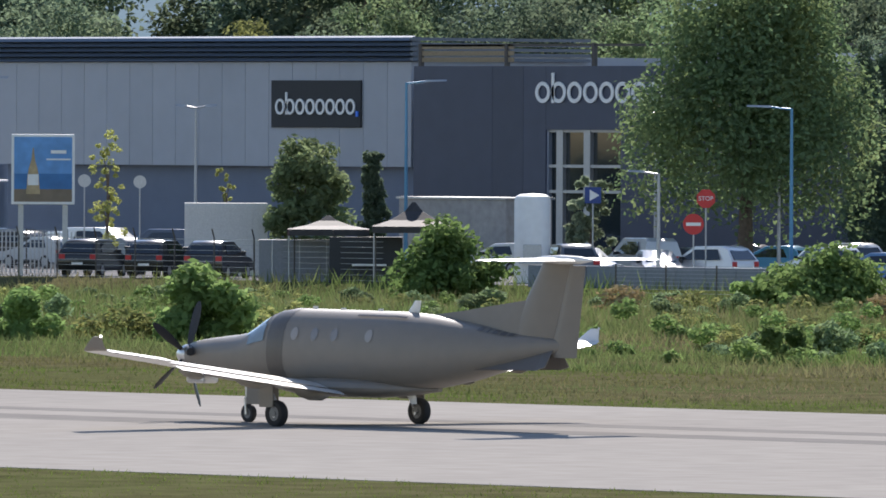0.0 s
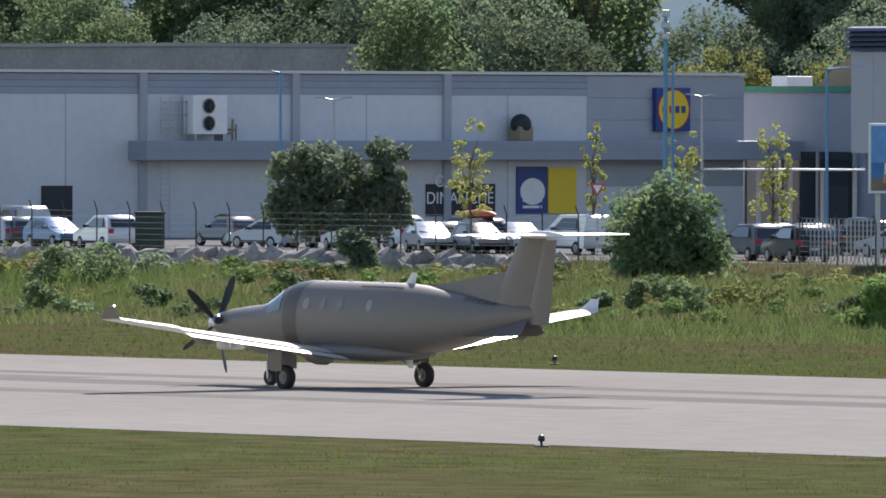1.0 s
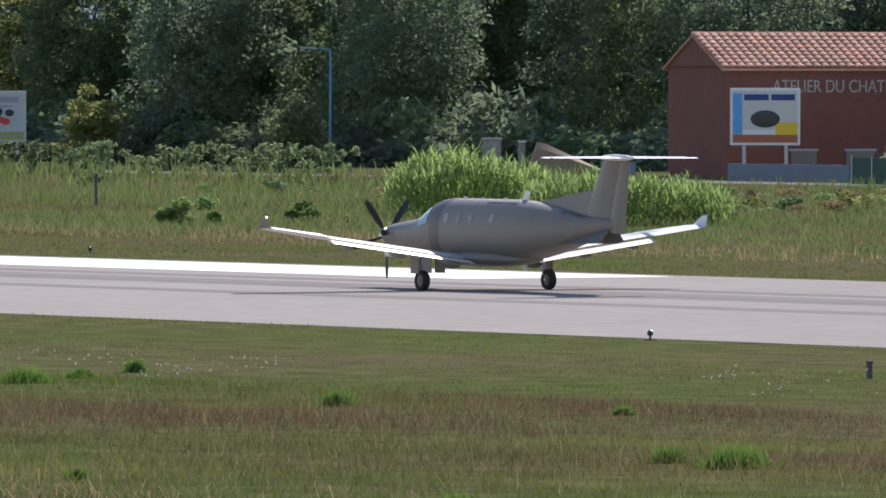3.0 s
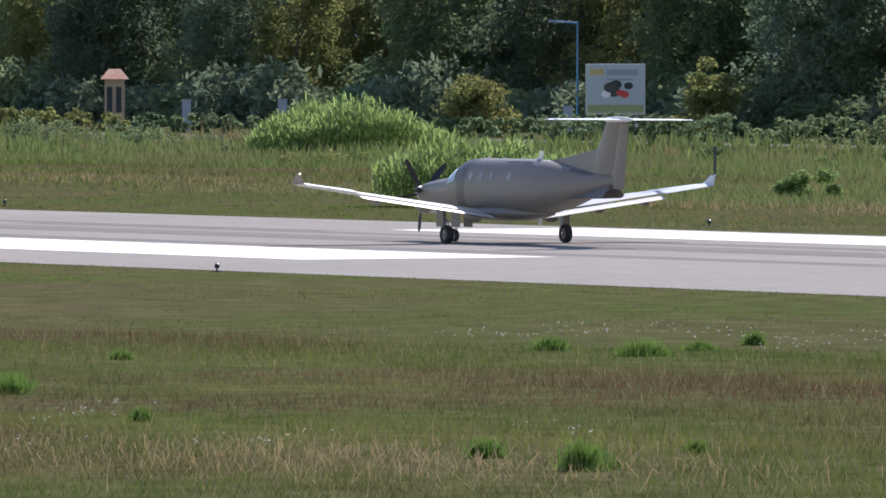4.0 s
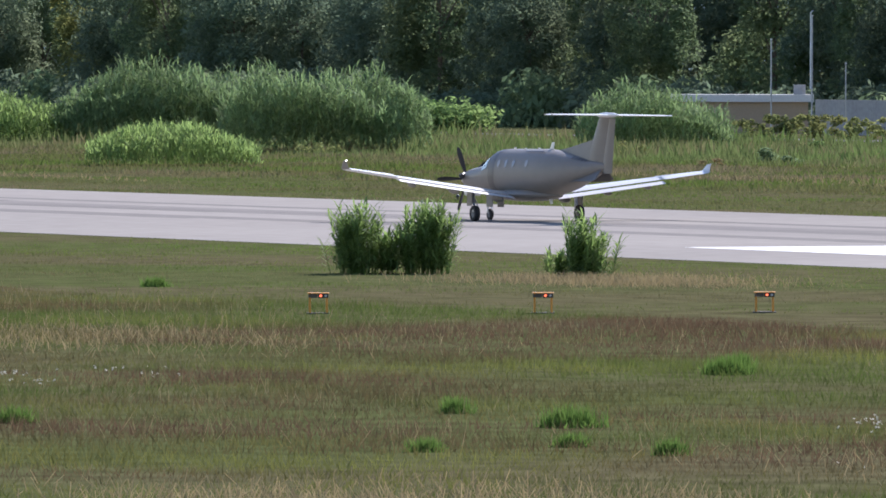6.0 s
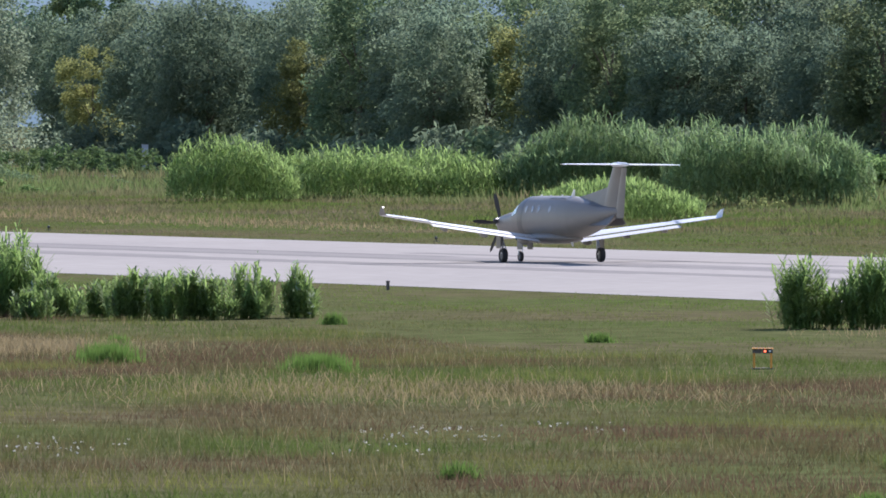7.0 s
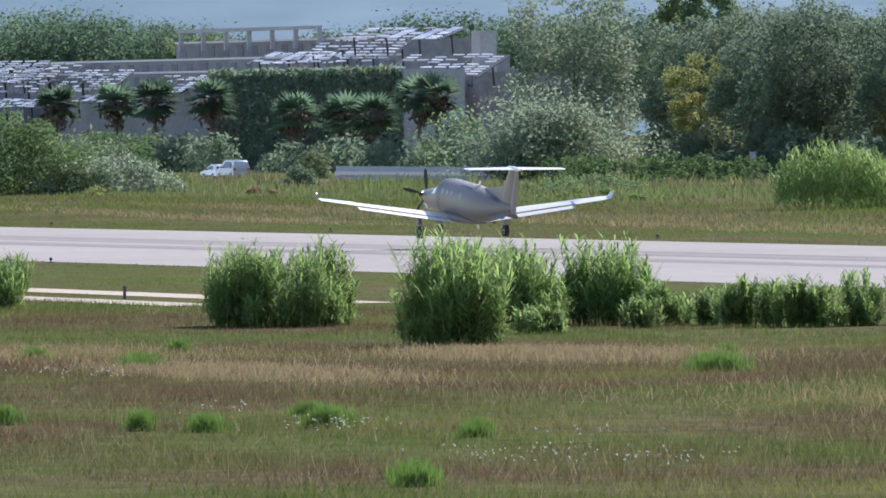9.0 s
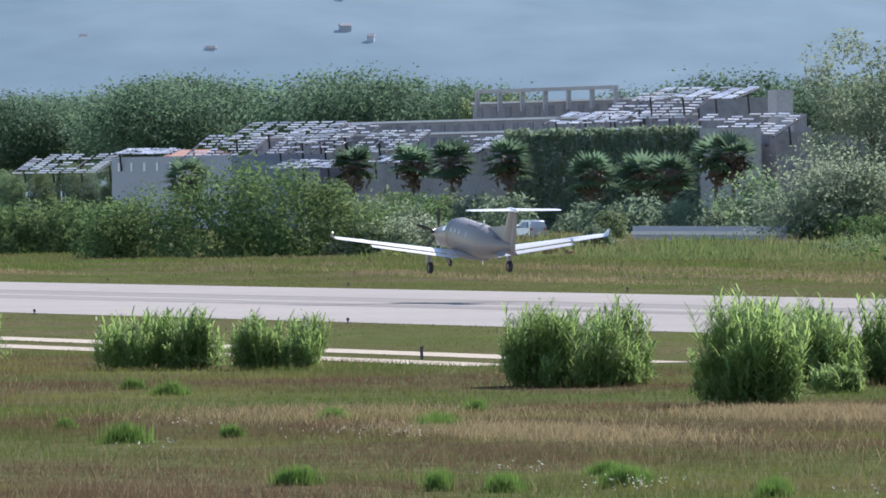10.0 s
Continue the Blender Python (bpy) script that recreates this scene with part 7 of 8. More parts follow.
# reed banks and scrub beyond the runway
for x, y, h, w, n, m, lab in (
        (-410.36, 225.80, 2.27, 8.86, 620, M_REED, "bright green reed bank beyond the runway"),
        (-574.28, 307.71, 2.7, 10.42, 560, M_REED, "bright green reed bank beyond the runway"),
        (-438.16, 271.91, 2.63, 7.50, 480, M_REED, "bright green reed bank beyond the runway"),
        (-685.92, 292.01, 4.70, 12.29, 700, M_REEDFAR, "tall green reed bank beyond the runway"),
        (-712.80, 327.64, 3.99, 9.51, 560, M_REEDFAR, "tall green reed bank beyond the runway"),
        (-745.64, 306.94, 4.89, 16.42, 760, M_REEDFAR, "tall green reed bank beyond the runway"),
        (-741.71, 276.28, 3.84, 8.25, 520, M_REED, "bright green reed bank beyond the runway"),
        (-753.22, 291.43, 3.21, 16.84, 760, M_REED, "bright green reed bank beyond the runway"),
        (-616.00, 252.53, 2.00, 9.04, 420, M_REED, "bright green reed bank beyond the runway"),
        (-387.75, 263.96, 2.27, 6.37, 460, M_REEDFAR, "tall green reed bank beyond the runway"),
        (-415.83, 265.31, 2.03, 8.13, 460, M_REED, "bright green reed bank beyond the runway"),
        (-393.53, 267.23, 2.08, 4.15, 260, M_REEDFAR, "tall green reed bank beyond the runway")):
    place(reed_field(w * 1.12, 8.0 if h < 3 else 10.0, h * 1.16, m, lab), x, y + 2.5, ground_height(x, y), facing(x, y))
# large bush masses at the far end
for x, y, h, w, d, m, n, lab in (
        (-967.42, 281.09, 7.5, 27.35, 12, L_HEDGE, 12000, "broad dark green thicket beside the field"),
        (-1048.95, 285.57, 4.74, 17.92, 10, L_HEDGE, 7000, "broad dark green thicket beside the field"),
        (-1045.74, 315.99, 4.77, 14.30, 7, L_GREY, 3800, "silvery low thicket beside the field"),
        (-1029.57, 289.43, 2.49, 6.22, 5, L_GREY, 1200, "silvery low bush beside the field"),
        (-960.45, 293.47, 3.21, 13.15, 6, L_GREY, 2400, "silvery low thicket beside the field"),
        (-986.32, 319.24, 2.51, 3.02, 3, L_DEEP, 700, "small dark conifer bush by the road"),
        (-1129.74, 367.18, 3.17, 4.03, 3, L_MID, 700, "small green bush by the road"),
        (-282.90, 260.33, 2.33, 3.08, 4, L_BRIGHT, 2600, "loose green scrub bush in the rough grass"),
        (-287.87, 256.92, 1.59, 2.43, 4, L_BRIGHT, 1500, "bright green scrub in the rough grass"),
        (-325.94, 323.72, 0.89, 6.24, 4, L_MID, 1600, "low green scrub in the rough grass"),
        (-247.79, 252.63, 1.03, 3.43, 4, L_BRIGHT, 1300, "low bright green scrub in the rough grass"),
        (-369.67, 286.61, 1.70, 4.31, 4, L_MID, 1600, "low green scrub on the ditch bank"),
        (-406.38, 330.50, 2.29, 2.29, 2, L_DEEP, 1000, "dark small bush by the fence"),
        (-309.35, 265.08, 1.19, 4.94, 4, L_MID, 1500, "low green scrub in the rough grass"),
        (-453.82, 334.21, 1.50, 7.65, 3, L_YELLOW, 1700, "yellow dry scrub above the stone bank"),
        (-476.66, 340.46, 1.36, 7.95, 3, L_YELLOW, 1500, "yellow dry scrub above the stone bank"),
        (-371.30, 265.20, 1.22, 4.87, 3, L_MID, 1500, "low green scrub on the ditch bank"),
        (-314.28, 223.44, 0.56, 1.50, 2, L_BRIGHT, 500, "bright green tuft in the verge"),
        (-504.28, 344.21, 0.89, 15.39, 3, M_STRAW, 2200, "dry straw-coloured scrub along the road"),
        (-488.21, 320.56, 0.79, 9.34, 3, M_STRAW, 1600, "dry straw-coloured scrub along the road"),
        (-494.46, 395.40, 1.29, 5.83, 1.5, M_STRAW, 1100, "dry brown planting by the car park"),
        (-429.68, 260.91, 0.85, 2.92, 3, L_BRIGHT, 600, "bright green tuft in the verge"),
        (-423.15, 251.36, 1.19, 4.06, 3, L_BRIGHT, 800, "bright green scrub in the rough grass"),
        (-603.42, 330.51, 1.33, 10.01, 3, L_MID, 1400, "low green scrub in the rough grass"),
        (-657.22, 334.18, 1.97, 20.02, 4, L_MID, 2600, "low green scrub before the hedge"),
        (-906.16, 317.67, 1.86, 12.10, 4, L_MID, 1500, "low green scrub before the hedge"),
        (-1136.57, 394.11, 1.63, 7.00, 3, L_YELLOW, 700, "reddish dry scrub before the hedge")):
    place(shrub("thicket" if w > 9 else "bush", w, d, h, m, int(n * (2.1 if h > 2.2 else 1.6)), 0.19 if h > 4 else 0.16 if h > 2.2 else 0.12, lab, "bush"), x, y, ground_height(x, y), facing(x, y))


# scattered scrub in the rough ground between runway and road
scrub = [shrub("scrub", 3.4, 2.4, 1.0, m, 900, 0.085, lab, "bush", kind="stuff") for m, lab in ((L_MID, "low green scrub in the rough ground"), (L_BRIGHT, "low bright green scrub in the rough ground"), (L_YELLOW, "low yellowing scrub in the rough ground"), (M_STRAW, "dry brown weed patch in the rough ground"), (L_GREY, "low grey-green scrub in the rough ground"))]
for k in range(210):
    u = scrub[k] if k < 5 else copy_thing(scrub[trng.choice((0, 0, 1, 1, 2, 2, 3))], pose(0, 0, 0))
    x = trng.uniform(-470, -240) if k < 120 else trng.uniform(-1000, -470)
    y = trng.uniform(285, 345)
    s = trng.uniform(0.5, 1.25)
    u.matrix_world = pose(x, y, ground_height(x, y), 0, 0, trng.uniform(0, 360)) @ Matrix.Diagonal((s * trng.uniform(0.9, 1.7), s * 1.3, s * trng.uniform(0.6, 1.0), 1))


for k in range(110):
    y, b = trng.uniform(246, 318), radians(trng.uniform(36.5, 46.3))
    u = copy_thing(scrub[trng.choice((0, 1, 1, 1, 2))], pose(0, 0, 0))
    w = trng.uniform(0.35, 0.95)
    u.matrix_world = pose(-y / math.tan(b), y, ground_height(0, y), 0, 0, trng.uniform(0, 360)) @ Matrix.Diagonal((w * 1.5, w * 1.5, w * trng.uniform(0.9, 1.4), 1))


# ---- huts before the wood ----
def hut(x, y, w, h, m, lab, tiled=True):
    u = empty("garden_hut", pose(x, y, 0.25, 0, 0, facing(x, y)), lab, "hut")
    part("wall", boxed(-w / 2, 0, 0, w / 2, 3, h), m, u)
    bm = bmesh.new()
    loft(bm, [[(-w / 2 - 0.3, -0.3, h), (w / 2 + 0.3, -0.3, h), (w / 2 + 0.3, 3.3, h), (-w / 2 - 0.3, 3.3, h)], [(-w * 0.3, 1.2, h + 0.7), (w * 0.3, 1.2, h + 0.7), (w * 0.3, 1.8, h + 0.7), (-w * 0.3, 1.8, h + 0.7)]])
    part("roof", bm, M_TILE, u, "clay tile roof")
    for s in (-0.25, 0.2):
        part("window", boxed(s * w - w * 0.13, -0.05, h * 0.35, s * w + w * 0.13, 0.0, h * 0.85), M_BLACK, u)


M_SAND = mat("sand_render", (0.40, 0.30, 0.20), 0.9, vary=0.1)
hut(-749.56, 370, 3.85, 3.00, M_SAND, "small ochre hut with clay tile roof")
hut(-715.46, 368, 1.40, 3.53, M_SAND, "narrow ochre hut with clay tile roof")
lowb = empty("low_villa", pose(-791.81, 374, 0.25, 0, 0, facing(-791.81, 374)), "low villa with pale roof behind the hedge", "house")
part("wall", boxed(-5, 0, 0, 5, 5, 2.40), M_SAND, lowb)
part("roof", boxed(-5.4, -0.4, 2.40, 5.4, 5.4, 2.95), M_ROOFMEM, lowb, "pale flat roof")
part("chimney", boxed(3.9, 1, 2.95, 4.8, 2, 3.70), M_CONCRETE, lowb, "round pale chimney")
gb = empty("garden_wall", pose(0, 0, 0), "long grey garden wall before the wood", "wall", kind="structure")
part("wall_body", boxed(-783.22, 376, 0.2, -766.48, 376.3, 2.87), M_CONCRETE, gb)
for x, y, z in ((-687.06, 366, 2.86), (-644.75, 364, 2.65), (-992.33, 364.5, 3.26), (-697.09, 364, 2.77)):
    u = empty("utility_box", pose(x, y, 0.25, 0, 0, facing(x, y)), "pale utility cabinet beside the hedge", "cabinet")
    part("casing", boxed(-0.3, 0, 0, 0.3, 0.4, z - 0.6, 0.03), M_BLUEGREY, u)
    part("lid", boxed(-0.34, -0.04, z - 0.6, 0.34, 0.44, z - 0.54), M_BLUEGREY, u)

for x, y, z, r in ((-773.38, 371, 9.04, 0.075), (-782.46, 372, 7.30, 0.06), (-755.09, 371, 5.01, 0.06), (-767.65, 371, 5.56, 0.05)):
    u = empty("mast", pose(x, y, 0.25), "thin pale steel mast before the wood", "mast")
    part("shaft", tubed(((0, 0, 0), (0, 0, z - 0.25), r)), M_GALV, u)
    part("finial", tubed(((0, 0, z - 0.25), (0, 0, z - 0.15), r * 1.6)), M_ROOFMEM, u)
    part("base_plate", boxed(-0.2, -0.2, 0, 0.2, 0.2, 0.04), M_GALV, u)


# ---- terraced apartment building far down the runway ----
M_OLDWALL = mat("weathered_concrete", (0.27, 0.262, 0.255), 0.9, vary=0.18, scale=0.15, fine=1.2, second=(0.21, 0.205, 0.20))


def terraces():
    b = empty("terraced_building", pose(0, 0, 0), "grey terraced building with slatted pergolas", "apartment building")
    Y = 430.0
    blocks = (("storey", -1425.56, -1288.72, Y, 0.2, 10.09), ("storey", -1495.13, -1306.70, Y + 6, 0.2, 12.03),
              ("storey", -1475.69, -1325.76, Y + 12, 0.2, 13.67), ("storey", -1434.76, -1355.79, Y + 18, 0.2, 15.91),
              ("storey", -1312.70, -1284.63, Y + 8, 0.2, 11.42))
    for n, x0, x1, y, z0, z1 in blocks:
        st = part(n, boxed(x0, y, z0, x1, y + 14, z1), M_OLDWALL, b, "pale concrete storey")
        part("coping", boxed(x0 - 0.2, y - 0.2, z1, x1 + 0.2, y + 0.3, z1 + 0.25), M_ROOFMEM, st, "white coping")
        n_w = int((x1 - x0) / 6)
        for k in range(n_w):
            xx = x0 + (k + 0.5) * (x1 - x0) / n_w
            part("window", boxed(xx - 1.2, y - 0.05, z1 - 1.7, xx + 1.2, y, z1 - 0.4), M_DARKPANEL, st, "dark window")
    # pergola frames on the roof
    for x0, x1, z0, z1 in ((-1427.14, -1369.77, 14.89, 17.24),):
        for k in range(7):
            xx = x0 + (x1 - x0) * k / 6
            part("frame_post", boxed(xx - 0.3, 446, z0, xx + 0.3, 446.5, z1), M_CONCRETE, b)
        part("frame_beam", boxed(x0, 446, z1, x1, 446.6, z1 + 0.45), M_CONCRETE, b, "concrete roof beam")
    part("tower", boxed(-1293.16, 440, 0.2, -1289.88, 442, 16.30), M_CONCRETE, b, "slim concrete tower")
    # green wall block
    gx0, gx1 = -1345.73, -1272.18
    zt = 11.84
    g = part("ivy_block", boxed(gx0, 424.6, 0.2, gx1, 432, zt), M_CONCRETE, b)
    n = 9500
    p = np.stack([RNG.uniform(gx0, gx1, n), 424.3 + RNG.normal(0, 0.15, n), RNG.uniform(0.3, zt + 0.35, n)], 1)
    v, f = leaves(p, 0.42, 0.5, 0.9)
    soup("ivy_cover", v, f, L_DEEP, g)["kind"] = "stuff"
    # blue-grey wing with small square windows
    wx0, wx1 = -1508.04, -1475.33
    wz = 9.77
    wing_ = part("grey_wing", boxed(wx0, 420, 0.2, wx1 + 25, 432, wz), M_BLUEGREY, b, "blue-grey wing wall")
    for k in range(5):
        xx = wx0 + (wx1 - wx0) * (k + 0.6) / 5.2
        part("window", boxed(xx - 0.42, 419.9, wz - 1.9, xx + 0.42, 420.0, wz - 0.75), M_WHITE, wing_, "small pale window")
    bm = bmesh.new()
    rx0, rx1, rz = -1499.03, -1480.65, 10.16
    loft(bm, [[(x, 424, rz - 0.5), (x, 427, rz + 0.5), (x, 430, rz - 0.5)] for x in (rx0, rx1)])
    part("tile_roof", bm, M_TILE, b, "small clay tile roof")
    return b


terraces()
slat_mesh, beam_mesh = None, None
for x, y, z, w, d, rise in ((-1534.64, 421, 9.06, 24, 9, 1.5), (-1500.37, 423, 10.56, 16, 5, 0.4), (-1467.20, 424, 10.78, 17, 10, 2.0),
                            (-1446.15, 426, 12.63, 26, 10, 1.6), (-1432.37, 426, 8.52, 20, 7, 0.6), (-1440.03, 428, 11.47, 18, 9, 1.8), (-1403.30, 427, 11.22, 15, 9, 1.6), (-1399.27, 428, 9.05, 16, 6, 0.6),
                            (-1374.77, 430, 10.65, 16, 8, 1.2), (-1323.78, 436, 14.65, 22, 10, 2.0), (-1318.69, 440, 16.25, 24, 8, 0.8), (-1347.94, 437, 13.64, 22, 8, 0.8),
                            (-1280.23, 432, 12.20, 24, 10, 1.6), (-1451.51, 434, 12.41, 20, 9, 1.5)):
    w, d = w * 0.5, d * 0.8
    pg = empty("slatted_pergola", pose(x, y, z, 0, 0, facing(x, y, -14)), "weathered metal pergola with glinting slats on a terrace", "pergola", "terrace pergolas")
    n = 10
    for k in range(n):
        yy = -d / 2 + d * k / (n - 1)
        for q in range(7):
            xx = -w / 2 + w * (q + 0.5) / 7
            if RNG.random() < 0.36:
                continue
            if slat_mesh is None:
                ob = part("slat", boxed(-0.5, -0.16, -0.04, 0.5, 0.16, 0.04), mat("bleached_metal", (0.70, 0.69, 0.67), 0.38, 0.7, vary=0.2, scale=0.5, fine=3, obj=0.3), pg)
                slat_mesh = ob.data
            else:
                ob = new("slat", slat_mesh)
                ob.parent = pg
            ob.matrix_basis = pose(xx + yy * 0.25, yy, rise * (k / (n - 1) - 0.5) * 1.6, RNG.uniform(10, 30), RNG.uniform(-3, 3), 0) @ Matrix.Diagonal((w / 7 * 0.78, 1.0, 1, 1))
    for q in range(4):
        xx = -w / 2 + w * q / 3
        part("beam", tubed(((xx - d * 0.12, -d / 2, -rise * 0.8 - 0.15), (xx + d * 0.12, d / 2, rise * 0.8 - 0.15), 0.12), seg=6), M_DARKMETAL, pg)
        part("strut", tubed(((xx, 0, -0.2), (xx, 0.8, -2.6), 0.13), seg=6), M_DARKMETAL, pg)


def palm(x, y, h):
    p = empty("palm_tree", pose(x, y, 0.25, 0, 0, trng.uniform(0, 360)), "fan palm with shaggy trunk and drooping fronds", "palm", "palms by the building")
    part("trunk", trunk_mesh(h, 0.35, 0, 1), M_BARK, p, "shaggy brown trunk")
    pts = RNG.normal(0, 1, (260, 3)) * np.array([0.7, 0.7, 1.0]) + np.array([0, 0, h - 1.3])
    v, f = leaves(pts, 0.35, 0, 1.6)
    soup("dead_fronds", v, f, M_BARK, p)["kind"] = "stuff"
    vs, fs = [], []
    for k in range(34):
        a, e = RNG.uniform(0, math.tau), RNG.uniform(-0.5, 1.2)
        d = np.array([math.cos(a) * math.cos(e), math.sin(a) * math.cos(e), math.sin(e)])
        s = np.array([-math.sin(a), math.cos(a), 0])
        c = np.array([0, 0, h - 0.5]) + d * 1.5
        for q in range(9):
            g = (q - 4) * 0.30
            t = c + (d * math.cos(g) + s * math.sin(g)) * 2.3 - np.array([0, 0, 0.25 + 0.1 * abs(q - 4)])
            w = (s * math.cos(g) - d * math.sin(g)) * 0.20
            i = len(vs)
            vs += [c - w * 0.3, c + w * 0.3, (c + t) / 2 + w, t, (c + t) / 2 - w]
            fs += [[i, i + 1, i + 2, i + 4], [i + 4, i + 2, i + 3, i + 3]]
    fs = np.array(fs)
    vs = np.array(vs)
    soup("fronds", vs, np.concatenate([fs[::2, [0, 1, 2]], fs[::2, [0, 2, 3]], fs[1::2, [0, 1, 2]]]), L_PINE, p)["kind"] = "stuff"


for x, z in ((-1355.69, 8.70), (-1331.19, 8.92), (-1315.30, 9.17), (-1293.42, 9.08), (-1261.45, 7.32),
             (-1242.83, 7.37), (-1233.70, 7.21), (-1216.89, 9.11), (-1211.15, 9.24), (-1429.58, 7.59)):
    palm(x, 408, z - 0.6)
for x0, x1, h in ((-1326.10, -1268.06, 4.6), (-1251.12, -1168.54, 3.8)):
    for k in range(5):
        place(shrub("thicket", (x1 - x0) / 4.5, 5, h * trng.uniform(0.8, 1.1), L_DEEP, 1500, 0.3, "dark green planting below the palms", "bush"), x0 + (x1 - x0) * (k + 0.5) / 5, 402, 0.25)
# roadside rail and parked white light aircraft-like van by the road
rail = empty("guard_rail", pose(0, 0, 0), "pale steel guard rail along the road", "guard rail", kind="structure")
for x0, x1 in ((-1095.17, -1048.83),):
    part("rail", boxed(x0, 358.2, 0.75, x1, 358.3, 1.1), M_GALV, rail)
    part("low_wall", boxed(x0, 358.35, 0.25, x1, 358.6, 1.6), M_BLUEGREY, rail)
copy_thing(made_cars[("van", "silver")], pose(-1124.64, 357, 0.27, 0, 0, 185))
copy_thing(made_cars[("hatch", "white")], pose(-1130.33, 357, 0.27, 0, 0, 185))
# umbrella pines beyond, tall trees behind the terraces
for k in range(34):
    px = -1648.48 - k * 16 - trng.uniform(0, 8)
    forest_tree("pine", px, 520 + trng.uniform(-40, 60), trng.uniform(1.45, 1.75), 0.3)
for k in range(26):
    forest_tree("pine", -1500 - trng.uniform(0, 700), 470 + trng.uniform(0, 130), trng.uniform(1.4, 1.7), 0.3)
for x in (-1479.49, -1468.19, -1460.74):
    forest_tree("pop", x, 462, trng.uniform(0.85, 0.95))
for k in range(14):
    forest_tree(trng.choice(("oak", "elm", "ash")), -1610.45 - k * 7.5, 446 + trng.uniform(-3, 8), trng.uniform(0.42, 0.55))
for x in (-1229.11, -1221.63, -1210.58):
    forest_tree("pop", x, 442, trng.uniform(1.1, 1.2))


# ---- distant hills ----
HILL_N, HILL_R = 80, 10


def hill_point(i, j):
    """A corner of the hillside's grid: i along the arc, j up the slope."""
    a = radians(4 + 110 * i / (HILL_N - 1))
    r = 2900 + 130 * j
    crest = 190 + 60 * math.sin(a * 9) + 40 * math.sin(a * 23 + 1)
    h = crest * (j / (HILL_R - 1)) ** 0.9 + 8 * noise.noise((i * 0.7, j * 0.9, 0))
    return Vector((-math.cos(a) * r, math.sin(a) * r, max(0.1, h) if j else -2))


def hills():
    bm = bmesh.new()
    g = [[bm.verts.new(hill_point(i, j)) for i in range(HILL_N)] for j in range(HILL_R)]
    for a, b in zip(g, g[1:]):
        for i in range(HILL_N - 1):
            bm.faces.new((a[i], a[i + 1], b[i + 1], b[i]))
    return tagged(link_bm("hill_backdrop", bm, M_HAZE, True), "distant wooded hills with blue haze painted into their colour", "hills", kind="structure")


hills()
# House and roof colours greyed towards the hill, as painted haze
M_FARHOUSE = mat("far_house", (0.40, 0.42, 0.44), 0.9, vary=0.1, obj=0.25)
M_FARROOF = mat("far_roof", (0.27, 0.26, 0.27), 0.9, vary=0.15, obj=0.2)


def on_hill(u, v):
    i, j = int(u), int(v)
    return hill_point(i, j).lerp(hill_point(i + 1, j), u - i).lerp(hill_point(i, j + 1).lerp(hill_point(i + 1, j + 1), u - i), v - j)


def hillside_house(u, v, w, d, h):
    p = on_hill(u, v)
    house = empty("hillside_house", pose(p.x, p.y, p.z - 0.6, 0, 0, facing(p.x, p.y, trng.uniform(-35, 35))), "pale house with low roof on the far hillside", "house", "hillside houses")
    part("wall", boxed(-w, -d, 0, w, d, h), M_FARHOUSE, house)
    bm = bmesh.new()
    loft(bm, [[(-w - 0.2, -d - 0.3, h), (w + 0.2, -d - 0.3, h), (w + 0.2, d + 0.3, h), (-w - 0.2, d + 0.3, h)], [(-w, -0.1, h + 0.7), (w, -0.1, h + 0.7), (w, 0.1, h + 0.7), (-w, 0.1, h + 0.7)]])
    part("roof", bm, M_FARROOF, house, "clay roof greyed by painted haze")


for k in range(24):
    hillside_house(trng.uniform(7.2, 14.0), trng.uniform(0.7, 2.6), trng.uniform(0.5, 1.6), 1.0, trng.uniform(0.9, 1.6))


# ---- runway lights and approach units ----
def runway_light(x, y, lit=False):
    l = empty("runway_light", pose(x, y, 0), "small runway edge light on a short stem", "runway light", "runway edge lights")
    part("stem", tubed(((0, 0, 0), (0, 0, 0.12), 0.03)), M_WOODDARK, l)
    bm = bmesh.new()
    loft(bm, [[(math.cos(i * math.tau / 10) * r, math.sin(i * math.tau / 10) * r, z) for i in range(10)] for r, z in ((0.07, 0.12), (0.08, 0.17), (0.06, 0.24), (0.02, 0.26))])
    part("lens", bm, M_DARKMETAL, l, "dark glass lens")
    part("base", tubed(((0, 0, 0), (0, 0, 0.03), 0.16), seg=12), M_BLACK, l)


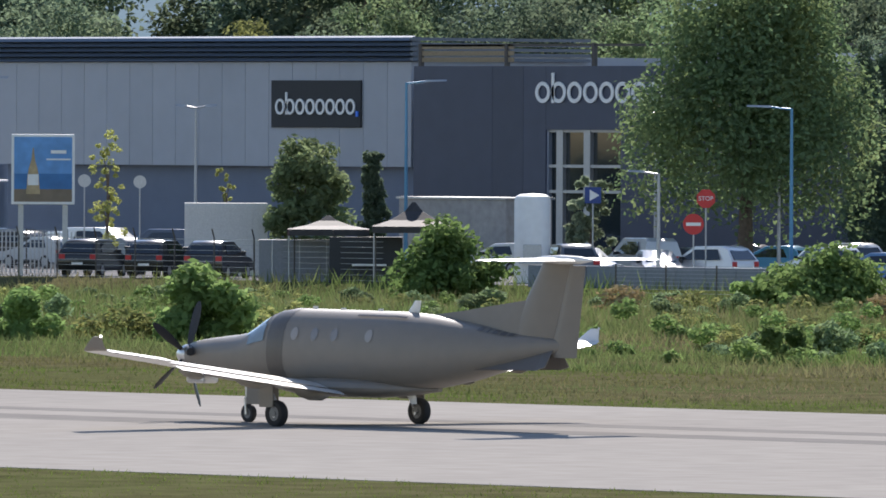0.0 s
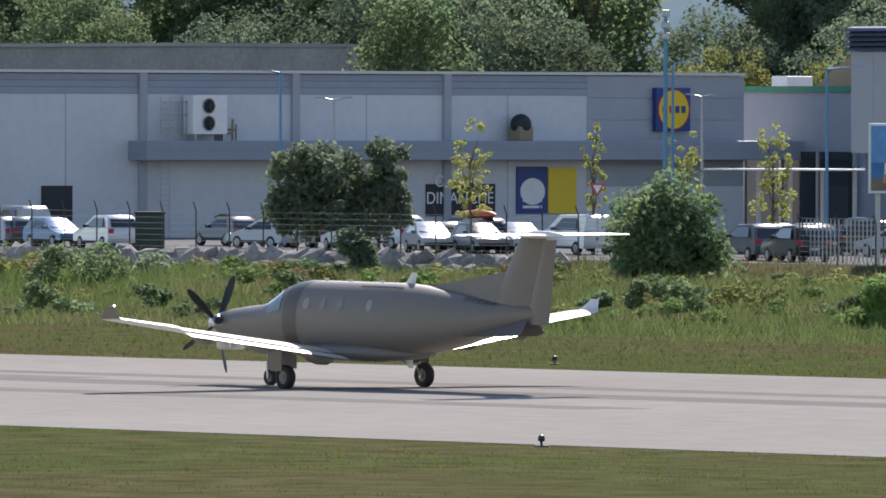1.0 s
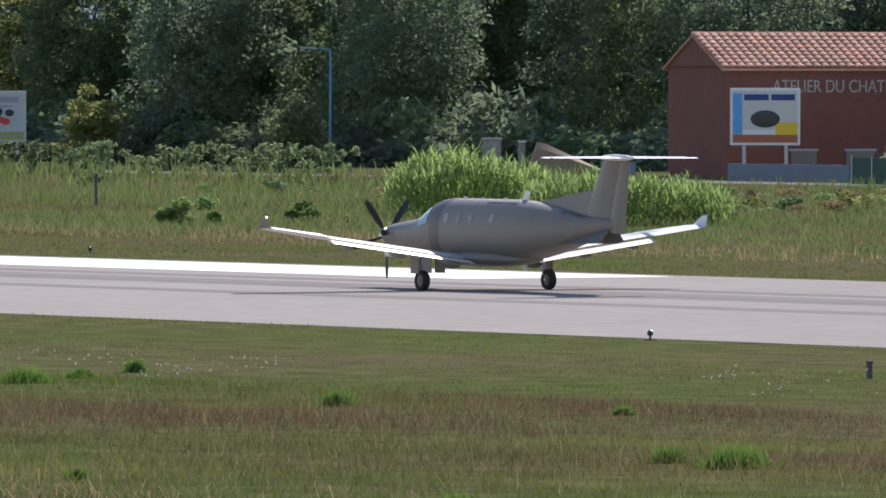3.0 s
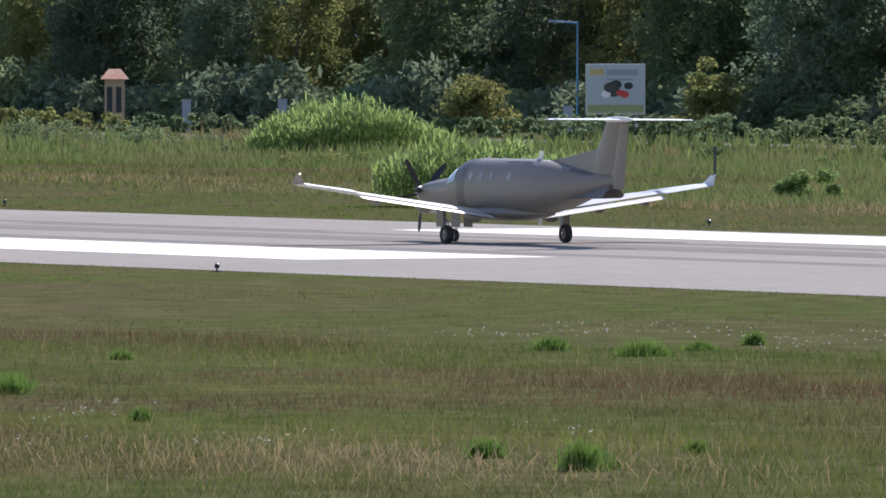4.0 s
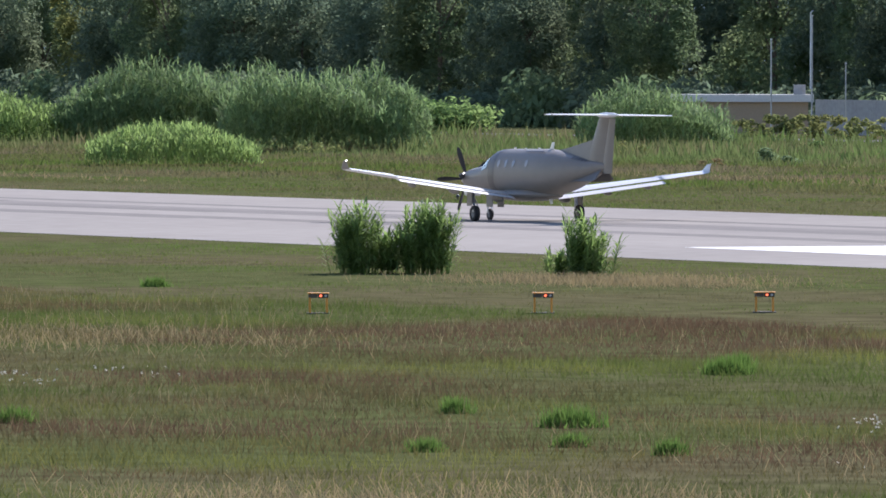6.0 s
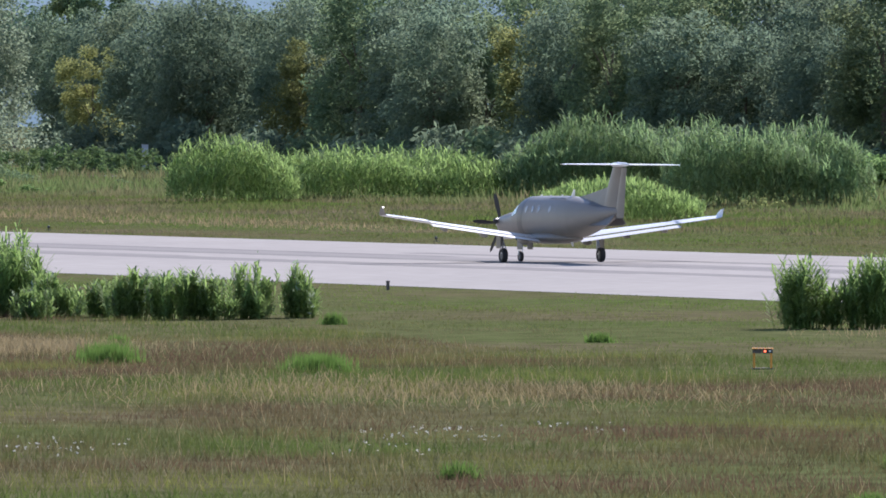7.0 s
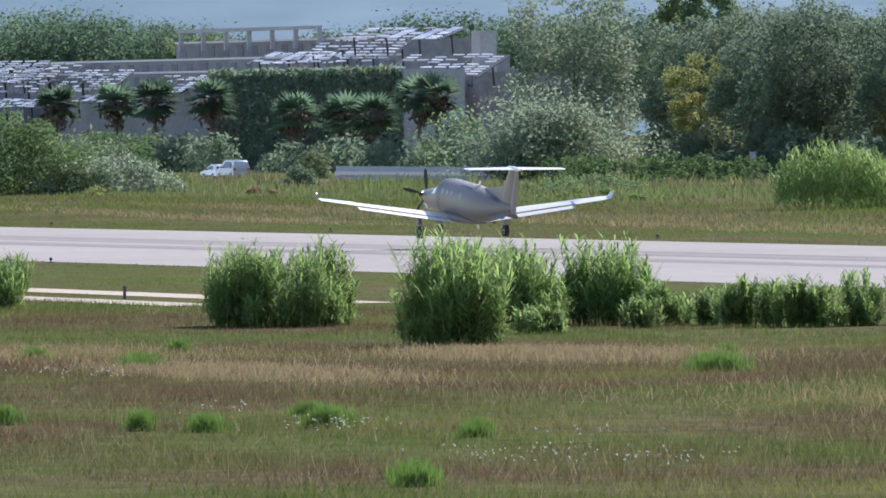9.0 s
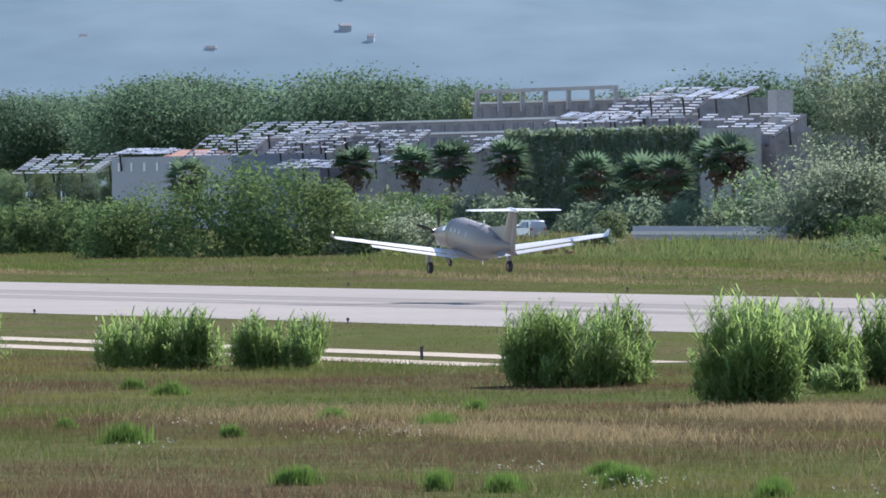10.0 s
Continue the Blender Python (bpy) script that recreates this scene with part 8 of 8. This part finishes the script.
for k in range(14):
    runway_light(-132.0 - 56.6 * k, 158.6)
    runway_light(-137.5 - 56.6 * k, 211.3)
for x, y in ((-277.44, 118.94), (-275.74, 124.56), (-274.53, 130.35), (-276.74, 137.81)):
    u = empty("approach_light_unit", pose(x, y, 0, 0, 0, facing(x, y)), "orange approach slope light unit on thin legs", "approach light", "approach light units")
    u.matrix_world = pose(x, y, 0, 0, 0, facing(x, y)) @ Matrix.Diagonal((1.05, 1.05, 1.12, 1))
    part("housing", boxed(-0.02, -0.2, 0.37, 0.24, 0.2, 0.47, 0.02), M_BLACK, u, "dark lamp housing")
    part("side_box", boxed(-0.26, -0.18, 0.37, -0.03, 0.18, 0.46, 0.02), M_WOODDARK, u, "dark side box")
    part("hood", boxed(-0.28, -0.24, 0.47, 0.26, 0.22, 0.49, 0.01), M_ORANGE, u)
    for s, m in ((0.05, M_LAMP), (0.17, M_GALV)):
        bm = bmesh.new()
        disc(bm, s, -0.215, 0.42, 0.032, 0.026, 0.02, 14)
        part("lamp_lens", bm, m, u, "glowing red lens")
    for sx in (-0.22, 0.2):
        for sy in (-0.15, 0.15):
            part("leg", tubed(((sx, sy, 0), (sx, sy, 0.47), 0.026)), M_ORANGE, u)
    part("foot_slab", boxed(-0.30, -0.22, 0, 0.28, 0.22, 0.03), M_WOODDARK, u)
for x, y, h in ((-420.88, 129.27, 0.45), (-398.96, 156.04, 0.3), (-475.13, 276.20, 1.6), (-213.14, 143.62, 0.35)):
    u = empty("marker_post", pose(x, y, 0), "dark thin marker post in the grass", "marker post")
    part("stake", boxed(-0.05, -0.05, 0, 0.05, 0.05, h, 0.01), M_WOODDARK, u)
    part("cap", boxed(-0.06, -0.06, h, 0.06, 0.06, h + 0.04), M_BLACK, u)


# ---- what moves ----
def motions():
    lift = [(0, 0.0), (8.0, 0.0), (8.2, 0.02), (8.5, 0.19), (9.0, 0.58), (9.5, 0.98), (10.0, 1.60)]
    nose = [(0, 0.0), (7.6, 0.0), (8.0, 0.6), (8.3, 2.4), (8.6, 4.2), (9.0, 5.0), (10.0, 5.6)]

    def at(table, t):
        for (a, p), (b, q) in zip(table, table[1:]):
            if t <= b:
                k = (t - a) / (b - a)
                return p + (q - p) * k
        return table[-1][1]

    # the body settles on its springs as the wings begin to lift
    drift = [(0, 0.21), (0.5, 0.10), (1, -0.05), (2, -0.14), (3.5, -0.25), (4, -0.15), (4.5, 0.05), (5, 0.19), (5.5, 0.11), (7, -0.34), (8, -0.42), (8.5, -0.47), (9, -0.42), (9.5, -0.06), (10, 0.0)]
    squat = [(0, 0.33), (2, 0.27), (5, -0.57), (7.5, -0.5), (8.3, 0.0), (10, 0.0)]
    bank = [(0, -0.18), (2, -0.15), (5, 0.74), (7.5, 0.6), (8.5, 0.4), (10, 0.2)]
    swing = [(0, -1.32), (2, -0.52), (5, 0.37), (10, 0.4)]
    heave = [(0, -0.05), (2, -0.03), (5, 0.07), (10, 0.07)]

    rows = []
    for i in range(41):
        t = i * 0.25
        rows.append((t, pose(-200.17 - 30.478 * t - 1.0 * t * t + at(drift, t), 188.6, at(lift, t) + at(heave, t), at(bank, t), -at(nose, t) - at(squat, t), 180 + at(swing, t))))
    walk(PLANE, rows)
    # five blades, a fifth of a turn and a little less from row to row
    phase = [(0, 161.0), (2.0, 174.0), (3.5, 183.0), (5.0, 192.0), (7.5, 205.0), (10.0, 216.0)]
    walk(PROP, [(k / 30, pose(5.72, 0, 1.60, at(phase, k / 30) + 72 * (k % 5))) for k in range(301)])
    for hub, x, y, r in GEAR:
        rows = []
        for k in range(301):
            t = k / 30
            rows.append((t, pose(x, y, r - at(heave, t) - x * math.sin(radians(at(squat, t))) - y * math.sin(radians(at(bank, t))), 0, 80 * k % 360)))
        walk(hub, rows)


motions()
